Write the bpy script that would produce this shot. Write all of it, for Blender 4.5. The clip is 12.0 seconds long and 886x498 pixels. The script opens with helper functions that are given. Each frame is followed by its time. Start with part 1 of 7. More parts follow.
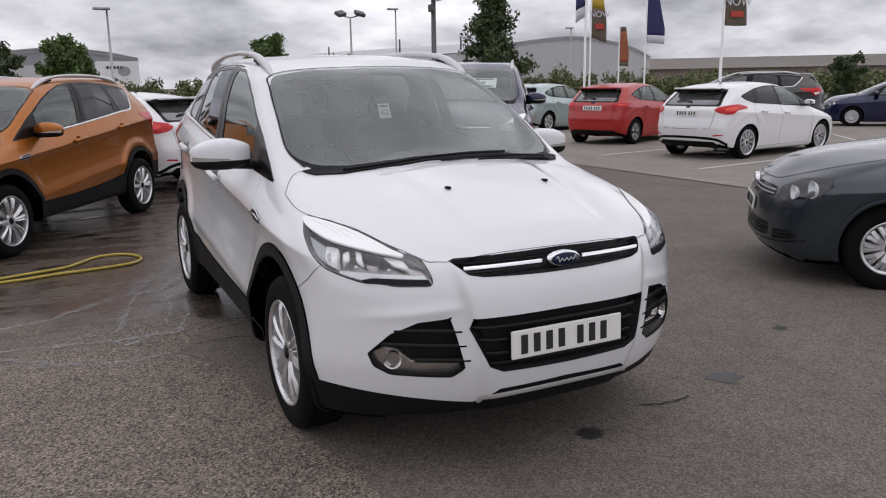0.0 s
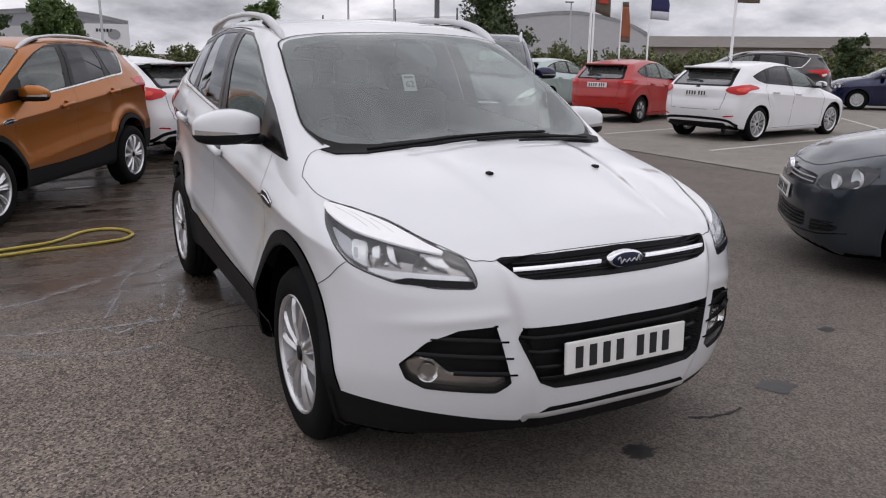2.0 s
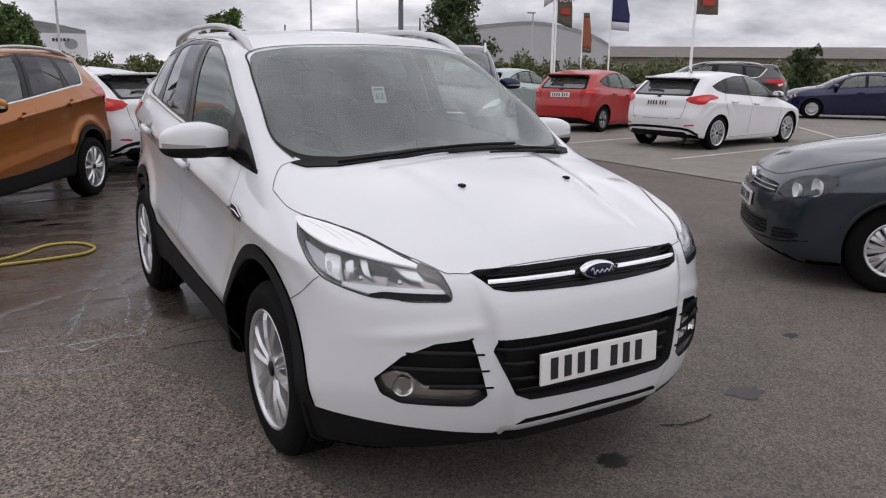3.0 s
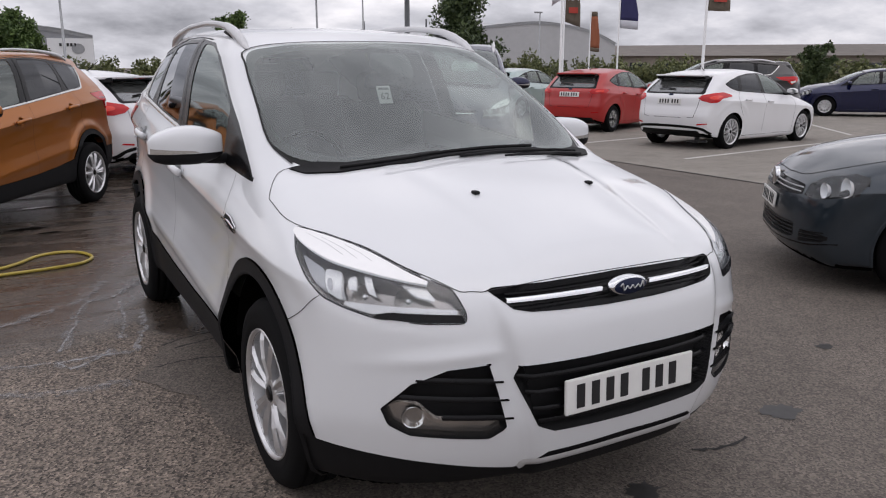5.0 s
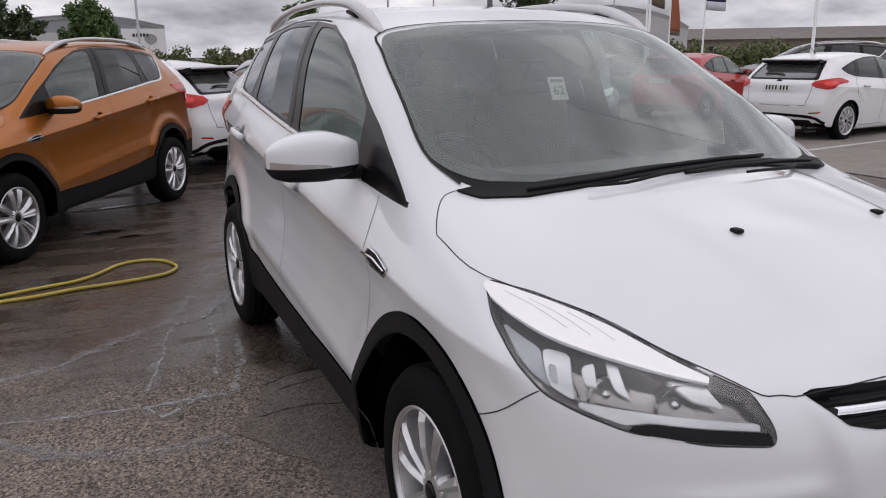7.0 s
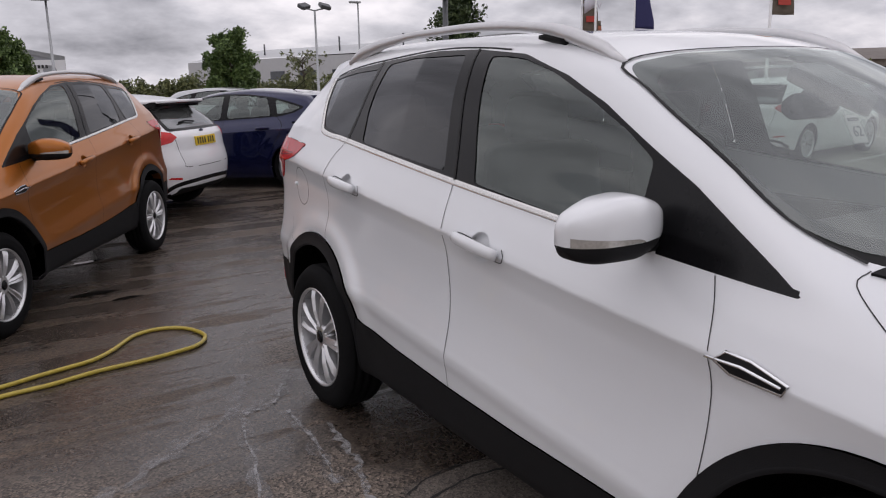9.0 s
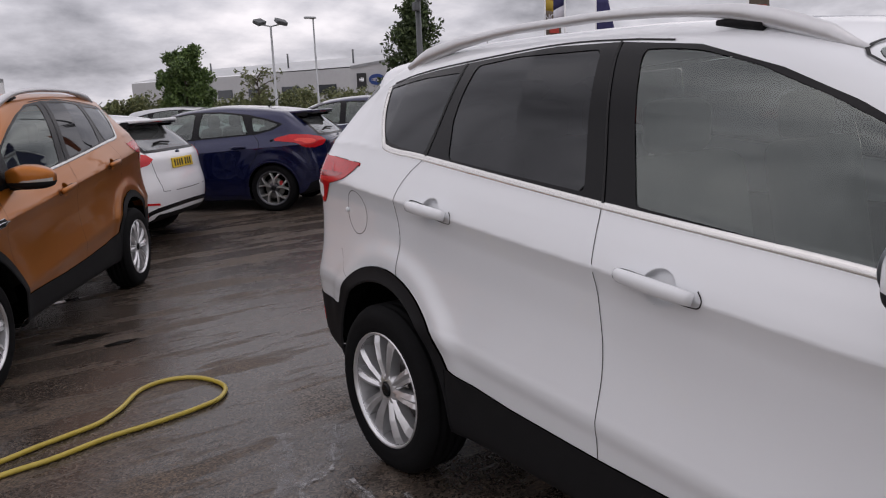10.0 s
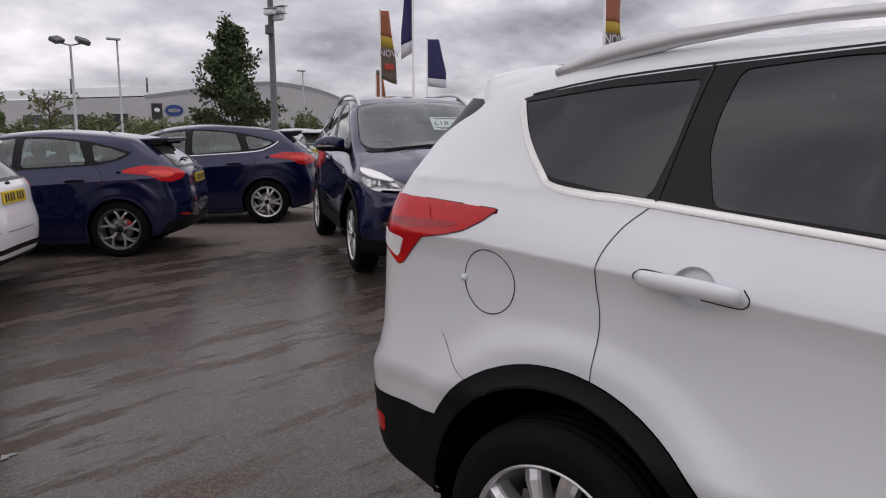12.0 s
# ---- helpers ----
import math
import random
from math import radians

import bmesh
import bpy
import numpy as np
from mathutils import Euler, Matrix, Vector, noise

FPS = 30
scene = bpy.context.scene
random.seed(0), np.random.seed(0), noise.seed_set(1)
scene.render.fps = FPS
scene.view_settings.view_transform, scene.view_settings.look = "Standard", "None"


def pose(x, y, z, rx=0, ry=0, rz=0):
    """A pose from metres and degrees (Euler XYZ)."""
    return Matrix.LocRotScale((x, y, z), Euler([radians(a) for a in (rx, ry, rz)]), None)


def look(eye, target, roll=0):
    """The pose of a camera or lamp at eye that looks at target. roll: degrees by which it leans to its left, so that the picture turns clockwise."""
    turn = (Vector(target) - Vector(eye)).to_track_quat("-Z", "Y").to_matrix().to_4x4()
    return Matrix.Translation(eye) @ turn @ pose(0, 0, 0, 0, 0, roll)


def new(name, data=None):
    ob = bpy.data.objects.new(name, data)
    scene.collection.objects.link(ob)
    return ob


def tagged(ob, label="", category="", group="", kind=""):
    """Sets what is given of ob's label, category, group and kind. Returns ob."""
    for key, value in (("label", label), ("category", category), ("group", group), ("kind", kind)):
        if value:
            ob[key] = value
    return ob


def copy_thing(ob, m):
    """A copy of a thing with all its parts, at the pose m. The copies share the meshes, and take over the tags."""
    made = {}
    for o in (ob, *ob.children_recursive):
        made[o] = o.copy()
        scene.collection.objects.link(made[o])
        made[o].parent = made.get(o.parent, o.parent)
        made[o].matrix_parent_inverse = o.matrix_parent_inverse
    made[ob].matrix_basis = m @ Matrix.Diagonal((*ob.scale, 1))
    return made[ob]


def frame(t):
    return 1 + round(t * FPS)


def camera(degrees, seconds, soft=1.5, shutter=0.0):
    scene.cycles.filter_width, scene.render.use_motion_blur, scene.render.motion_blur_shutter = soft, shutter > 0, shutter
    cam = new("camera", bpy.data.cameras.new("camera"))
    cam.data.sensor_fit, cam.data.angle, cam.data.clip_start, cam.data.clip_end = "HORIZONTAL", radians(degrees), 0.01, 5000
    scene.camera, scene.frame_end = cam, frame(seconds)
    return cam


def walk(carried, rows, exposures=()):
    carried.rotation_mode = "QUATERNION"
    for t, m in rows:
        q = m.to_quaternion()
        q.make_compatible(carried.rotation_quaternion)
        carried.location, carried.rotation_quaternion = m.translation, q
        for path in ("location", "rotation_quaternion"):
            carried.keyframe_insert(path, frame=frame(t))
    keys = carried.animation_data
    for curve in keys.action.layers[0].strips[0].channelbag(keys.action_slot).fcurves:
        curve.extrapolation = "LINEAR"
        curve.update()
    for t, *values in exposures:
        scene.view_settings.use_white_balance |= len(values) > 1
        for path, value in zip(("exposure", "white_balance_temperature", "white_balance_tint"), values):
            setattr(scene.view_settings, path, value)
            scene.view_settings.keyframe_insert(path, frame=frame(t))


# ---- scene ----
cam = camera(59.0, 12.0, soft=1.12)
PATH = [
    (0, (-1.759, -3.323, 1.524), (-0.871, -1.58, 1.11), -0.8),
    (0.5, (-1.689, -3.21, 1.514), (-0.799, -1.473, 1.078), -0.6),
    (1, (-1.644, -3.094, 1.504), (-0.775, -1.351, 1.049), -0.0),
    (1.5, (-1.69, -2.965, 1.499), (-0.831, -1.223, 1.023), 0.6),
    (2, (-1.736, -2.874, 1.513), (-0.831, -1.156, 1.033), 0.7),
    (2.5, (-1.752, -2.853, 1.518), (-0.796, -1.161, 1.046), 0.6),
    (3, (-1.759, -2.852, 1.523), (-0.773, -1.172, 1.067), 0.7),
    (5, (-1.641, -2.622, 1.505), (-0.673, -0.932, 1.052), 0.1),
    (5.5, (-1.604, -2.493, 1.501), (-0.674, -0.786, 1.035), -0.7),
    (6, (-1.594, -2.249, 1.495), (-0.691, -0.529, 1.021), -0.9),
    (6.5, (-1.607, -2.029, 1.502), (-0.71, -0.307, 1.021), -0.8),
    (7, (-1.644, -1.741, 1.504), (-0.816, 0.014, 1.02), -0.5),
    (7.2, (-1.701, -1.662, 1.509), (-0.903, 0.106, 1.019), -0.0),
    (8.8, (-2.184, -0.799, 1.551), (-1.171, 0.869, 1.112), -1.0),
    (9, (-2.252, -0.683, 1.541), (-1.217, 0.976, 1.119), -1.2),
    (9.5, (-2.367, -0.278, 1.541), (-1.267, 1.342, 1.138), -1.5),
    (10, (-2.407, 0.082, 1.519), (-1.266, 1.678, 1.13), -2.4),
    (10.5, (-2.472, 0.461, 1.511), (-1.287, 2.033, 1.157), -2.4),
    (11, (-2.572, 0.799, 1.53), (-1.29, 2.297, 1.194), -2.1),
    (11.5, (-2.541, 1.238, 1.506), (-1.159, 2.644, 1.17), -1.2),
    (12, (-2.551, 1.659, 1.476), (-1.024, 2.914, 1.169), -0.3),
]
walk(cam, [(t, look(e, g, r)) for t, e, g, r in PATH], [(0.0, 0.0, 6500, 16), (5.5, 0.0, 6500, 16), (6.8, -0.10, 6530, 17), (9.0, -0.12, 6570, 18), (12.0, -0.14, 6600, 18)])

# ---- light: an overcast afternoon, soft sun from behind the camera's right ----
world = bpy.data.worlds.new("overcast_sky")
scene.world = world
world.use_nodes = True
wn, wl = world.node_tree.nodes, world.node_tree.links
wn.clear()


def wnode(kind, **kw):
    n = wn.new(kind)
    for k, v in kw.items():
        n.inputs[k].default_value = v
    return n


SUN_UP, SUN_TURN = radians(76), radians(200)
sky = wn.new("ShaderNodeTexSky")
sky.sky_type, sky.sun_disc, sky.sun_elevation, sky.sun_rotation = "NISHITA", False, SUN_UP, SUN_TURN
sky.air_density, sky.dust_density, sky.ozone_density = 1.0, 4.0, 1.0
coord = wn.new("ShaderNodeTexCoord")
# cloud layers seen on a flat ceiling: stretch the view so that clouds flatten towards the horizon
sep = wn.new("ShaderNodeSeparateXYZ")
wl.new(coord.outputs["Generated"], sep.inputs[0])
height = wn.new("ShaderNodeMath")
height.operation = "ADD"
height.inputs[1].default_value = 0.34
wl.new(sep.outputs["Z"], height.inputs[0])
high = wn.new("ShaderNodeMath")
high.operation = "MAXIMUM"
high.inputs[1].default_value = 0.05
wl.new(height.outputs[0], high.inputs[0])
div = []
for axis in ("X", "Y"):
    d = wn.new("ShaderNodeMath")
    d.operation = "DIVIDE"
    wl.new(sep.outputs[axis], d.inputs[0])
    wl.new(high.outputs[0], d.inputs[1])
    div.append(d)
ceil_at = wn.new("ShaderNodeCombineXYZ")
wl.new(div[0].outputs[0], ceil_at.inputs[0])
wl.new(div[1].outputs[0], ceil_at.inputs[1])
broad = wnode("ShaderNodeTexNoise", Scale=1.5, Detail=7.0, Roughness=0.55)
wl.new(ceil_at.outputs[0], broad.inputs["Vector"])
fine = wnode("ShaderNodeTexNoise", Scale=4.2, Detail=6.0, Roughness=0.55)
wl.new(ceil_at.outputs[0], fine.inputs["Vector"])
both = wn.new("ShaderNodeMix")
both.data_type = "FLOAT"
both.inputs[0].default_value = 0.25
wl.new(broad.outputs[0], both.inputs[2])
wl.new(fine.outputs[0], both.inputs[3])
ramp = wn.new("ShaderNodeValToRGB")
ramp.color_ramp.elements[0].position, ramp.color_ramp.elements[0].color = 0.36, (0.27, 0.282, 0.31, 1)
ramp.color_ramp.elements[1].position, ramp.color_ramp.elements[1].color = 0.63, (1.06, 1.065, 1.08, 1)
mid_cloud = ramp.color_ramp.elements.new(0.5)
mid_cloud.color = (0.64, 0.66, 0.70, 1)
wl.new(both.outputs[0], ramp.inputs[0])
clouds = wn.new("ShaderNodeBackground")
clouds.inputs["Strength"].default_value = 1.03
glow = wn.new("ShaderNodeMapRange")
glow.inputs[1].default_value, glow.inputs[2].default_value, glow.inputs[3].default_value, glow.inputs[4].default_value = 0.0, 1.0, 1.02, 1.48
wl.new(sep.outputs["Z"], glow.inputs[0])
lit = wn.new("ShaderNodeMix")
lit.data_type, lit.blend_type = "RGBA", "MULTIPLY"
lit.inputs[0].default_value = 1.0
wl.new(ramp.outputs[0], lit.inputs[6])
wl.new(glow.outputs[0], lit.inputs[7])
wl.new(lit.outputs[2], clouds.inputs["Color"])
blue = wn.new("ShaderNodeBackground")
blue.inputs["Strength"].default_value = 0.08
wl.new(sky.outputs[0], blue.inputs["Color"])
mixed = wn.new("ShaderNodeMixShader")
mixed.inputs[0].default_value = 0.9
wl.new(blue.outputs[0], mixed.inputs[1])
wl.new(clouds.outputs[0], mixed.inputs[2])
wout = wn.new("ShaderNodeOutputWorld")
wl.new(mixed.outputs[0], wout.inputs["Surface"])

sun = new("sun", bpy.data.lights.new("sun", "SUN"))
sun.data.energy, sun.data.angle, sun.data.color = 0.5, radians(178), (1.0, 0.96, 0.9)
sun.matrix_world = look((0, 0, 0), (-math.sin(SUN_TURN) * math.cos(SUN_UP), -math.cos(SUN_TURN) * math.cos(SUN_UP), -math.sin(SUN_UP)))
scene.view_settings.exposure = 0.0

# ---- materials ----
def material(name):
    m = bpy.data.materials.new(name)
    m.use_nodes = True
    nt = m.node_tree
    return m, nt.nodes, nt.links, nt.nodes["Principled BSDF"]


def plain(name, rgb, rough=0.5, metal=0.0, coat=0.0, grain=0.0, scale=60.0, bump=0.0, ior=1.5):
    """A surface with slight variation of tone and gloss, and fine relief."""
    m, n, l, b = material(name)
    b.inputs["Roughness"].default_value, b.inputs["Metallic"].default_value = rough, metal
    b.inputs["Coat Weight"].default_value, b.inputs["Coat Roughness"].default_value = coat, 0.03
    b.inputs["IOR"].default_value = ior
    b.inputs["Base Color"].default_value = (*rgb, 1)
    if grain or bump:
        tc = n.new("ShaderNodeTexCoord")
        nz = n.new("ShaderNodeTexNoise")
        nz.inputs["Scale"].default_value, nz.inputs["Detail"].default_value = scale, 5
        l.new(tc.outputs["Object"], nz.inputs["Vector"])
        big = n.new("ShaderNodeTexNoise")
        big.inputs["Scale"].default_value, big.inputs["Detail"].default_value = scale / 14, 4
        l.new(tc.outputs["Object"], big.inputs["Vector"])
        av = n.new("ShaderNodeMix")
        av.data_type = "FLOAT"
        av.inputs[0].default_value = 0.5
        l.new(nz.outputs[0], av.inputs[2])
        l.new(big.outputs[0], av.inputs[3])
        if grain:
            r = n.new("ShaderNodeValToRGB")
            r.color_ramp.elements[0].position, r.color_ramp.elements[1].position = 0.3, 0.7
            r.color_ramp.elements[0].color = (*[c * (1 - grain) for c in rgb], 1)
            r.color_ramp.elements[1].color = (*[min(1, c * (1 + grain)) for c in rgb], 1)
            l.new(av.outputs[0], r.inputs[0])
            l.new(r.outputs[0], b.inputs["Base Color"])
        if bump:
            bp = n.new("ShaderNodeBump")
            bp.inputs["Strength"].default_value, bp.inputs["Distance"].default_value = 0.6, bump
            l.new(nz.outputs[0], bp.inputs["Height"])
            l.new(bp.outputs[0], b.inputs["Normal"])
    return m


def car_paint(name, rgb, metal=0.0, rough=0.35, dust_haze=0.05, orange_peel=0.0006, coat=1.0):
    """Lacquered paint: colour coat under a clear coat with a faint dusty film from the road."""
    m, n, l, b = material(name)
    b.inputs["Metallic"].default_value, b.inputs["Roughness"].default_value = metal, rough
    b.inputs["Coat Weight"].default_value, b.inputs["Coat Roughness"].default_value = coat, 0.025
    tc = n.new("ShaderNodeTexCoord")
    nz = n.new("ShaderNodeTexNoise")
    nz.inputs["Scale"].default_value, nz.inputs["Detail"].default_value = 3.0, 6
    l.new(tc.outputs["Object"], nz.inputs["Vector"])
    r = n.new("ShaderNodeValToRGB")
    r.color_ramp.elements[0].position, r.color_ramp.elements[1].position = 0.35, 0.75
    r.color_ramp.elements[0].color = (*rgb, 1)
    grey = (0.32, 0.30, 0.28)
    r.color_ramp.elements[1].color = (*[c * (1 - dust_haze) + g * dust_haze for c, g in zip(rgb, grey)], 1)
    l.new(nz.outputs[0], r.inputs[0])
    l.new(r.outputs[0], b.inputs["Base Color"])
    fl = n.new("ShaderNodeTexNoise")
    fl.inputs["Scale"].default_value = 90
    l.new(tc.outputs["Object"], fl.inputs["Vector"])
    bp = n.new("ShaderNodeBump")
    bp.inputs["Strength"].default_value, bp.inputs["Distance"].default_value = 0.06, orange_peel
    l.new(fl.outputs[0], bp.inputs["Height"])
    l.new(bp.outputs[0], b.inputs["Coat Normal"])
    return m


def tinted_glass(name, tint, gloss=0.10, ior=1.5, film=0.0, sheen=(0.95, 0.97, 1.0)):
    """A thin pane: tinted see-through with a mirror sheen that grows at grazing angles."""
    m = bpy.data.materials.new(name)
    m.use_nodes = True
    n, l = m.node_tree.nodes, m.node_tree.links
    n.clear()
    clear = n.new("ShaderNodeBsdfTransparent")
    clear.inputs[0].default_value = (*tint, 1)
    shine = n.new("ShaderNodeBsdfGlossy")
    shine.inputs["Roughness"].default_value = 0.015
    shine.inputs["Color"].default_value = (*sheen, 1)
    lw = n.new("ShaderNodeLayerWeight")
    lw.inputs["Blend"].default_value = 0.5
    rise = n.new("ShaderNodeMath")
    rise.operation = "POWER"
    rise.inputs[1].default_value = 5.0
    l.new(lw.outputs["Facing"], rise.inputs[0])
    up = n.new("ShaderNodeMath")
    up.operation = "MULTIPLY_ADD"
    up.use_clamp = True
    up.inputs[1].default_value, up.inputs[2].default_value = 0.9, gloss + ((ior - 1) / (ior + 1)) ** 2
    l.new(rise.outputs[0], up.inputs[0])
    mx = n.new("ShaderNodeMixShader")
    l.new(up.outputs[0], mx.inputs[0])
    l.new(clear.outputs[0], mx.inputs[1])
    l.new(shine.outputs[0], mx.inputs[2])
    out = n.new("ShaderNodeOutputMaterial")
    l.new(mx.outputs[0], out.inputs["Surface"])
    if film:
        # Pale diffuse veil that lightens the pane in place of reflected light.
        dust_haze = n.new("ShaderNodeBsdfDiffuse")
        dust_haze.inputs["Color"].default_value = (0.55, 0.57, 0.55, 1)
        tc = n.new("ShaderNodeTexCoord")
        nz = n.new("ShaderNodeTexNoise")
        nz.inputs["Scale"].default_value, nz.inputs["Detail"].default_value = 5.0, 6
        l.new(tc.outputs["Object"], nz.inputs["Vector"])
        amount = n.new("ShaderNodeMapRange")
        amount.inputs[1].default_value, amount.inputs[2].default_value = 0.3, 0.7
        amount.inputs[3].default_value, amount.inputs[4].default_value = film * 0.8, film * 1.2
        l.new(nz.outputs[0], amount.inputs[0])
        over = n.new("ShaderNodeMixShader")
        l.new(amount.outputs[0], over.inputs[0])
        l.new(mx.outputs[0], over.inputs[1])
        l.new(dust_haze.outputs[0], over.inputs[2])
        l.new(over.outputs[0], out.inputs["Surface"])
    return m


PAINT_WHITE = car_paint("white_lacquer", (0.70, 0.715, 0.735), 0.0, 0.4, 0.03)
PAINT_WHITE2 = car_paint("white_lacquer_other", (0.78, 0.78, 0.80), 0.0, 0.4, 0.06)
PAINT_ORANGE = car_paint("copper_orange_metallic", (0.38, 0.120, 0.010), 0.65, 0.34, 0.01, coat=0.55)
PAINT_BLUE = car_paint("deep_blue_metallic", (0.0020, 0.0055, 0.047), 0.40, 0.22, 0.01, coat=0.8)
PAINT_NAVY = car_paint("dark_slate_blue_metallic", (0.013, 0.024, 0.036), 0.45, 0.35, 0.05)
PAINT_RED = car_paint("bright_red_lacquer", (0.40, 0.009, 0.007), 0.0, 0.4, 0.02, coat=0.6)
PAINT_MINT = car_paint("pale_mint_metallic", (0.36, 0.45, 0.44), 0.4, 0.4, 0.05)
PAINT_BLACK = car_paint("dark_brown_black_paint", (0.02, 0.018, 0.02), 0.3, 0.35, 0.05)
PAINT_SILVER = car_paint("silver_metallic", (0.45, 0.46, 0.48), 0.7, 0.35, 0.05)
PAINT_GREY = car_paint("dark_grey_metallic", (0.06, 0.065, 0.07), 0.6, 0.35, 0.05)
GLASS = tinted_glass("clear_car_glass", (0.80, 0.87, 0.825), 0.12, sheen=(0.91, 0.955, 0.945))
GLASS_SIDE = tinted_glass("green_side_glass", (0.44, 0.52, 0.485), 0.085, sheen=(0.89, 0.95, 0.92))
GLASS_DARK = tinted_glass("privacy_glass", (0.05, 0.05, 0.054), 0.02)
LENS_CLEAR = tinted_glass("clear_lamp_lens", (0.90, 0.92, 0.94), 0.03)
PANES = [GLASS, GLASS_SIDE, GLASS_DARK, LENS_CLEAR]
BLACK = plain("textured_black_plastic", (0.007, 0.007, 0.008), 0.6, ior=1.28, grain=0.25, scale=300, bump=0.0006)
GLOSS_BLACK = plain("gloss_black_trim", (0.006, 0.006, 0.007), 0.25, ior=1.3, grain=0.2, scale=40)
SEAM = plain("panel_gap_black", (0.012, 0.012, 0.013), 0.8)
UNDER = plain("underbody_black", (0.004, 0.004, 0.004), 0.95, ior=1.0, grain=0.3, scale=30)
RUBBER = plain("tyre_rubber", (0.006, 0.006, 0.0065), 0.8, ior=1.2, grain=0.35, scale=90, bump=0.0008)
CHROME = plain("chrome", (0.75, 0.76, 0.78), 0.12, 1.0)
ALU = plain("satin_aluminium", (0.60, 0.60, 0.61), 0.36, 0.55, grain=0.05, scale=40)
ALLOY = plain("silver_alloy", (0.62, 0.62, 0.63), 0.32, 0.75, coat=0.4, grain=0.10, scale=30)
ALLOY_DARK = plain("dark_alloy", (0.10, 0.10, 0.11), 0.35, 0.8, grain=0.1, scale=30)
LAMP_RED = plain("red_lamp_lens", (0.52, 0.012, 0.014), 0.14, coat=0.25, grain=0.2, scale=50, ior=1.38)
# Near-white and hardly metallic: a reflector's brightness is put into the base colour.
LAMP_WHITE = plain("white_lamp_part", (0.90, 0.90, 0.90), 0.25, 0.05, grain=0.02, scale=50)
BRAKE = plain("brake_disc_steel", (0.25, 0.24, 0.23), 0.4, 0.9, grain=0.2, scale=60)
CALIPER = plain("red_caliper", (0.40, 0.02, 0.02), 0.5)
CABIN = plain("dark_cabin_cloth", (0.075, 0.075, 0.077), 0.9, grain=0.3, scale=200, bump=0.0006)
PLATE_WHITE = plain("plate_white", (0.74, 0.74, 0.72), 0.4, coat=0.3, grain=0.04, scale=30)
PLATE_YELLOW = plain("plate_yellow", (0.72, 0.50, 0.02), 0.4, coat=0.3, grain=0.04, scale=30)
INK = plain("plate_ink", (0.012, 0.012, 0.014), 0.5)
BADGE_BLUE = plain("badge_blue_enamel", (0.008, 0.013, 0.040), 0.4, ior=1.3)
PAPER = plain("sticker_paper", (0.72, 0.74, 0.74), 0.6)
# White paper greyed: the cabin's dimness behind tinted glass is in the colour.
TAG_PAPER = plain("cabin_shade_tag_paper", (0.36, 0.37, 0.37), 0.7, grain=0.08, scale=80)
# Black ink lifted to grey: the sheen of the glass is in the colour.
TAG_INK = plain("glass_veiled_tag_ink", (0.10, 0.10, 0.105), 0.7)

# ---- car bodies: a smooth solid from a few profile curves, cut into panels ----
def curve_at(pts, s):
    """Smooth monotone curve through (s, value) pairs."""
    p = np.array(pts, float)
    X, Y = p[:, 0], p[:, 1]
    d = np.diff(Y) / np.diff(X)
    m = np.zeros(len(X))
    m[0], m[-1] = d[0], d[-1]
    same = d[:-1] * d[1:] > 0
    m[1:-1] = np.where(same, 2 * d[:-1] * d[1:] / np.where(same, d[:-1] + d[1:], 1), 0)
    s = np.clip(s, X[0], X[-1])
    i = np.clip(np.searchsorted(X, s) - 1, 0, len(X) - 2)
    h = X[i + 1] - X[i]
    t = (s - X[i]) / h
    return (Y[i] * (1 + 2 * t) * (1 - t) ** 2 + m[i] * h * t * (1 - t) ** 2
            + Y[i + 1] * t * t * (3 - 2 * t) + m[i + 1] * h * t * t * (t - 1))


def lin(pts, s):
    p = np.array(pts, float)
    return np.interp(s, p[:, 0], p[:, 1])


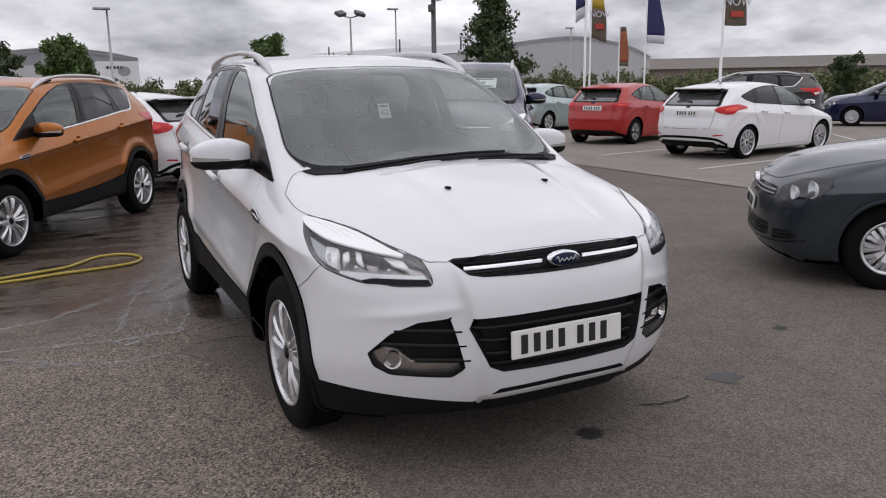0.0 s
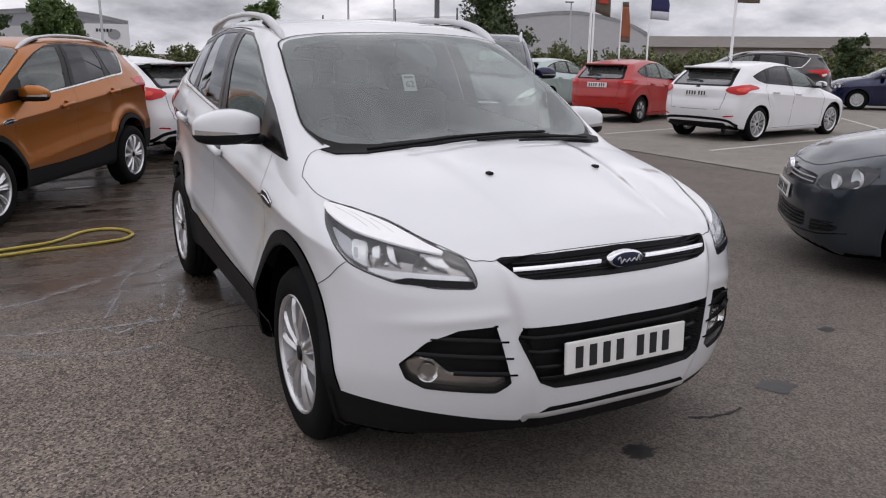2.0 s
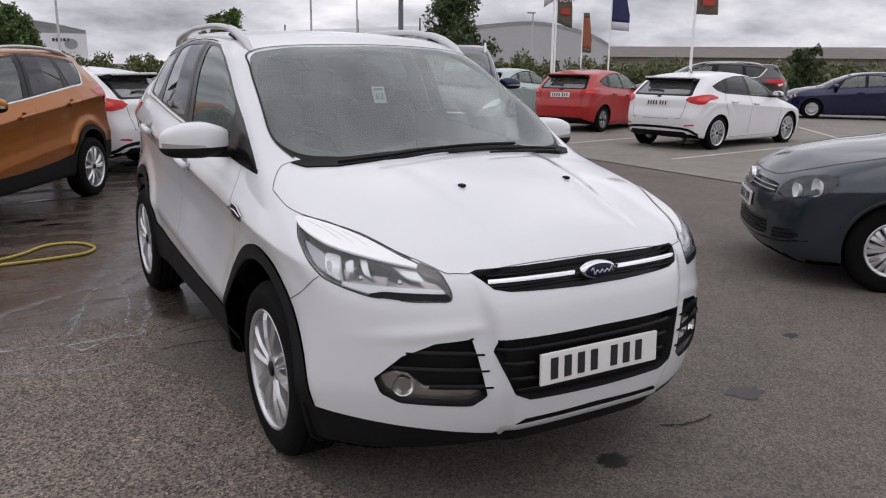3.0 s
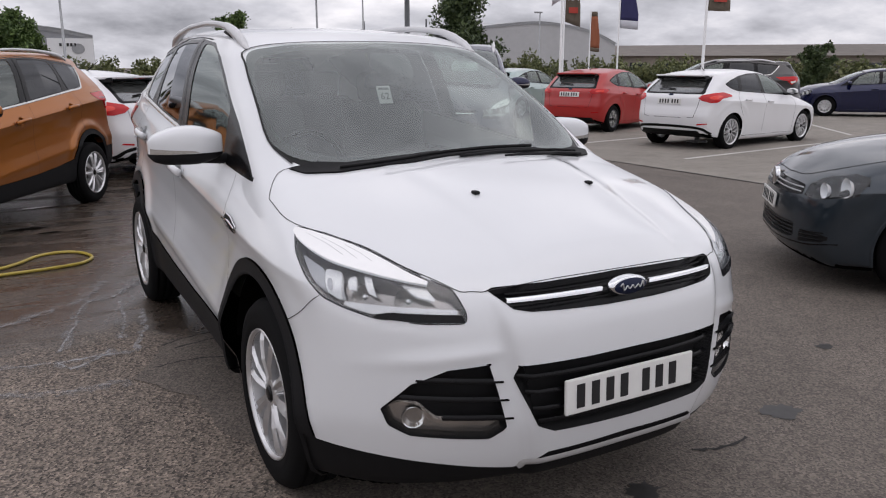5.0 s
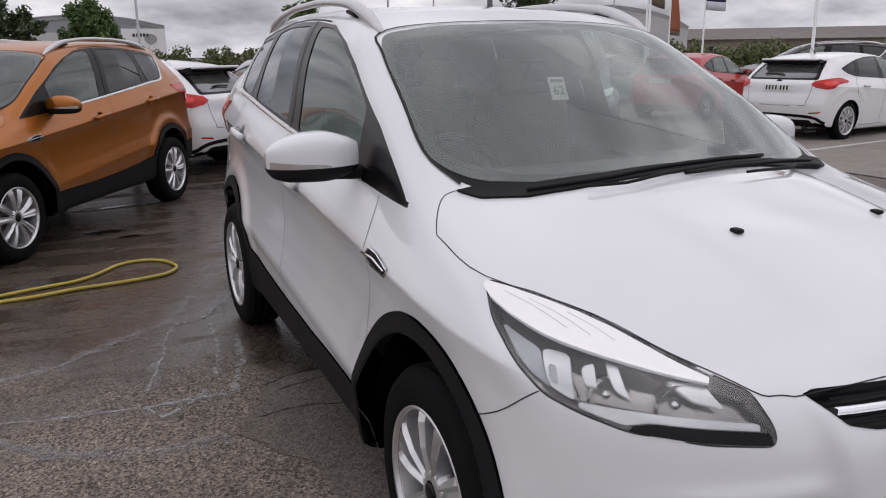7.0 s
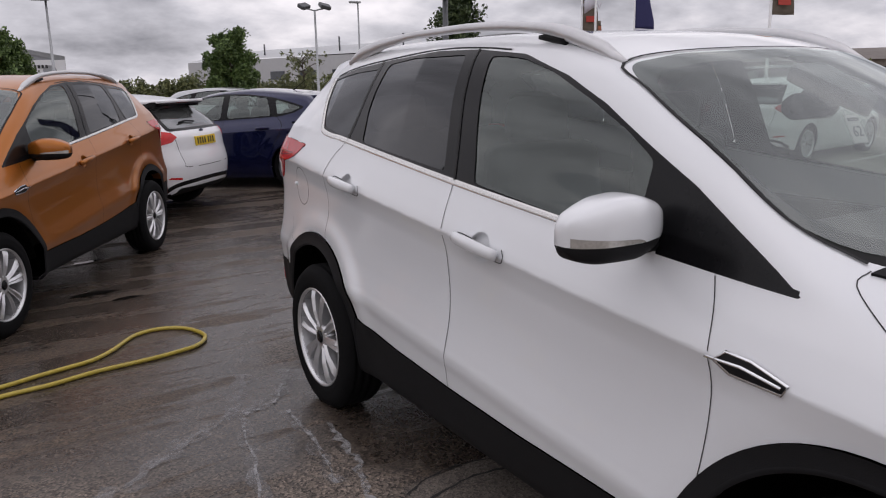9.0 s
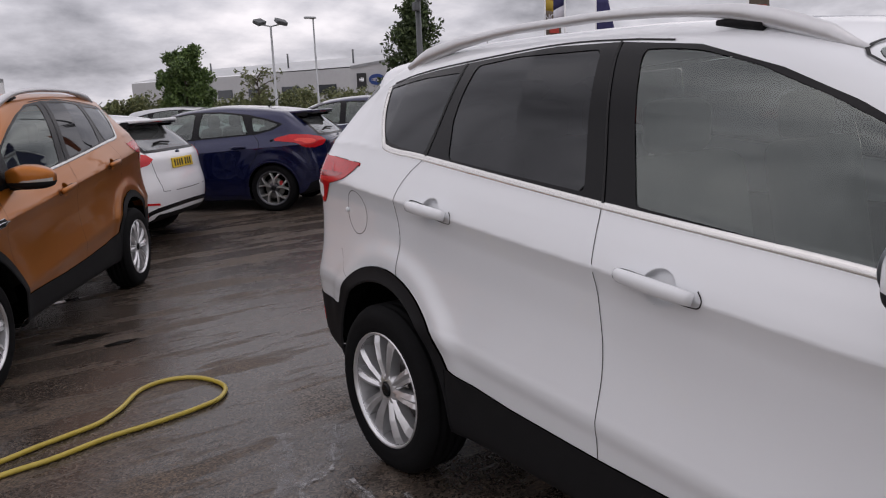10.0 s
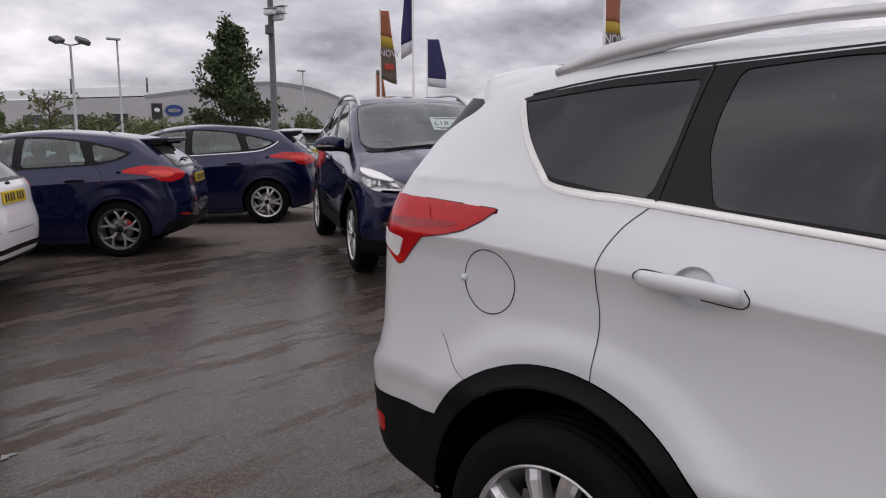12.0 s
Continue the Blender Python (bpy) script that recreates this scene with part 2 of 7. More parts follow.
class Shape:
    """A car body. Local frame: front axle at y = 0, nose towards -y, z up, centre line x = 0."""

    def __init__(self, spec):
        self.s = spec
        self.k = spec.get("round", 0.03)

    def field(self, P):
        s, (x, y, z) = self.s, (P[..., 0], P[..., 1], P[..., 2])
        ax = np.abs(x)
        belt = lin(s["belt"], y)
        rel = z - belt
        f = curve_at(s["plan"], y) - np.where(rel < s["crease"], curve_at(s["inset_low"], rel), curve_at(s["inset"], rel))
        if "house" in s:
            f = f - lin(s["house"], y) * np.clip(rel, 0, 0.5) / 0.25
        for hy in (0.0, s["base"]):
            r = np.hypot(y - hy, z - s["hub"])
            f = f + s["flare"] * np.exp(-((r - 0.40) / 0.10) ** 2) * (z > 0.2)
            f = f + s.get("haunch", 0.0) * np.exp(-((r - 0.55) / 0.055) ** 2) * np.clip((z - 0.45) * 5, 0, 1) * (1.0 if hy else 0.5)
        hz = curve_at(s["top"], y - s["sweep"] * x * x) - lin(s["crown"], y) * x * x
        if "hood" in s:
            w, hgt = s["hood"]
            line = w + 0.10 * np.clip(y + 0.7, 0, 1)
            hz = hz + hgt / (1 + np.exp(np.clip((ax - line) / 0.018, -40, 40))) * np.clip((0.1 - y) * 4, 0, 1) * np.clip((y + 0.95) * 5, 0, 1)
        front = y - curve_at(s["front"], z) - s["nose"] * ax ** 3
        if "chin" in s:
            cx, cz, slope, out = s["chin"]
            front = front + out / (1 + np.exp(np.clip((ax - cx - slope * (z - cz)) / 0.008, -40, 40))) * np.clip((0.90 - z) * 20, 0, 1)
            brow = 0.708 - 0.14 * np.clip(ax - 0.46, 0, 1)
            front = front + 0.008 * np.exp(-((z - brow) / 0.024) ** 2) * np.clip((ax - 0.40) * 12, 0, 1) * np.clip((0.84 - ax) * 5, 0, 1)
        rear = curve_at(s["rear"], z) - s["tail"] * ax ** 4 - y
        bottom = z - lin(s["floor"], y)
        parts = np.stack([f - ax, (hz - z) * 0.9, front, rear, bottom])
        low = parts.min(axis=0)
        return low - self.k * np.log(np.exp(-(parts - low) / self.k).sum(axis=0))

    def shoot(self, O, D, far, near=0.0):
        """The last place inside along rays from O (inside) in direction D, by halving."""
        a, b = np.full(len(O), near), np.full(len(O), far)
        for _ in range(10):
            m = (a + b) / 2
            ins = self.field(O + D * m[:, None]) > 0
            a, b = np.where(ins, m, a), np.where(ins, b, m)
        fa, fb = self.field(O + D * a[:, None]), self.field(O + D * b[:, None])
        for _ in range(4):
            m = np.clip(a + (b - a) * fa / np.where(fa - fb > 1e-9, fa - fb, 1e-9), a, b)
            fm = self.field(O + D * m[:, None])
            ins = fm > 0
            fb, fa = np.where(ins, fb * 0.5, fm), np.where(ins, fm, fa * 0.5)
            a, b = np.where(ins, m, a), np.where(ins, b, m)
        return O + D * m[:, None]

    def normal(self, P):
        e, g = 0.004, np.zeros_like(P)
        for i in range(3):
            d = np.zeros(3)
            d[i] = e
            g[:, i] = self.field(P - d) - self.field(P + d)
        return g / np.maximum(np.linalg.norm(g, axis=1), 1e-9)[:, None]

    def onto(self, uv, view):
        """Points (u, v) of a view laid on the body."""
        U, V, Wd, mid = view
        uv = np.asarray(uv, float)
        base = uv[:, :1] * U + uv[:, 1:2] * V
        O = base + Wd * (mid @ Wd - base @ Wd)[:, None]
        return self.shoot(O, np.repeat(Wd[None], len(O), 0), 2.6)

    def shell(self, nt, dy, nf):
        s = self.s
        ya, yb, zc = s["span"]
        rows = []
        th = np.linspace(0, 2 * np.pi, nt, endpoint=False)
        for ph in np.linspace(0.001, np.pi / 2, nf, endpoint=False):
            rows.append((ya, -np.cos(ph), np.sin(ph)))
        for y in np.arange(ya, yb, dy):
            rows.append((y, 0.0, 1.0))
        for ph in np.linspace(np.pi / 2, 0.001, nf):
            rows.append((yb, np.cos(ph), np.sin(ph)))
        O, D = [], []
        for y, c, q in rows:
            O.append(np.tile((0.0, y, zc), (nt, 1)))
            D.append(np.stack([q * np.sin(th), np.full(nt, c), q * np.cos(th)], 1))
        P = self.shoot(np.concatenate(O), np.concatenate(D), 3.2)
        n = len(rows)
        i, j = np.meshgrid(np.arange(n - 1), np.arange(nt), indexing="ij")
        i, j = i.ravel(), j.ravel()
        F = np.stack([i * nt + j, i * nt + (j + 1) % nt, (i + 1) * nt + (j + 1) % nt, (i + 1) * nt + j], 1)
        return P, F


def view_of(name, sign=1):
    """A view: right, up and outward axes, and an inner place to shoot from."""
    if name == "side":
        return np.array((0., 1, 0)), np.array((0., 0, 1)), np.array((float(sign), 0, 0)), np.array((0., 0, 0))
    if name == "front":
        return np.array((1., 0, 0)), np.array((0., 0, 1)), np.array((0., -1, 0)), np.array((0., -0.25, 0))
    if name == "screen":
        return np.array((1., 0, 0)), np.array((0., 0, 1)), np.array((0., -1, 0)), np.array((0., 1.5, 0))
    if name == "rear":
        return np.array((1., 0, 0)), np.array((0., 0, 1)), np.array((0., 1, 0)), np.array((0., 2.75, 0))
    if name == "top":
        return np.array((1., 0, 0)), np.array((0., 1, 0)), np.array((0., 0, 1)), np.array((0., 0, 0.62))
    if name == "corner":
        q = math.sqrt(0.5)
        return np.array((q * sign, q, 0)), np.array((0., 0, 1)), np.array((q * sign, -q, 0)), np.array((0.15 * sign, -0.1, 0))
    q = math.sqrt(0.5)
    return np.array((-q * sign, q, 0)), np.array((0., 0, 1)), np.array((q * sign, q, 0)), np.array((0.15 * sign, 2.75, 0))


def rounded(poly, n=4, closed=True):
    """A smooth line through the corners, n pieces a side."""
    p = np.array(poly, float)
    m = len(p)
    out = []
    for i in range(m if closed else m - 1):
        a, b = p[i], p[(i + 1) % m]
        z = p[i - 1] if closed or i else 2 * a - b
        c = p[(i + 2) % m] if closed or i < m - 2 else 2 * b - a
        for t in np.arange(n) / n:
            out.append(0.5 * (2 * a + (b - z) * t + (2 * z - 5 * a + 4 * b - c) * t * t + (3 * a - z - 3 * b + c) * t ** 3))
    if not closed:
        out.append(p[-1])
    return np.array(out)


def softened(poly, r=0.03, n=3):
    """A polygon with its corners rounded by about r."""
    p = np.array(poly, float)
    out = []
    for i in range(len(p)):
        a, b, c = p[i - 1], p[i], p[(i + 1) % len(p)]
        la, lc = np.linalg.norm(a - b), np.linalg.norm(c - b)
        s, e = b + (a - b) * min(r / la, 0.45), b + (c - b) * min(r / lc, 0.45)
        for t in np.linspace(0, 1, n + 1):
            out.append((1 - t) ** 2 * s + 2 * t * (1 - t) * b + t * t * e)
    return np.array(out)


def from_edge(uv, poly):
    """Signed distance to a polygon (negative inside) and the nearest place on it."""
    best, near, odd = np.full(len(uv), 1e9), np.zeros_like(uv), np.zeros(len(uv), bool)
    for a, b in zip(poly, np.roll(poly, -1, axis=0)):
        d = b - a
        t = np.clip(((uv - a) @ d) / max(d @ d, 1e-12), 0, 1)
        q = a + t[:, None] * d
        l = np.hypot(*(uv - q).T)
        m = l < best
        best[m], near[m] = l[m], q[m]
        if a[1] != b[1]:
            odd ^= ((a[1] > uv[:, 1]) != (b[1] > uv[:, 1])) & (uv[:, 0] < (b[0] - a[0]) * (uv[:, 1] - a[1]) / (b[1] - a[1]) + a[0])
    return np.where(odd, -best, best), near


def flat(P, view):
    return np.stack([P @ view[0], P @ view[1]], 1)


def mesh_part(name, P, F, mat, parent=None, label="", N=None, smooth=True):
    """One mesh object from places and faces, under a thing or a part."""
    P = np.asarray(P, float)
    me = bpy.data.meshes.new(name)
    if N is not None and len(F):
        facing = 0.0
        for f in F[:40]:
            a, b, c = P[f[0]], P[f[1]], P[f[2]]
            facing += np.cross(b - a, c - a) @ N[f[0]]
        if facing < 0:
            F = [tuple(f)[::-1] for f in F]
    me.from_pydata([tuple(p) for p in P], [], [tuple(dict.fromkeys(int(i) for i in f)) for f in F])
    me.update()
    if smooth:
        me.polygons.foreach_set("use_smooth", [True] * len(me.polygons))
        if N is not None:
            me.normals_split_custom_set_from_vertices([tuple(n) for n in N])
    if mat:
        me.materials.append(mat)
    ob = new(name, me)
    if mat in PANES:
        ob.visible_shadow = False
    if parent is not None:
        ob.parent = parent
    if label:
        tagged(ob, label)
    return ob


def part(name, bm, mat, parent=None, label="", smooth=False):
    me = bpy.data.meshes.new(name)
    bm.to_mesh(me)
    bm.free()
    if smooth:
        me.polygons.foreach_set("use_smooth", [True] * len(me.polygons))
    if mat:
        me.materials.append(mat)
    ob = new(name, me)
    if parent is not None:
        ob.parent = parent
    if label:
        tagged(ob, label)
    return ob


def keep_faces(P, F, N, mask):
    F = F[mask]
    used = np.unique(F)
    back = np.zeros(len(P), int)
    back[used] = np.arange(len(used))
    return P[used], back[F], (N[used] if N is not None else None)


def split_faces(F, sd, first):
    """Divide faces (rows padded with their last corner) along the line where sd is zero; new corners are numbered from first."""
    S = sd[F]
    cross = (S.min(1) < 0) & (S.max(1) > 0)
    made, rows = {}, []
    for f in F[cross]:
        f = list(dict.fromkeys(f.tolist()))
        halves = ([], [])
        for i, a in enumerate(f):
            b = f[(i + 1) % len(f)]
            if sd[a] <= 0:
                halves[0].append(a)
            if sd[a] >= 0:
                halves[1].append(a)
            if sd[a] * sd[b] < 0:
                k = made.setdefault((min(a, b), max(a, b)), first + len(made))
                halves[0].append(k)
                halves[1].append(k)
        rows += [h for h in halves if len(h) > 2]
    wide = max([F.shape[1]] + [len(r) for r in rows])
    keep = F[~cross]
    keep = np.concatenate([keep, np.repeat(keep[:, -1:], wide - F.shape[1], 1)], 1)
    if rows:
        keep = np.concatenate([keep, np.array([r + [r[-1]] * (wide - len(r)) for r in rows])])
    pairs = np.array(list(made), int).reshape(-1, 2)
    return keep, pairs


def between(pairs, sd):
    a, b = sd[pairs[:, 0]], sd[pairs[:, 1]]
    return (a / (a - b))[:, None]


def panel(shape, poly, view, step, lift=0.0, rim=0.012, bulge=0.0):
    """A thin shell that lies on the body inside a polygon; its edge turns in by rim."""
    poly = np.asarray(poly, float)
    lo, hi = poly.min(0) - step, poly.max(0) + step
    nu, nv = [int((h - l) / step) + 2 for l, h in zip(lo, hi)]
    u, v = np.meshgrid(lo[0] + np.arange(nu) * step, lo[1] + np.arange(nv) * step, indexing="ij")
    uv = np.stack([u.ravel(), v.ravel()], 1)
    sd, near = from_edge(uv, poly)
    snap = np.abs(sd) < step * 0.2
    uv[snap] = near[snap]
    sd[snap] = 0
    i, j = np.meshgrid(np.arange(nu - 1), np.arange(nv - 1), indexing="ij")
    i, j = i.ravel(), j.ravel()
    F = np.stack([i * nv + j, (i + 1) * nv + j, (i + 1) * nv + j + 1, i * nv + j + 1], 1)
    F, pairs = split_faces(F, sd, len(uv))
    if len(pairs):
        t = between(pairs, sd)
        _, q = from_edge(uv[pairs[:, 0]] * (1 - t) + uv[pairs[:, 1]] * t, poly)
        uv, sd = np.concatenate([uv, q]), np.concatenate([sd, np.zeros(len(q))])
    mid, _ = from_edge(uv[F].mean(1), poly)
    mask = (sd[F] <= 0).all(1) & (mid < 0)
    if np.cross(view[0], view[1]) @ view[2] < 0:
        F = F[:, ::-1]
    P = np.zeros((len(uv), 3))
    used = np.unique(F[mask])
    P[used] = shape.onto(uv[used], view)
    N = np.zeros_like(P)
    N[used] = shape.normal(P[used])
    P, F, N = keep_faces(P, F, N, mask)
    P = P + N * lift
    if rim:
        edges = {}
        for f in F:
            f = list(dict.fromkeys(f.tolist()))
            for a, b in zip(f, f[1:] + f[:1]):
                edges[(a, b)] = edges.get((a, b), 0) + 1
        rimmed = [(a, b) for a, b in edges if (b, a) not in edges]
        ids = {a: n for n, a in enumerate(sorted({q for e in rimmed for q in e}))}
        P2 = np.array([P[a] - N[a] * rim for a in ids]) if ids else np.zeros((0, 3))
        base = len(P)
        F = [list(f) for f in F] + [[b, a, base + ids[a], base + ids[b]] for a, b in rimmed]
        N = np.concatenate([N, [N[a] for a in ids]]) if ids else N
        P = np.concatenate([P, P2])
    return P, F, N


def strip(shape, line, view, width, lift, closed=False, crest=0.0):
    """A narrow band that follows a line on the body; crest raises its middle."""
    line = np.asarray(line, float)
    C = shape.onto(line, view)
    N = shape.normal(C)
    T = np.roll(C, -1, 0) - np.roll(C, 1, 0)
    if not closed:
        T[0], T[-1] = C[1] - C[0], C[-1] - C[-2]
    T /= np.maximum(np.linalg.norm(T, axis=1), 1e-9)[:, None]
    S = np.cross(N, T)
    n = len(C)
    P = np.concatenate([C + S * width / 2 + N * (lift - crest), C + N * lift + N * crest * 0.3, C - S * width / 2 + N * (lift - crest)])
    F = []
    for i in range(n if closed else n - 1):
        j = (i + 1) % n
        F += [(i + n, j + n, j, i), (i + 2 * n, j + 2 * n, j + n, i + n)]
    Nn = np.concatenate([N + S * (0.5 if crest else 0), N, N - S * (0.5 if crest else 0)])
    return P, F, Nn / np.linalg.norm(Nn, axis=1)[:, None]


def tube_mesh(pts, r, n=8, closed=False, flat_z=1.0):
    C = np.asarray(pts, float)
    T = np.roll(C, -1, 0) - np.roll(C, 1, 0)
    if not closed:
        T[0], T[-1] = C[1] - C[0], C[-1] - C[-2]
    T /= np.maximum(np.linalg.norm(T, axis=1), 1e-9)[:, None]
    up = np.array((0., 0, 1))
    S = np.cross(T, up)
    bad = np.linalg.norm(S, axis=1) < 1e-3
    S[bad] = (1, 0, 0)
    S /= np.linalg.norm(S, axis=1)[:, None]
    B = np.cross(S, T)
    r = np.broadcast_to(np.asarray(r, float), (len(C),))
    P = []
    for a in np.arange(n) * 2 * np.pi / n:
        P.append(C + (S * np.cos(a) + B * np.sin(a) * flat_z) * r[:, None])
    P = np.stack(P, 1).reshape(-1, 3)
    F = []
    m = len(C)
    for i in range(m if closed else m - 1):
        for k in range(n):
            a, b = i * n + k, i * n + (k + 1) % n
            c, d = ((i + 1) % m) * n + (k + 1) % n, ((i + 1) % m) * n + k
            F.append((a, b, c, d))
    if not closed:
        F += [tuple(range(n))[::-1], tuple(range((m - 1) * n, m * n))]
    return P, F


def lathe(profile, n=48, axis="x", arc=(0, 2 * math.pi)):
    """Turn (along, radius) pairs round the x axis."""
    full = abs(arc[1] - arc[0] - 2 * math.pi) < 1e-6
    a = np.linspace(arc[0], arc[1], n, endpoint=not full)
    p = np.array(profile, float)
    P = np.stack([np.repeat(p[:, 0][:, None], n, 1), p[:, 1][:, None] * np.cos(a), p[:, 1][:, None] * np.sin(a)], 2).reshape(-1, 3)
    F = []
    for i in range(len(p) - 1):
        for k in range(n if full else n - 1):
            k2 = (k + 1) % n
            F.append((i * n + k, i * n + k2, (i + 1) * n + k2, (i + 1) * n + k))
    return P, F


def box_mesh(cx, cy, cz, sx, sy, sz, bevel=0.0, seg=2):
    bm = bmesh.new()
    bmesh.ops.create_cube(bm, size=1)
    bmesh.ops.scale(bm, vec=(sx, sy, sz), verts=bm.verts)
    if bevel:
        bmesh.ops.bevel(bm, geom=bm.edges[:], offset=min(bevel, 0.45 * min(sx, sy, sz)), segments=seg, affect="EDGES", profile=0.5)
    bmesh.ops.translate(bm, vec=(cx, cy, cz), verts=bm.verts)
    return bm

# ---- ground ----
def asphalt(name, stone, dark, light, wet=False, coarse=1.0, speck=0.4):
    """Worn tarmac: stone chips, broad stains, and where wet is set a washed-down, shining part."""
    m, n, l, b = material(name)
    tc = n.new("ShaderNodeTexCoord")

    def noise_at(scale, detail=4.0, rough=0.55, stretch=None, turn=0.0):
        src = tc.outputs["Object"]
        if stretch:
            mp = n.new("ShaderNodeMapping")
            mp.inputs["Rotation"].default_value = (0, 0, turn)
            mp.inputs["Scale"].default_value = stretch
            l.new(src, mp.inputs[0])
            src = mp.outputs[0]
        t = n.new("ShaderNodeTexNoise")
        t.inputs["Scale"].default_value, t.inputs["Detail"].default_value, t.inputs["Roughness"].default_value = scale, detail, rough
        l.new(src, t.inputs["Vector"])
        return t.outputs[0]

    def ramp_of(src, a, ca, z, cz):
        r = n.new("ShaderNodeValToRGB")
        r.color_ramp.elements[0].position, r.color_ramp.elements[0].color = a, (*ca, 1)
        r.color_ramp.elements[1].position, r.color_ramp.elements[1].color = z, (*cz, 1)
        l.new(src, r.inputs[0])
        return r.outputs[0]

    def blend(kind, fac, a, c):
        x = n.new("ShaderNodeMix")
        x.data_type, x.blend_type = "RGBA", kind
        if isinstance(fac, float):
            x.inputs[0].default_value = fac
        else:
            l.new(fac, x.inputs[0])
        l.new(a, x.inputs[6])
        l.new(c, x.inputs[7])
        return x.outputs[2]

    chips = n.new("ShaderNodeTexVoronoi")
    chips.inputs["Scale"].default_value = 120 / coarse
    l.new(tc.outputs["Object"], chips.inputs["Vector"])
    grain = ramp_of(chips.outputs["Color"], 0.15, dark, 0.9, light)
    large = n.new("ShaderNodeTexVoronoi")
    large.inputs["Scale"].default_value = 105 / coarse
    l.new(tc.outputs["Object"], large.inputs["Vector"])
    pale = ramp_of(large.outputs["Color"], 0.60, (1, 1, 1), 0.80, (1 + 0.55 * speck, 1 + 0.53 * speck, 1 + 0.48 * speck))
    base = ramp_of(noise_at(1.3, 6, 0.6), 0.3, [c * 0.84 for c in stone], 0.7, [c * 1.14 for c in stone])
    col = blend("MULTIPLY", 1.0, blend("MULTIPLY", 0.85, base, grain), pale)
    blotch = ramp_of(noise_at(6.0, 5, 0.62), 0.28, (0.72, 0.71, 0.70), 0.5, (1, 1, 1))
    col = blend("MULTIPLY", 0.75, col, blotch)
    rough = n.new("ShaderNodeMath")
    rough.operation = "MULTIPLY"
    rough.inputs[0].default_value, rough.inputs[1].default_value = 0.82, 1.0
    wet_fac = None
    if wet:
        sp = n.new("ShaderNodeSeparateXYZ")
        l.new(tc.outputs["Object"], sp.inputs[0])

        def maths(op, a, c):
            x = n.new("ShaderNodeMath")
            x.operation = op
            for i, v in enumerate((a, c)):
                if isinstance(v, (int, float)):
                    x.inputs[i].default_value = v
                else:
                    l.new(v, x.inputs[i])
            return x.outputs[0]

        def pool(cx, cy, rx, ry):
            dx = maths("DIVIDE", maths("SUBTRACT", sp.outputs[0], cx), rx)
            dy = maths("DIVIDE", maths("SUBTRACT", sp.outputs[1], cy), ry)
            d = maths("SQRT", maths("ADD", maths("MULTIPLY", dx, dx), maths("MULTIPLY", dy, dy)), 0)
            return maths("SUBTRACT", 1.0, d)

        area = maths("MAXIMUM", maths("MAXIMUM", pool(-0.6, 7.2, 6.4, 4.9), pool(-3.2, 5.6, 3.6, 3.2)), maths("MAXIMUM", pool(0.1, 2.3, 1.35, 2.2), maths("MULTIPLY", pool(-1.7, 3.2, 1.9, 2.0), 0.45)))
        edge = maths("ADD", area, maths("MULTIPLY", maths("SUBTRACT", noise_at(0.9, 7, 0.65), 0.5), 1.1))
        damp = n.new("ShaderNodeMapRange")
        damp.interpolation_type = "SMOOTHSTEP"
        damp.inputs[1].default_value, damp.inputs[2].default_value = 0.02, 0.30
        l.new(edge, damp.inputs[0])
        streak = noise_at(1.5, 9, 0.68, (0.42, 1.9, 1.0), radians(-27))
        film = n.new("ShaderNodeMapRange")
        film.interpolation_type = "SMOOTHSTEP"
        film.inputs[1].default_value, film.inputs[2].default_value = 0.43, 0.49
        l.new(streak, film.inputs[0])
        wet_fac = damp.outputs[0]
        shine = maths("MULTIPLY", wet_fac, film.outputs[0])
        col = blend("MULTIPLY", wet_fac, col, ramp_of(streak, 0.42, (0.44, 0.37, 0.30), 0.49, (0.34, 0.325, 0.32)))
        l.new(maths("SUBTRACT", 0.82, maths("ADD", maths("MULTIPLY", wet_fac, 0.26), maths("MULTIPLY", shine, 0.30))), rough.inputs[0])
    l.new(rough.outputs[0], b.inputs["Roughness"])
    l.new(col, b.inputs["Base Color"])
    bp = n.new("ShaderNodeBump")
    bp.inputs["Strength"].default_value, bp.inputs["Distance"].default_value = 0.55, 0.004 * coarse
    l.new(chips.outputs["Distance"], bp.inputs["Height"])
    if wet:
        flat_wet = n.new("ShaderNodeMapRange")
        flat_wet.inputs[3].default_value, flat_wet.inputs[4].default_value = 0.55, 0.06
        l.new(shine, flat_wet.inputs[0])
        l.new(flat_wet.outputs[0], bp.inputs["Strength"])
    l.new(bp.outputs[0], b.inputs["Normal"])
    return m


TARMAC = asphalt("washed_tarmac", (0.160, 0.134, 0.115), (0.06, 0.058, 0.055), (1.85, 1.80, 1.72), wet=True, coarse=1.15, speck=0.9)
TARMAC_SMOOTH = asphalt("smooth_tarmac", (0.139, 0.120, 0.105), (0.40, 0.39, 0.38), (1.42, 1.39, 1.35), coarse=1.0)
TARMAC_PALE = asphalt("pale_apron_tarmac", (0.245, 0.225, 0.20), (0.72, 0.71, 0.70), (1.1, 1.08, 1.05), coarse=0.9)
PAINT_LINE = plain("worn_white_line", (0.50, 0.49, 0.46), 0.7, grain=0.35, scale=25)


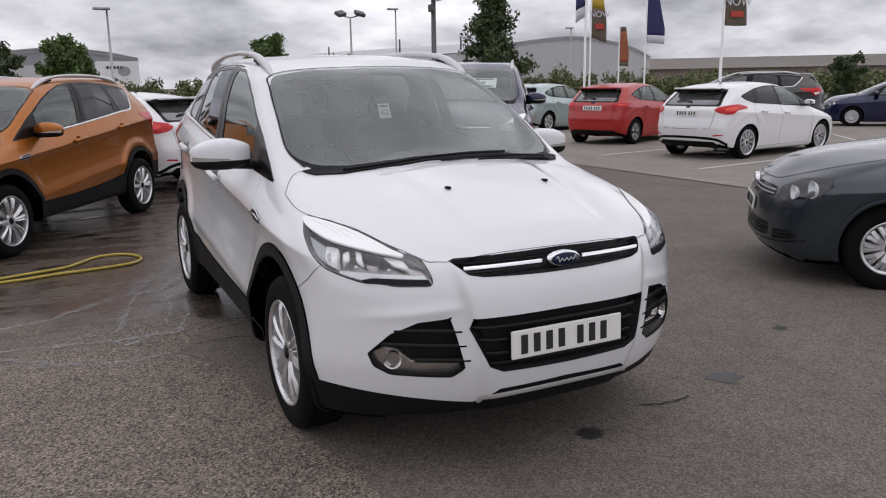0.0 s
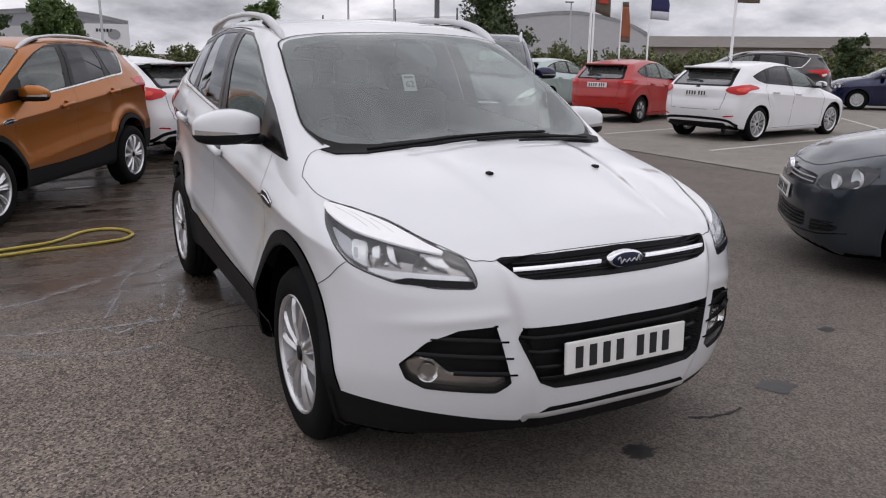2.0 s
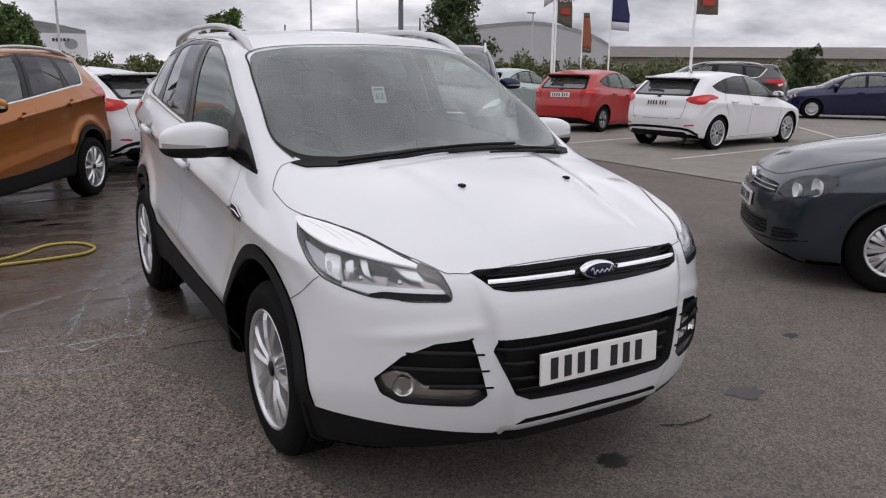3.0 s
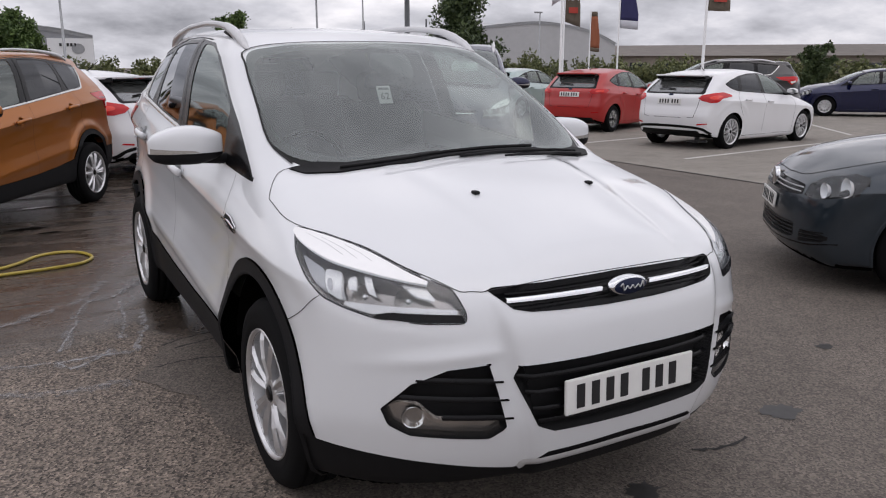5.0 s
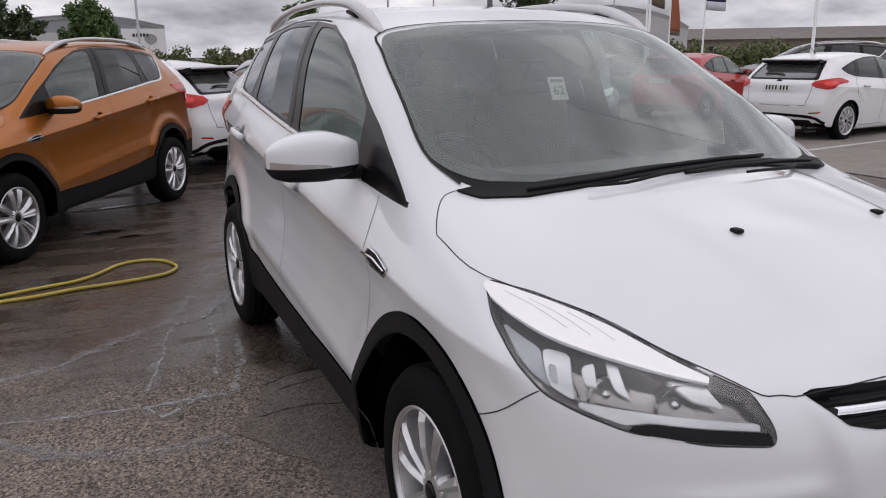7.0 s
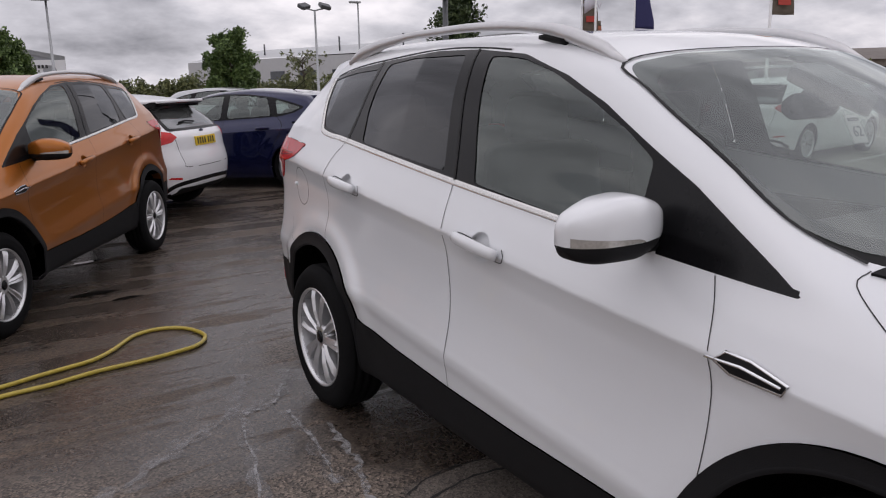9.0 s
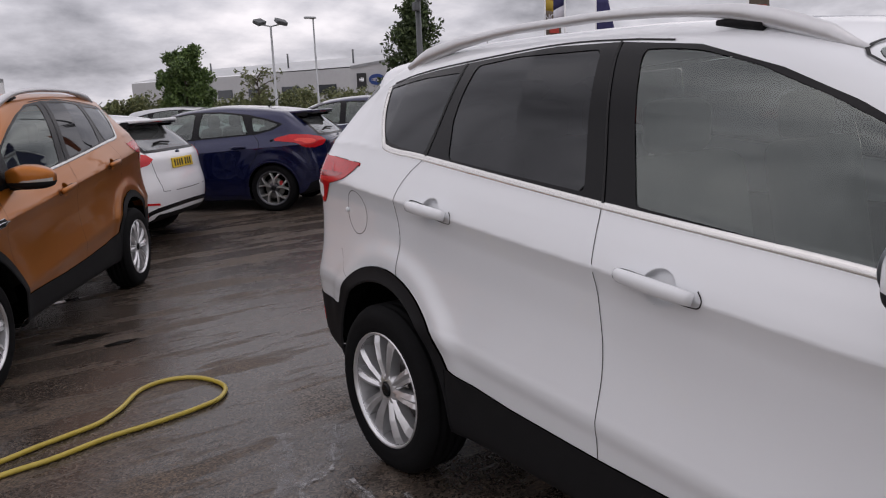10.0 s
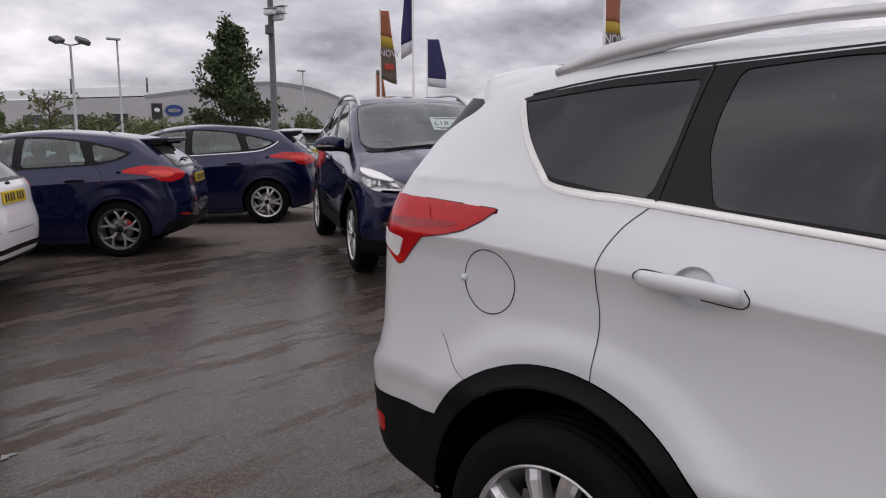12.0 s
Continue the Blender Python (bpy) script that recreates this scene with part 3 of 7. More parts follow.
def thin_film(name, rgb, least, most, scale):
    """A dried film that lets the ground show through in patches."""
    m = bpy.data.materials.new(name)
    m.use_nodes = True
    n, l = m.node_tree.nodes, m.node_tree.links
    b = n["Principled BSDF"]
    b.inputs["Base Color"].default_value, b.inputs["Roughness"].default_value = (*rgb, 1), 0.6
    tc = n.new("ShaderNodeTexCoord")
    nz = n.new("ShaderNodeTexNoise")
    nz.inputs["Scale"].default_value, nz.inputs["Detail"].default_value, nz.inputs["Roughness"].default_value = scale, 7, 0.7
    l.new(tc.outputs["Object"], nz.inputs["Vector"])
    r = n.new("ShaderNodeMapRange")
    r.inputs[1].default_value, r.inputs[2].default_value, r.inputs[3].default_value, r.inputs[4].default_value = 0.36, 0.66, least, most
    l.new(nz.outputs[0], r.inputs[0])
    l.new(r.outputs[0], b.inputs["Alpha"])
    return m


SOAP = thin_film("dried_soap_film", (0.42, 0.415, 0.42), 0.0, 0.78, 18)
SOAP_SOFT = thin_film("thin_soap_haze", (0.32, 0.315, 0.32), 0.0, 0.42, 9)
CRACK = plain("tarmac_crack", (0.025, 0.024, 0.023), 0.9, grain=0.3, scale=40)
OIL = plain("oil_spot", (0.035, 0.033, 0.032), 0.5, grain=0.4, scale=30)


def sheet(name, pts, z, mat, label="", cat="", kind="structure"):
    bm = bmesh.new()
    bm.faces.new([bm.verts.new((x, y, z)) for x, y in pts])
    bmesh.ops.recalc_face_normals(bm, faces=bm.faces)
    for f in bm.faces:
        if f.normal.z < 0:
            f.normal_flip()
    ob = part(name, bm, mat)
    return tagged(ob, label, cat, kind=kind)


ground = sheet("ground", [(-700, -700), (700, -700), (700, 700), (-700, 700)], 0.0, TARMAC, "coarse grey tarmac, partly wet, of a car park", "ground")
# smoother tarmac in front of the white car, its edge wandering a little
edge = [(np.interp(y, (-9, -1, -0.5, 0.4, 0.9, 1.3, 1.75), (-1.6, -0.72, -0.78, -0.89, -0.98, -1.14, -0.95)) + 0.03 * math.sin(y * 9) + 0.02 * math.sin(y * 23), y) for y in np.linspace(-9, 1.75, 90)]
sheet("road_smooth", edge + [(1.0, 1.9), (3.6, 5.5), (7.12, 9.6), (7.12, -9)], 0.004, TARMAC_SMOOTH, "smoother dark tarmac patch beside the coarse surface", "road")
sheet("pavement_apron", [(7.12, -40), (70, -40), (70, 60), (7.12, 60)], 0.008, TARMAC_PALE, "paler brownish tarmac of the display rows", "pavement")
rng = random.Random(4)


def ragged_line(name, pts, width, mat, z, label="", step=0.03, gaps=0.0):
    """A ragged flat band of uneven width along a line on the ground."""
    line = rounded([(x, y) for x, y in pts], max(2, int(0.4 / step / 2)), False)
    V, F = [], []
    for i, p in enumerate(line):
        q = line[min(i + 1, len(line) - 1)] - line[max(i - 1, 0)]
        t = q / max(np.hypot(*q), 1e-6)
        s = np.array((-t[1], t[0]))
        w = width * (0.35 + 0.9 * rng.random())
        o = s * width * (rng.random() - 0.5) * 0.9
        V += [(*(p + o + s * w / 2), z), (*(p + o - s * w / 2), z)]
        if i and rng.random() >= gaps:
            F.append((2 * i - 2, 2 * i - 1, 2 * i + 1, 2 * i))
    return mesh_part(name, V, F, mat, ground, label, smooth=False)


SOAP_LINES = [[(-0.82, 3.23), (-1.06, 2.84), (-1.24, 2.76), (-1.34, 2.3), (-1.46, 1.84)], [(-1.04, 2.71), (-1.07, 2.28), (-1.14, 1.93)],
              [(-1.10, 1.68), (-1.26, 1.69), (-1.49, 1.70), (-1.85, 1.75), (-2.3, 1.86)], [(-1.48, 1.69), (-1.42, 1.57), (-1.31, 1.64), (-1.20, 1.79)]]
for pts in SOAP_LINES:
    ragged_line("soap_mark", pts, 0.020, SOAP, 0.0055)
    ragged_line("soap_haze", pts, 0.06, SOAP_SOFT, 0.005)
ragged_line("soap_mark", [(-0.93, 2.47), (-0.97, 2.2), (-1.00, 1.99), (-1.10, 1.68)], 0.042, SOAP, 0.0055)
for pts in ([(-2.5, 1.8), (-2.09, 1.63), (-1.82, 1.41), (-1.58, 1.30), (-1.41, 1.25), (-1.19, 1.27)], [(-1.06, 3.30), (-1.24, 2.88), (-1.56, 2.61), (-1.80, 2.40), (-2.11, 2.30), (-2.6, 2.2)], [(-0.82, 3.23), (-1.0, 2.95), (-1.24, 2.80)]):
    ragged_line("soap_haze", pts, 0.09, SOAP_SOFT, 0.005)
    ragged_line("soap_haze", pts, 0.035, SOAP_SOFT, 0.006)
for pts in ([(-0.95, 1.70), (-0.80, 1.77), (-0.60, 1.78), (-0.4, 1.70)], [(-1.05, 1.38), (-0.85, 1.40), (-0.60, 1.34), (-0.3, 1.36)], [(-0.9, 1.62), (-0.69, 1.67), (-0.5, 1.66)], [(-0.3, 8.4), (0.8, 8.9), (2.2, 9.3)]):
    ragged_line("tarmac_crack", pts, 0.014, CRACK, 0.0055)
for x, y, r in ((1.29, -0.56, 0.075), (0.27, -0.75, 0.055), (2.22, -0.12, 0.04)):
    a = np.linspace(0, 2 * math.pi, 22, endpoint=False)
    rr = [r * (0.7 + 0.5 * rng.random()) for _ in a]
    ob = sheet("oil_spot", [(x + q * math.cos(t) * 1.3, y + q * math.sin(t)) for q, t in zip(rr, a)], 0.0065, OIL)
    ob.parent = ground
ragged_line("tarmac_crack", [(0.66, -0.62), (0.79, -0.66), (0.95, -0.65)], 0.02, CRACK, 0.0065)
PUDDLE = plain("standing_water", (0.015, 0.014, 0.013), 0.02, coat=1.0, ior=1.45)
for x, y, a, b, turn in ((-1.46, 5.63, 0.17, 0.06, 0.15), (-1.27, 5.35, 0.11, 0.035, 0.1), (-1.32, 6.86, 0.16, 0.04, 0.25)):
    rim = []
    for k in range(26):
        q = 2 * math.pi * k / 26
        r = 0.72 + 0.5 * rng.random()
        dx, dy = a * r * math.cos(q), b * r * math.sin(q)
        rim.append((x + dx * math.cos(turn) - dy * math.sin(turn), y + dx * math.sin(turn) + dy * math.cos(turn)))
    ob = sheet("puddle", rim, 0.0045, PUDDLE, "small puddle that mirrors the sky")
    ob.parent = ground
# joint along the apron, bay lines
ragged_line("apron_joint", [(7.12, -12), (7.13, 0), (7.11, 10), (7.12, 30)], 0.05, CRACK, 0.010)
for pts in ([(8.6, 9.75), (14.2, 10.75)], [(8.4, 6.75), (14.0, 7.55)], [(8.9, 12.9), (14.4, 14.3)], [(9.2, 16.4), (14.8, 17.6)], [(15.3, 8.3), (18.0, 11.5)], [(18.0, 6.0), (21.0, 9.4)]):
    d = np.array(pts[1]) - np.array(pts[0])
    s = np.array((-d[1], d[0])) / np.hypot(*d) * 0.05
    a, c = np.array(pts[0]), np.array(pts[1])
    ob = sheet("bay_line", [tuple(a + s), tuple(c + s), tuple(c - s), tuple(a - s)], 0.012, PAINT_LINE, "worn white parking bay line", "marking")
# ---- buildings, masts, flags, hedges and trees ----
CLADDING = plain("grey_profiled_cladding", (0.30, 0.31, 0.33), 0.5, 0.2, grain=0.10, scale=1.5)
CLADDING_PALE = plain("pale_wall_cladding", (0.46, 0.465, 0.475), 0.55, 0.1, grain=0.06, scale=2)
ROOF_PALE = plain("pale_grey_roof_sheet", (0.46, 0.47, 0.48), 0.55, 0.2, grain=0.10, scale=1.2)
ROOF_BROWN = plain("weathered_brown_roof", (0.16, 0.14, 0.125), 0.8, grain=0.25, scale=0.8)
STONE_WALL = plain("buff_stone_wall", (0.27, 0.235, 0.20), 0.85, grain=0.25, scale=3)
WHITE_PANEL = plain("white_sign_panel", (0.72, 0.73, 0.74), 0.4, grain=0.03, scale=3)
SIGN_BLACK = plain("black_sign", (0.015, 0.015, 0.017), 0.4)
SIGN_BLUE = plain("blue_oval_sign", (0.012, 0.045, 0.20), 0.35)
GALV = plain("galvanised_steel", (0.33, 0.34, 0.35), 0.45, 0.8, grain=0.15, scale=12)
GALV_DARK = plain("dark_painted_steel", (0.10, 0.105, 0.11), 0.5, 0.5, grain=0.15, scale=12)
LAMP_GLASS = plain("floodlight_glass", (0.35, 0.36, 0.37), 0.15, 0.3)
WINDOW_DARK = plain("dark_office_window", (0.03, 0.035, 0.04), 0.08, coat=0.5)


def gable_shed(name, left, right, along, depth, prof, wall, roof, label, seams=26):
    """A portal-frame shed: curved gable between two ground places, run back by depth, with sheet ribs."""
    a, c, d = np.array(left), np.array(right), np.array(along) / np.hypot(*along) * depth
    shed = tagged(new(name, None), label, "building")
    s = np.linspace(0, 1, 25)
    z = curve_at(prof, s)
    G = [np.array((*(a + (c - a) * t), h)) for t, h in zip(s, z)]
    back = np.array((d[0], d[1], 0))
    V = [g for g in G] + [np.array((*(a + (c - a) * t), -0.1)) for t in s]
    F = [(i, i + 1, 26 + i, 25 + i) for i in range(24)]
    mesh_part("gable_wall", V, F, wall, shed, smooth=False)
    V = [g * (1, 1, 1) + (0, 0, 0.12) - back * 0.006 for g in G] + [g + back + (0, 0, 0.12) for g in G]
    mesh_part("roof", V, [(i, 25 + i, 26 + i, i + 1) for i in range(24)], roof, shed, smooth=False)
    V = [G[0], G[0] + back, np.array((*a, -0.1)) + back, np.array((*a, -0.1))]
    mesh_part("side_wall", V, [(0, 1, 2, 3)], wall, shed, smooth=False)
    V = [G[-1], G[-1] + back, np.array((*c, -0.1)) + back, np.array((*c, -0.1))]
    mesh_part("side_wall", V, [(3, 2, 1, 0)], wall, shed, smooth=False)
    out = np.array((c - a)[::-1] * (1, -1))
    out = out / np.hypot(*out)
    if out @ np.array(along) > 0:
        out = -out
    o3 = np.array((*out, 0.0))
    V = []
    for g in G:
        V += [g + o3 * 0.10 + (0, 0, 0.20), g + o3 * 0.10 - (0, 0, 0.14)]
    mesh_part("barge_board", V, [(2 * i, 2 * i + 1, 2 * i + 3, 2 * i + 2) for i in range(24)], GALV, shed, smooth=False)
    for k in range(1, seams):
        t = k / seams
        h = float(curve_at(prof, t))
        p = np.array((*(a + (c - a) * t), 0)) + o3 * 0.02
        u = np.array((*((c - a) / np.hypot(*(c - a))), 0)) * 0.03
        mesh_part("wall_rib", [p - u, p + u, p + u + (0, 0, h - 0.2), p - u + (0, 0, h - 0.2)], [(0, 1, 2, 3)], wall, shed, smooth=False)
    return shed, a, c, o3


def wall_sign(shed, a, c, o3, t, z, w, h, mat, oval=False):
    u = np.array((*((c - a) / np.hypot(*(c - a))), 0))
    p = np.array((*(a + (c - a) * t), z)) + o3 * 0.12
    if oval:
        P = [p + u * w / 2 * math.cos(q) + np.array((0, 0, h / 2 * math.sin(q))) for q in np.linspace(0, 2 * math.pi, 32, endpoint=False)]
    else:
        P = [p + u * (sx * w / 2) + np.array((0, 0, sz * h / 2)) for sx, sz in ((-1, -1), (1, -1), (1, 1), (-1, 1))]
    n = len(P)
    V = P + [q - o3 * 0.10 for q in P]
    F = [tuple(range(n))] + [(i, (i + 1) % n, n + (i + 1) % n, n + i) for i in range(n)]
    return mesh_part("wall_sign", V, F, mat, shed, smooth=False)


shed, sa, sc, so = gable_shed("dealership_building", (43.6, 81.3), (61.5, 68.0), (-0.28, 0.96), 46, [(0, 4.9), (0.15, 5.35), (0.38, 6.1), (0.60, 6.45), (0.80, 5.85), (0.93, 4.9), (1, 4.0)], CLADDING_PALE, ROOF_PALE, "pale grey dealership shed with a curved gable roof")
wall_sign(shed, sa, sc, so, 0.055, 3.35, 1.1, 1.75, SIGN_BLACK)
wall_sign(shed, sa, sc, so, 0.055, 3.50, 0.6, 0.5, CHROME, True)
wall_sign(shed, sa, sc, so, 0.135, 3.45, 1.9, 1.25, SIGN_BLUE, True)
wall_sign(shed, sa, sc, so, 0.135, 3.45, 1.3, 0.4, WHITE_PANEL, True)
for k in range(6):
    q = np.array((43.6, 81.3)) + np.array((-0.28, 0.96)) * (4 + 6.5 * k)
    side_n = np.array((-0.96, -0.28, 0.0))
    u = np.array((-0.28, 0.96, 0.0))
    p = np.array((*q, 2.6)) + side_n * 0.06
    V = [p - u * 1.6 - (0, 0, 0.55), p + u * 1.6 - (0, 0, 0.55), p + u * 1.6 + (0, 0, 0.55), p - u * 1.6 + (0, 0, 0.55)]
    mesh_part("window", V, [(0, 1, 2, 3)], WINDOW_DARK, shed, smooth=False)
for t, h in ((0.1, 0.9), (0.35, 1.1), (0.7, 0.8)):
    q = np.array((43.6, 81.3)) + np.array((-0.28, 0.96)) * 46 * t + np.array((3.0, -2.2))
    P, F = tube_mesh([(*q, 5.3), (*q, 6.2 + h)], 0.12, 6)
    mesh_part("roof_vent", P, F, GALV_DARK, shed)

shed2, ta, tc2, to = gable_shed("showroom_building", (-5.6, 68.6), (6.2, 67.2), (0.05, 1.0), 40, [(0, 3.95), (0.25, 4.35), (0.5, 4.55), (0.75, 4.30), (1, 3.72)], CLADDING, ROOF_PALE, "grey showroom shed with a white corner panel", 20)
wall_sign(shed2, ta, tc2, to, 0.36, 1.75, 8.2, 3.2, CLADDING_PALE).location = (*(to[:2] * -0.05), 0)
wall_sign(shed2, ta, tc2, to, 0.86, 2.55, 3.3, 2.2, WHITE_PANEL)
for k in range(5):
    wall_sign(shed2, ta, tc2, to + 0.0, 0.80 + 0.022 * k, 3.15, 0.17, 0.24, SIGN_BLACK).location = (*(to[:2] * 0.05), 0)
wall_sign(shed2, ta, tc2, to, 0.905, 2.85, 0.95, 0.80, GALV, True).location = (*(to[:2] * 0.05), 0)

# a long low building far behind
far = tagged(new("long_building", None), "long low stone building with a brown sheet roof", "building")
A, B = np.array((69.0, 82.0)), np.array((112.0, 34.0))
dB = np.array((0.75, 0.66)) * 24
V = [(*A, -0.1), (*B, -0.1), (*B, 3.0), (*A, 3.0)]
mesh_part("wall", V, [(0, 1, 2, 3)], STONE_WALL, far, smooth=False)
V = [(*(A - (0.6, 0.55)), 2.95), (*(B - (0.6, 0.55)), 2.95), (*(B + dB / 2), 4.6), (*(A + dB / 2), 4.6), (*(B + dB), 2.95), (*(A + dB), 2.95)]
mesh_part("roof", V, [(0, 1, 2, 3), (3, 2, 4, 5)], ROOF_BROWN, far, smooth=False)
for k in range(14):
    q = A + (B - A) * (k + 0.5) / 14
    u = (B - A) / np.hypot(*(B - A))
    w = np.array((-0.75, -0.66)) * 0.05
    V = [(*(q - u * 1.1 + w), 1.0), (*(q + u * 1.1 + w), 1.0), (*(q + u * 1.1 + w), 2.1), (*(q - u * 1.1 + w), 2.1)]
    mesh_part("window", V, [(0, 1, 2, 3)], WINDOW_DARK, far, smooth=False)


def mast(name, x, y, h, r, mat, label, cat="lamp post"):
    thing = tagged(new(name, None), label, cat, {"flag": "flags on poles", "street_lamp": "lamp posts of the lot"}.get(name, ""))
    P, F = tube_mesh([(x, y, 0), (x, y, 0.6), (x, y, 0.62), (x, y, h)], [r * 1.5, r * 1.5, r, r * 0.62], 12)
    mesh_part("pole", P, F, mat, thing)
    part("base_plate", box_mesh(x, y, 0.02, 0.3, 0.3, 0.04, 0.008), mat, thing)
    return thing


lp = mast("street_lamp", 9.75, 27.1, 4.15, 0.055, GALV, "twin floodlight on a tall steel post")
for sg in (-1, 1):
    ob = part("floodlight", box_mesh(0, 0, 0, 0.42, 0.30, 0.14, 0.03), GALV_DARK, lp)
    ob.matrix_local = pose(9.75 + sg * 0.36, 27.1 - sg * 0.12, 4.28, 28, sg * 10, 15 - sg * 10)
    gl = part("lens", box_mesh(0, -0.01, -0.075, 0.36, 0.24, 0.012, 0.004), LAMP_GLASS, ob)
P, F = tube_mesh([(9.42, 27.2, 4.20), (9.75, 27.1, 4.12), (10.08, 27.0, 4.20)], 0.025, 8)
mesh_part("cross_arm", P, F, GALV, lp)
for x, y, h in ((13.4, 30.9, 4.85), (0.62, 25.0, 4.0), (27.0, 36.0, 4.6)):
    lp = mast("street_lamp", x, y, h, 0.05, GALV, "slim steel lamp post with a flat lantern")
    ob = part("lantern", box_mesh(x - 0.16, y - 0.05, h + 0.02, 0.52, 0.18, 0.08, 0.025), GALV, lp)
    part("lens", box_mesh(x - 0.20, y - 0.05, h - 0.024, 0.32, 0.13, 0.012, 0.004), LAMP_GLASS, ob)
cc = mast("camera_mast", 6.2, 12.6, 5.2, 0.065, GALV_DARK, "dark security camera mast with white cameras", "camera mast")
for k, (dx, dy, dz) in enumerate(((0.14, -0.06, 3.46), (-0.10, -0.10, 3.40), (0.05, -0.14, 3.32))):
    ob = part("security_camera", box_mesh(6.2 + dx, 12.6 + dy, dz, 0.10, 0.24, 0.10, 0.03), WHITE_PANEL, cc)
    ob2 = part("camera_hood", box_mesh(6.2 + dx, 12.6 + dy - 0.03, dz + 0.058, 0.115, 0.26, 0.016, 0.006), GALV, ob)
part("junction_box", box_mesh(6.12, 12.55, 3.12, 0.12, 0.10, 0.16, 0.02), GALV_DARK, cc)

FLAG_BLUE = plain("navy_flag_cloth", (0.030, 0.030, 0.105), 0.8, grain=0.12, scale=20)
FLAG_WHITE = plain("white_flag_cloth", (0.55, 0.55, 0.60), 0.8)
FLAG_BROWN = plain("brown_flag_cloth", (0.12, 0.095, 0.07), 0.8, grain=0.15, scale=20)
FLAG_YELLOW = plain("yellow_flag_cloth", (0.38, 0.26, 0.03), 0.8)
FLAG_RED = plain("red_flag_cloth", (0.42, 0.05, 0.035), 0.8)
FLAG_ORANGE = plain("orange_flag_cloth", (0.30, 0.10, 0.05), 0.8)
POLE_WHITE = plain("white_flagpole", (0.66, 0.66, 0.66), 0.4, grain=0.05, scale=10)


def flag(x, y, top, drop, width, bands, label, face=0.0, words="", slant=0.0, pole_mat=POLE_WHITE):
    """A banner that hangs from a pole in soft folds, with cloth bands from top to bottom."""
    thing = mast("flag", x, y, top + 0.05, 0.035, pole_mat, label, "flag")
    c, s = math.cos(face), math.sin(face)
    z0 = 0.0
    made = []
    for frac, mat, nm in bands:
        n, k = 10, max(2, int(14 * frac))
        V = []
        for i in range(k + 1):
            v = z0 + frac * i / k
            for j in range(n + 1):
                u = j / n
                w = width * (0.62 + 0.38 * min(1, v * 1.5)) if slant else width
                fold = 0.05 * math.sin(7 * u + 4 * v) * u
                px_, py_ = u * w, fold
                V.append((x + 0.04 + px_ * c - py_ * s, y + px_ * s + py_ * c, top - drop * v - slant * u * drop * 0.14 * v))
        F = [(i * (n + 1) + j, i * (n + 1) + j + 1, (i + 1) * (n + 1) + j + 1, (i + 1) * (n + 1) + j) for i in range(k) for j in range(n)]
        ob = mesh_part(nm, V, F, mat, thing)
        md = ob.modifiers.new("cloth", "SOLIDIFY")
        md.thickness = 0.006
        made.append((ob, z0, frac))
        z0 += frac
    if words:
        tx = bpy.data.curves.new("flag_word", "FONT")
        tx.body, tx.size, tx.align_x, tx.align_y, tx.extrude = words, width * 0.52, "CENTER", "CENTER", 0.004
        ob = new("flag_word", tx)
        tx.materials.append(FLAG_WHITE)
        ob.parent = thing
        at = 0.63
        bar = part("flag_bar", box_mesh(0, 0, 0, width * 0.62, 0.012, drop * 0.09, 0.002), FLAG_RED, thing)
        bar.matrix_local = Matrix.Translation((x + 0.04 + width * 0.5 * c + 0.05 * s, y + width * 0.5 * s - 0.05 * c, top - drop * 0.82)) @ Matrix.Rotation(face, 4, "Z")
        ob.matrix_local = Matrix.Translation((x + 0.04 + width * 0.5 * c + 0.06 * s, y + width * 0.5 * s - 0.06 * c, top - drop * at)) @ Matrix.Rotation(face, 4, "Z") @ Matrix.Rotation(math.pi / 2, 4, "X")
    return thing


OFFER = [(0.36, FLAG_ORANGE, "flag_top"), (0.16, FLAG_YELLOW, "flag_band"), (0.48, FLAG_BROWN, "flag_panel")]
NAVY = [(0.82, FLAG_BLUE, "flag_panel"), (0.18, FLAG_WHITE, "flag_hem")]
flag(10.95, 8.85, 3.88, 1.28, 0.50, OFFER, "brown and orange sales flag on a white pole", -0.15, "NOW")
flag(15.0, 18.5, 4.95, 2.0, 0.52, OFFER, "orange, yellow and brown sales flag on a white pole", -0.25, "NOW", 0.6)
flag(11.3, 13.9, 4.75, 1.55, 0.30, NAVY, "tall navy feather flag with a white hem", math.pi - 0.75, slant=0.8)
flag(18.0, 19.2, 4.4, 1.55, 0.62, NAVY, "navy flag with a white hem on a pole", -0.75, slant=0.3)
flag(22.0, 25.5, 3.9, 1.7, 0.40, [(0.12, FLAG_BROWN, "flag_top"), (0.78, FLAG_ORANGE, "flag_panel"), (0.10, FLAG_BROWN, "flag_hem")], "narrow rust-coloured flag far off", -0.75, slant=0.2)


def leaf_material(name, a, c):
    m, n, l, b = material(name)
    g = n.new("ShaderNodeNewGeometry")
    r = n.new("ShaderNodeValToRGB")
    r.color_ramp.elements[0].color, r.color_ramp.elements[1].color = (*a, 1), (*c, 1)
    l.new(g.outputs["Random Per Island"], r.inputs[0])
    l.new(r.outputs[0], b.inputs["Base Color"])
    b.inputs["Roughness"].default_value = 0.6
    b.inputs["Transmission Weight"].default_value = 0.0
    return m


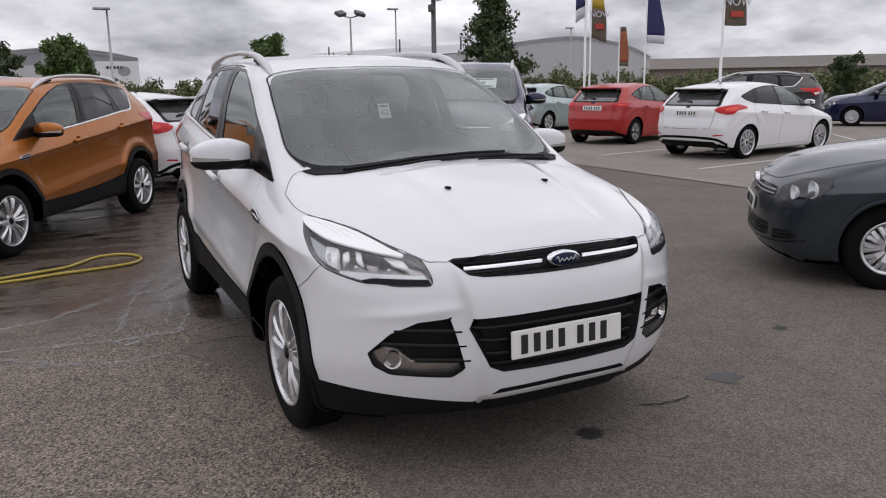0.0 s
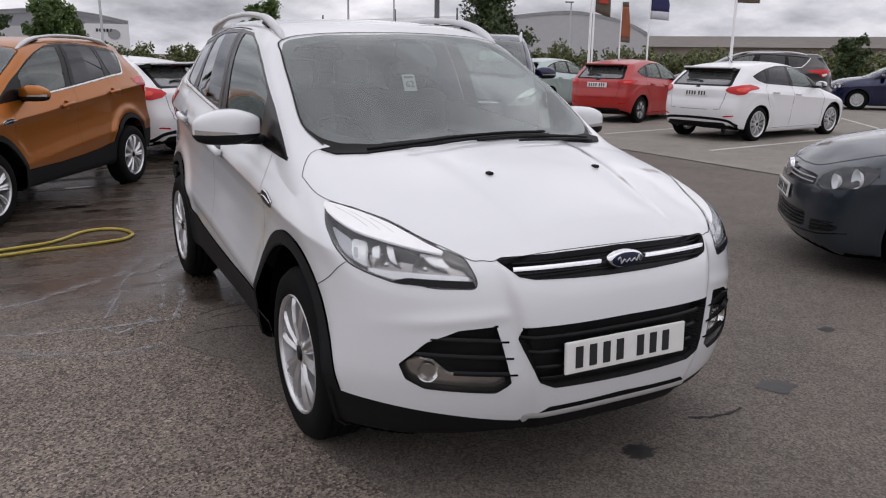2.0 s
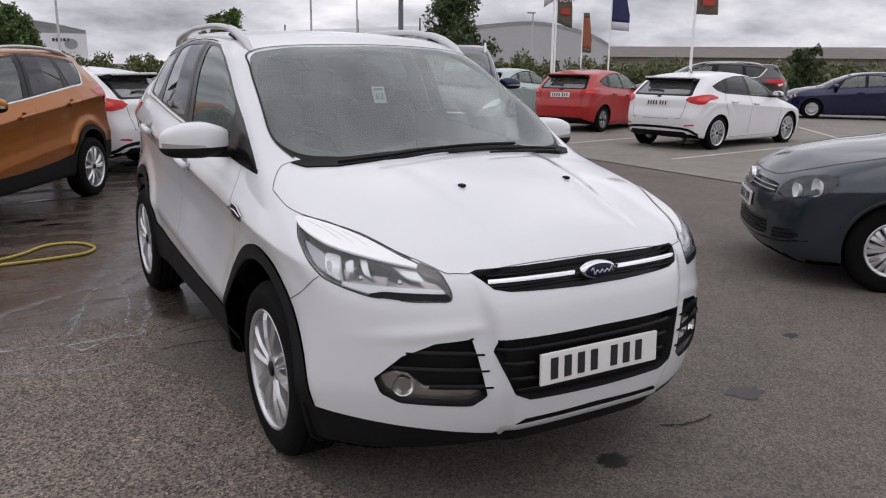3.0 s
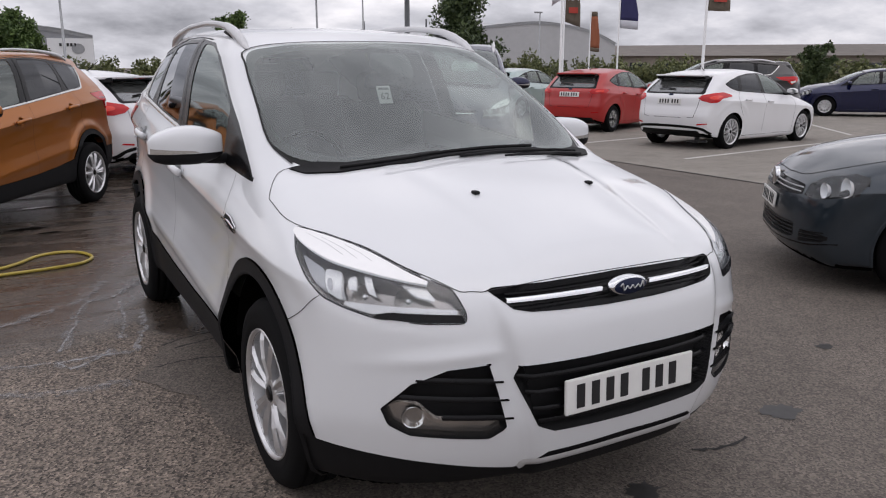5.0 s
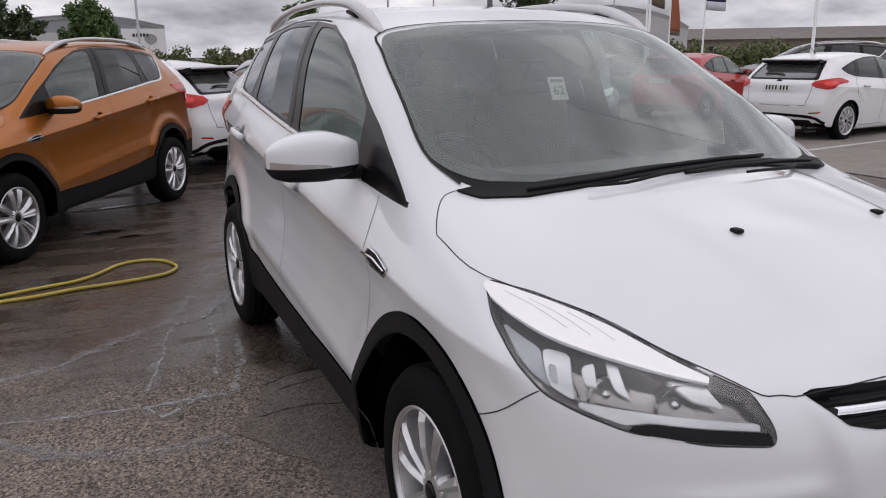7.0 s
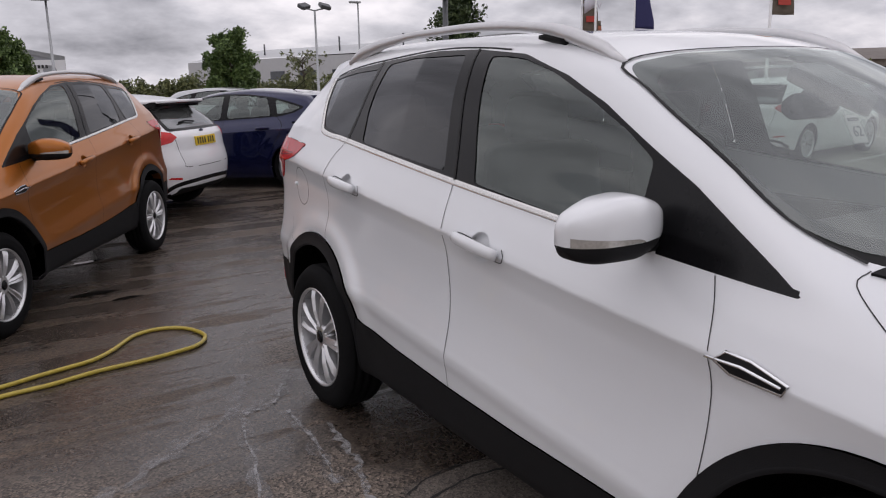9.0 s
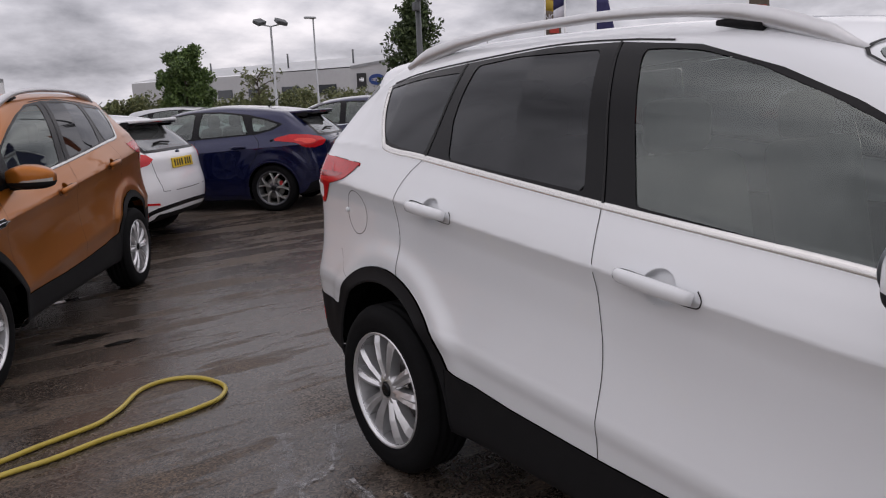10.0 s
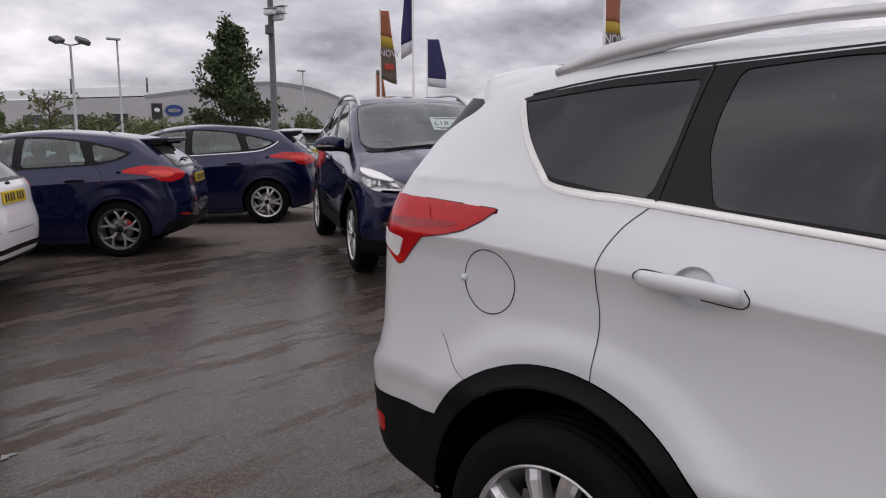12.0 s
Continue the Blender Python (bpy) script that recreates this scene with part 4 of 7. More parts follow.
LEAF_GREEN = leaf_material("maple_leaf_green", (0.032, 0.066, 0.016), (0.13, 0.20, 0.05))
LEAF_DARK = leaf_material("dark_leaf_green", (0.018, 0.036, 0.012), (0.085, 0.12, 0.04))
LEAF_HEDGE = leaf_material("hedge_leaf", (0.055, 0.072, 0.026), (0.20, 0.215, 0.085))
BARK = plain("bark", (0.07, 0.055, 0.04), 0.9, grain=0.35, scale=25, bump=0.004)


def leaves(name, centres, sizes, mat, parent, seed, per=26, leaf=0.07):
    """Clumps of small folded leaves round given centres."""
    r = np.random.RandomState(seed)
    def unit(v):
        return v / np.linalg.norm(v, axis=1)[:, None]

    n = len(centres) * per
    p = np.repeat(np.asarray(centres, float), per, 0) + unit(r.normal(size=(n, 3))) * (np.repeat(np.asarray(sizes, float), per) * r.rand(n) ** 0.5)[:, None]
    a = unit(r.normal(size=(n, 3)))
    q = unit(np.cross(a, r.normal(size=(n, 3))))
    k = (leaf * (0.6 + 0.8 * r.rand(n)))[:, None]
    nrm = np.cross(a, q) * k * 0.25
    V = np.stack([p - a * k, p + q * k * 0.55 + nrm, p + a * k, p - q * k * 0.55 + nrm], 1).reshape(-1, 3)
    b = np.arange(n) * 4
    F = np.concatenate([np.stack([b, b + 1, b + 2], 1), np.stack([b, b + 2, b + 3], 1)])
    return mesh_part(name, V, F, mat, parent, smooth=False)


def tree(x, y, h, crown_r, low, mat, label, seed, lean=0.0, per=30, clumps=150, leaf=0.07, cone=0.0, uneven=0.5):
    """A tapered trunk, limbs, and an uneven crown of leaf clumps along the limbs."""
    r = np.random.RandomState(seed)
    thing = tagged(new("tree", None), label, "tree")
    tz = np.linspace(0, h * 0.9, 9)
    trunk = np.stack([x + lean * tz + 0.03 * np.sin(tz * 2), y + 0.03 * np.cos(tz * 1.7), tz], 1)
    P, F = tube_mesh(trunk, np.linspace(0.025 * h ** 0.7 + 0.02, 0.012, 9), 8)
    mesh_part("trunk", P, F, BARK, thing)
    C, S = [], []
    nl = 16
    for i in range(nl):
        t = (i + 0.5) / nl
        z = low + (h - low) * t * 0.92
        a = i * 2.4 + r.rand()
        reach = crown_r * ((1.05 - t) ** cone if cone else 0.35 + 0.75 * math.sin(math.pi * min(1, 0.18 + 0.82 * (1 - t) ** 0.85))) * (0.95 - 0.5 * uneven + uneven * r.rand())
        base = np.array((np.interp(z * 0.9, tz, trunk[:, 0]), np.interp(z * 0.9, tz, trunk[:, 1]), z * 0.93))
        tip = base + np.array((math.cos(a) * reach, math.sin(a) * reach, 0.25 * reach + 0.08 * h * t))
        mid = (base + tip) / 2 + (0, 0, 0.06 * reach)
        P, F = tube_mesh([base, mid, tip], [0.028, 0.018, 0.007], 5)
        mesh_part("limb", P, F, BARK, thing)
        for _ in range(clumps // nl):
            u = 0.25 + 0.8 * r.rand()
            p = base * (1 - u) + tip * u + r.normal(size=3) * 0.10 * crown_r
            C.append(p)
            S.append(crown_r * (0.12 + 0.13 * r.rand()))
    C.append(trunk[-1] + (0, 0, 0.06 * h))
    S.append(0.16 * crown_r + 0.08)
    tagged(leaves("crown", C, S, mat, thing, seed + 50, per, leaf), kind="stuff")
    return thing


tree(18.6, 31.0, 6.1, 2.0, 1.3, LEAF_DARK, "dark green young tree with an uneven airy crown", 3, clumps=330, per=34, leaf=0.10, cone=1.05)
tree(-0.75, 23.9, 3.0, 0.92, 0.75, LEAF_GREEN, "small bushy green tree", 11, clumps=430, per=46, leaf=0.06, cone=0.36, uneven=0.2)
tree(5.95, 25.4, 3.25, 0.98, 0.7, LEAF_GREEN, "small bushy green tree", 12, clumps=450, per=46, leaf=0.06, cone=0.36, uneven=0.2)
tree(-2.9, 23.0, 2.9, 0.85, 0.8, LEAF_DARK, "small dark green tree", 13, clumps=220, per=40, leaf=0.06)
tree(11.6, 33.0, 2.9, 0.85, 1.2, LEAF_HEDGE, "thin sapling with sparse leaves", 14, clumps=64, per=16, leaf=0.06)
tree(27.3, 18.0, 2.35, 0.6, 0.6, LEAF_DARK, "small dark conical tree by the hedge", 15, clumps=200, per=40, leaf=0.07)
tree(33.0, 15.5, 2.5, 0.8, 0.5, LEAF_HEDGE, "small shrubby tree by the hedge", 16, clumps=200, per=34, leaf=0.07)


def hedge(pts, h, depth, label, seed, n=520, mat=LEAF_HEDGE, leaf=0.09, tufts=0.5):
    """A clipped-looking but ragged hedge with taller tufts."""
    r = np.random.RandomState(seed)
    p = np.array(pts, float)
    seg = np.hypot(*np.diff(p, axis=0).T)
    cum = np.concatenate([[0], np.cumsum(seg)])
    C, S = [], []
    for _ in range(n):
        d = r.rand() * cum[-1]
        q = np.array([np.interp(d, cum, p[:, 0]), np.interp(d, cum, p[:, 1])])
        top = h * (0.86 + 0.14 * math.sin(d * 1.3 + seed) * math.sin(d * 0.37)) + (tufts * r.rand() ** 4)
        C.append((q[0] + (r.rand() - 0.5) * depth, q[1] + (r.rand() - 0.5) * depth, top * r.rand() ** 0.55))
        S.append(0.22 + 0.22 * r.rand())
    ob = leaves("hedge", C, S, mat, None, seed, 40, leaf)
    return tagged(ob, label, "hedge", kind="stuff")


hedge([(-30, 41), (-8, 40), (4, 38.5), (16, 38)], 1.75, 1.6, "ragged green hedge along the back of the lot", 21, 1500)
hedge([(20, 33), (25.5, 26.5), (31, 19.5), (40, 8)], 1.7, 1.8, "brownish green shrub belt beside the display rows", 22, 1000)
hedge([(16, 40), (30, 52), (42, 60)], 1.9, 1.6, "low shrubs before the dealership shed", 23, 420)

# ---- the yellow hose ----
HOSE = plain("yellow_pvc_hose", (0.42, 0.32, 0.045), 0.38, coat=0.2, grain=0.12, scale=40)
loop = rounded([(-4.2, 3.35), (-3.3, 3.55), (-2.6, 3.72), (-2.17, 3.84), (-2.01, 3.90), (-1.85, 3.95), (-1.71, 4.00), (-1.58, 4.12), (-1.42, 4.33), (-1.25, 4.38), (-1.11, 4.29), (-1.05, 4.08), (-1.13, 3.92), (-1.27, 3.86), (-1.46, 3.82), (-1.72, 3.79), (-1.96, 3.72), (-2.18, 3.69), (-2.6, 3.58), (-3.3, 3.42), (-4.2, 3.2)], 6, False)
P, F = tube_mesh(np.column_stack([loop, np.full(len(loop), 0.0135)]), 0.0125, 10)
tagged(mesh_part("garden_hose", P, F, HOSE), "looped yellow garden hose lying on wet tarmac", "hose")
# ---- cars ----
def arc(cx, cy, r, a0, a1, n=24):
    a = np.radians(np.linspace(a0, a1, n))
    return np.stack([cx + r * np.cos(a), cy + r * np.sin(a)], 1)


def build_body(car, spec, feats, mats, fine=False):
    """The shell of a car, divided into panels, with its openings."""
    shape = Shape(spec)
    nt, dy, nf = {2: (400, 0.017, 86), 1: (280, 0.024, 60), 0: (190, 0.034, 44)}[int(fine)]
    cell = (0.032, 0.024, 0.017)[int(fine)]
    P, F = shape.shell(nt, dy, nf)
    N = shape.normal(P)
    for off in (0.0, -0.007, 0.007, -0.024, 0.024):
        sd = np.where(np.abs(N[:, 0]) > 0.45, P[:, 2] - lin(spec["belt"], P[:, 1]) - spec["crease"] - off, np.nan)
        sd[np.abs(sd) < cell * 0.1] = 0
        F, pairs = split_faces(F, sd, len(P))
        if len(pairs):
            t = between(pairs, sd)
            Q = P[pairs[:, 0]] * (1 - t) + P[pairs[:, 1]] * t
            for sg in (-1, 1):
                m = Q[:, 0] * sg > 0
                Q[m] = shape.onto(Q[m][:, 1:], view_of("side", sg))
            P, N = np.concatenate([P, Q]), np.concatenate([N, shape.normal(Q)])
    outlines = []
    for f in feats:
        if f["kind"] in ("cut", "region"):
            for sg in f["signs"]:
                outlines.append((f, view_of(f["view"], sg), sg))
    for hy in (0, spec["base"]):
        ring = arc(hy, spec["hub"], spec["arch"], 0, 360, 72)[:-1]
        f = dict(kind="arch", poly=ring)
        for sg in (-1, 1):
            outlines.append((f, view_of("side", sg), sg))
    for f, view, sg in outlines:
        poly = np.asarray(f["poly"], float)
        uv = flat(P, view)
        near = (N @ view[2] > 0.12) & (uv > poly.min(0) - 3 * cell).all(1) & (uv < poly.max(0) + 3 * cell).all(1)
        ids = np.nonzero(near)[0]
        if not len(ids):
            continue
        sd = np.full(len(P), np.nan)
        sd[ids], q = from_edge(uv[ids], poly)
        m = np.abs(sd[ids]) < cell * 0.12
        P[ids[m]] = shape.onto(q[m], view)
        sd[ids[m]] = 0
        F, pairs = split_faces(F, sd, len(P))
        if len(pairs):
            t = between(pairs, sd)
            _, q = from_edge(uv[pairs[:, 0]] * (1 - t) + uv[pairs[:, 1]] * t, poly)
            Q = shape.onto(q, view)
            P, N = np.concatenate([P, Q]), np.concatenate([N, shape.normal(Q)])
    N = shape.normal(P)
    C = P[F].mean(1)
    CN = N[F].mean(1)
    owner = np.zeros(len(F), int)
    names = ["body_shell"]
    owner[CN[:, 2] < -0.6] = 1
    names.append("underbody")
    drop = np.zeros(len(F), bool)
    for f, view, sg in outlines:
        poly = np.asarray(f["poly"], float)
        uv = flat(C, view)
        if f["kind"] == "arch":
            hy = poly[:, 0].mean()
            drop |= (np.hypot(C[:, 1] - hy, C[:, 2] - spec["hub"]) < spec["arch"] - 0.002) & (np.abs(C[:, 0]) > 0.5)
            continue
        near = (CN @ view[2] > 0.15) & (uv > poly.min(0)).all(1) & (uv < poly.max(0)).all(1)
        ids = np.nonzero(near)[0]
        if not len(ids):
            continue
        sd, _ = from_edge(uv[ids], poly)
        if f["kind"] == "cut":
            drop[ids[sd < 0]] = True
        else:
            names.append(f)
            owner[ids[sd < 0]] = len(names) - 1
    for k, nm in enumerate(names):
        mask = (owner == k) & ~drop
        if not mask.any():
            continue
        p, fc, nn = keep_faces(P, F, N, mask)
        if isinstance(nm, dict):
            p = p + nn * nm.get("lift", 0)
            mesh_part(nm["name"], p, fc, mats[nm["mat"]], car, nm.get("label", ""), nn)
        else:
            mesh_part(nm, p, fc, mats["paint"] if k == 0 else UNDER, car, "", nn)
    step = (0.035, 0.026, 0.02)[int(fine)]
    thin = (0.022, 0.016, 0.010)[int(fine)]
    for f in feats:
        for sg in f["signs"]:
            view = view_of(f["view"], sg)
            if f["kind"] == "cut" and f.get("mat"):
                d = panel(shape, f["poly"], view, step, f.get("lift", -0.003), 0.0)
            elif f["kind"] == "panel":
                d = panel(shape, f["poly"], view, min(thin, f.get("step", thin)), f.get("lift", 0.004), f.get("rim", 0.012))
            elif f["kind"] == "strip":
                d = strip(shape, f["poly"], view, f["width"], f.get("lift", 0.002), f.get("closed", False), f.get("crest", 0.0))
            else:
                continue
            mesh_part(f["name"], d[0], d[1], mats[f["mat"]], car, f.get("label", ""), d[2])
    return shape


def feat(kind, name, view, poly, mat=None, signs=None, **kw):
    if signs is None:
        signs = (-1, 1) if view in ("side", "corner", "rcorner") else (1,)
    return dict(kind=kind, name=name, view=view, poly=poly, mat=mat, signs=signs, **kw)


def add_wheel(car, x, y, spec, sg, style):
    """Tyre, rim with spokes, brake disc and cap under one wheel part."""
    R, w, rr = spec["hub"] + 0.005, spec["tyre"], spec["rim"]
    prof = [(-w / 2 + 0.02, rr - 0.012), (-w / 2 + 0.004, rr + 0.012), (-w / 2, (R + rr) / 2), (-w / 2 + 0.012, R - 0.022), (-w / 2 + 0.035, R - 0.004)]
    for g in np.linspace(-w / 2 + 0.05, w / 2 - 0.05, 4):
        prof += [(g - 0.006, R), (g - 0.004, R - 0.008), (g + 0.004, R - 0.008), (g + 0.006, R)]
    prof += [(w / 2 - 0.035, R - 0.004), (w / 2 - 0.012, R - 0.022), (w / 2, (R + rr) / 2), (w / 2 - 0.003, (R + rr) / 2 - 0.012), (w / 2 - 0.001, (R + rr) / 2 - 0.02), (w / 2 - 0.004, rr + 0.012), (w / 2 - 0.02, rr - 0.012)]
    M = Matrix.Translation((x, y, spec["hub"])) @ Matrix.Rotation(0 if sg > 0 else math.pi, 4, "Z")
    P, F = lathe(prof, 64)
    wheel = mesh_part("wheel", P, F, RUBBER, car, "black tyre on a silver alloy rim")
    wheel.matrix_local = M
    alloy = style["mat"]
    lip = 0.55 if style.get("blade") else 1.0
    rp = [(w / 2 - 0.012, rr + 0.004), (w / 2 - 0.004, rr), (w / 2 - 0.008, rr - 0.010 * lip), (w / 2 - 0.022, rr - 0.022 * lip), (0.0, rr - 0.035), (-w / 2 + 0.02, rr - 0.03)]
    P, F = lathe(rp[:4], 64)
    mesh_part("rim", P, F, alloy, wheel)
    P, F = lathe(rp[3:], 48)
    mesh_part("rim_barrel", P, F, BARREL, wheel)
    n, double = style["n"], style.get("double", False)
    V, Fc = [], []
    xo = w / 2 - 0.018
    r0, r1 = 0.045, rr - 0.012
    for i in range(n):
        a = 2 * math.pi * i / n + style.get("turn", 0)
        pairs = ((-style["open"], style["half"]), (style["open"], style["half"])) if double else ((0, style["half"]),)
        for off, half in pairs:
            b = len(V)
            steps = [(r0, 0.75, -0.002), (r0 + (r1 - r0) * 0.45, 0.95, 0.010), (r1 - 0.035, 1.05, 0.004), (r1 + 0.01, 1.2, -0.012)]
            if style.get("blade"):
                steps = [(r0, 0.55, -0.004), (r0 + (r1 - r0) * 0.45, 0.80, 0.008), (r1 - 0.030, 1.05, 0.006), (r1 + 0.006, 1.12, -0.004)]
            for rad, wd, dx in steps:
                aa = a + off if style.get("blade") else a + off * (max(0.0, (rad - 0.42 * r1) / (0.58 * r1)) if style.get("fan") else (0.30 + 0.70 * rad / r1))
                hw = half * wd
                er, et = np.array((math.cos(aa), math.sin(aa))), np.array((-math.sin(aa), math.cos(aa)))
                for q, ddx in (((-hw, -0.004), (-hw * 0.35, -0.011), (hw * 0.2, 0.002), (hw, -0.008), (hw, -0.05), (-hw, -0.05)) if style.get("blade") else ((-hw, -0.012), (-hw * 0.55, 0.0), (hw * 0.55, 0.0), (hw, -0.012), (hw, -0.05), (-hw, -0.05))):
                    c = er * rad + et * q
                    V.append((xo + dx + ddx, c[0], c[1]))
            for s in range(3):
                for k in range(6):
                    p, q2 = b + s * 6 + k, b + s * 6 + (k + 1) % 6
                    Fc.append((p, q2, q2 + 6, p + 6))
    bm = bmesh.new()
    for v in V:
        bm.verts.new(v)
    bm.verts.ensure_lookup_table()
    for f in Fc:
        bm.faces.new([bm.verts[i] for i in f])
    bmesh.ops.recalc_face_normals(bm, faces=bm.faces)
    part("spokes", bm, style.get("spoke_mat", alloy), wheel)
    P, F = lathe([(xo - 0.05, 0.075), (xo - 0.012, 0.070), (xo - 0.004, 0.055), (xo - 0.004, 0.034)], 32)
    mesh_part("hub", P, F, alloy, wheel)
    P, F = lathe([(xo - 0.006, 0.029), (xo + 0.002, 0.027), (xo + 0.004, 0.020), (xo + 0.005, 0.001)], 24)
    mesh_part("centre_cap", P, F, style.get("cap", GLOSS_BLACK), wheel, "small round centre cap")
    for i in range(5):
        a = 2 * math.pi * (i + 0.5) / 5
        P, F = lathe([(xo - 0.03, 0.011), (xo - 0.008, 0.011), (xo - 0.006, 0.008), (xo - 0.006, 0.001)], 6)
        P = P + np.array((0, 0.053 * math.cos(a), 0.053 * math.sin(a)))
        mesh_part("wheel_nut", P, F, BRAKE, wheel)
    P, F = lathe([(0.0, 0.14), (0.022, 0.14), (0.022, 0.06)], 40)
    mesh_part("brake_disc", P, F, BRAKE, wheel)
    if style.get("caliper"):
        bm = box_mesh(0.03, 0.10, 0.05, 0.05, 0.05, 0.09, 0.012)
        part("brake_caliper", bm, style["caliper"], wheel)
    return wheel


def arch_liner(car, hy, spec, sg):
    R = spec["arch"] + 0.002
    w = spec["plan_at"]
    P, F = lathe([(0.50, 0.05), (0.50, R), (w - 0.006, R)], 40, arc=(radians(-9), radians(189)))
    P[(P[:, 0] > w - 0.05) & ((P[:, 2] < 0.05) | (P[:, 1] * (1 if hy > 1 else -1) > 0.22)), 0] = w - 0.10
    P = P * np.array((sg, 1, 1)) + np.array((0, hy, spec["hub"]))
    mesh_part("arch_liner", P, F, UNDER, car)


def cabin(car, spec, seats=CABIN):
    """Floor, dashboard, wheel and seats, seen through the glass."""
    d = spec["cabin"]
    y0, zf, zb = d["dash"], d["floor"], d["belt"]
    w = d["half"]
    part("cabin_floor", box_mesh(0, (y0 + d["end"]) / 2, zf, 2 * w - 0.22, d["end"] - y0, 0.08, 0.02), UNDER, car)
    for sg in (-1, 1):
        y1, z1 = spec["base"] - spec["arch"] - 0.02, spec["hub"] + spec["arch"] + 0.02
        part("door_lining", box_mesh(sg * (w + 0.02), (y0 + y1) / 2, (zf + zb) / 2 - 0.02, 0.05, y1 - y0, zb - zf - 0.08, 0.02), CABIN, car)
        part("quarter_lining", box_mesh(sg * (w + 0.02), (y1 + d["end"]) / 2, (z1 + zb) / 2 - 0.02, 0.05, d["end"] - y1, zb - z1 - 0.04, 0.02), CABIN, car)
    part("dashboard", box_mesh(0, y0 + 0.02, zb - 0.10, 2 * w, 0.62, 0.22, 0.08, 3), CABIN, car)
    part("parcel_shelf", box_mesh(0, d["end"] - 0.22, zb - 0.06, 2 * w - 0.1, 0.4, 0.04, 0.01), CABIN, car)
    P, F = tube_mesh([(-0.37 + 0.185 * math.cos(a), y0 + 0.42 + 0.06 * math.sin(a), zb - 0.07 + 0.175 * math.sin(a)) for a in np.linspace(0, 2 * math.pi, 28, endpoint=False)], 0.016, 8, True)
    mesh_part("steering_wheel", P, F, GLOSS_BLACK, car)
    for row, ys in enumerate(d["seats"]):
        for x in ((-0.37, 0.37) if row == 0 else (-0.40, 0.0, 0.40)):
            ww = 0.50 if row == 0 else 0.42
            bm = box_mesh(x, ys + 0.30, zb - 0.10, ww, 0.14, 0.62, 0.06, 3)
            for v in bm.verts:
                v.co.y += (v.co.z - zf) * 0.18 - 0.08
            part("seat_back", bm, seats, car, smooth=True)
            part("seat_cushion", box_mesh(x, ys, zf + 0.26, ww, 0.52, 0.18, 0.06, 3), seats, car, smooth=True)
            part("headrest", box_mesh(x, ys + 0.40, zb + 0.29, 0.27, 0.10, 0.17, 0.05, 3), seats, car, smooth=True)
    P, F = lathe([(-0.11, 0.001), (-0.105, 0.03), (-0.08, 0.04), (0.08, 0.04), (0.105, 0.03), (0.11, 0.001)], 16)
    ob = mesh_part("rear_view_mirror", P, F, GLOSS_BLACK, car)
    ob.matrix_local = Matrix.Translation(d["mirror"])


def number_plate(car, shape, view, z, mat, bars, y=None, x=0.0, w=0.52, h=0.111):
    """A plate with plain bars for its characters."""
    U, V, Wd, mid = view
    c = shape.onto(np.array([[x, z]]), view)[0]
    n = shape.normal(c[None])[0]
    n[0] = 0
    n /= np.linalg.norm(n)
    if y is not None:
        c[1] = y
    up = np.array((0., 0, 1)) - n * n[2]
    up /= np.linalg.norm(up)
    right = np.cross(up, n)
    M = Matrix(((right[0], up[0], n[0], c[0]), (right[1], up[1], n[1], c[1]), (right[2], up[2], n[2], c[2]), (0, 0, 0, 1)))
    pl = part("number_plate", box_mesh(0, 0, 0.008, w, h, 0.012, 0.005), mat, car, "plate with dark bars for its characters")
    pl.matrix_local = M
    for bx in bars:
        part("plate_character", box_mesh(bx, 0, 0.0155, 0.030, 0.074, 0.003, 0.0008), INK, pl)
    return pl


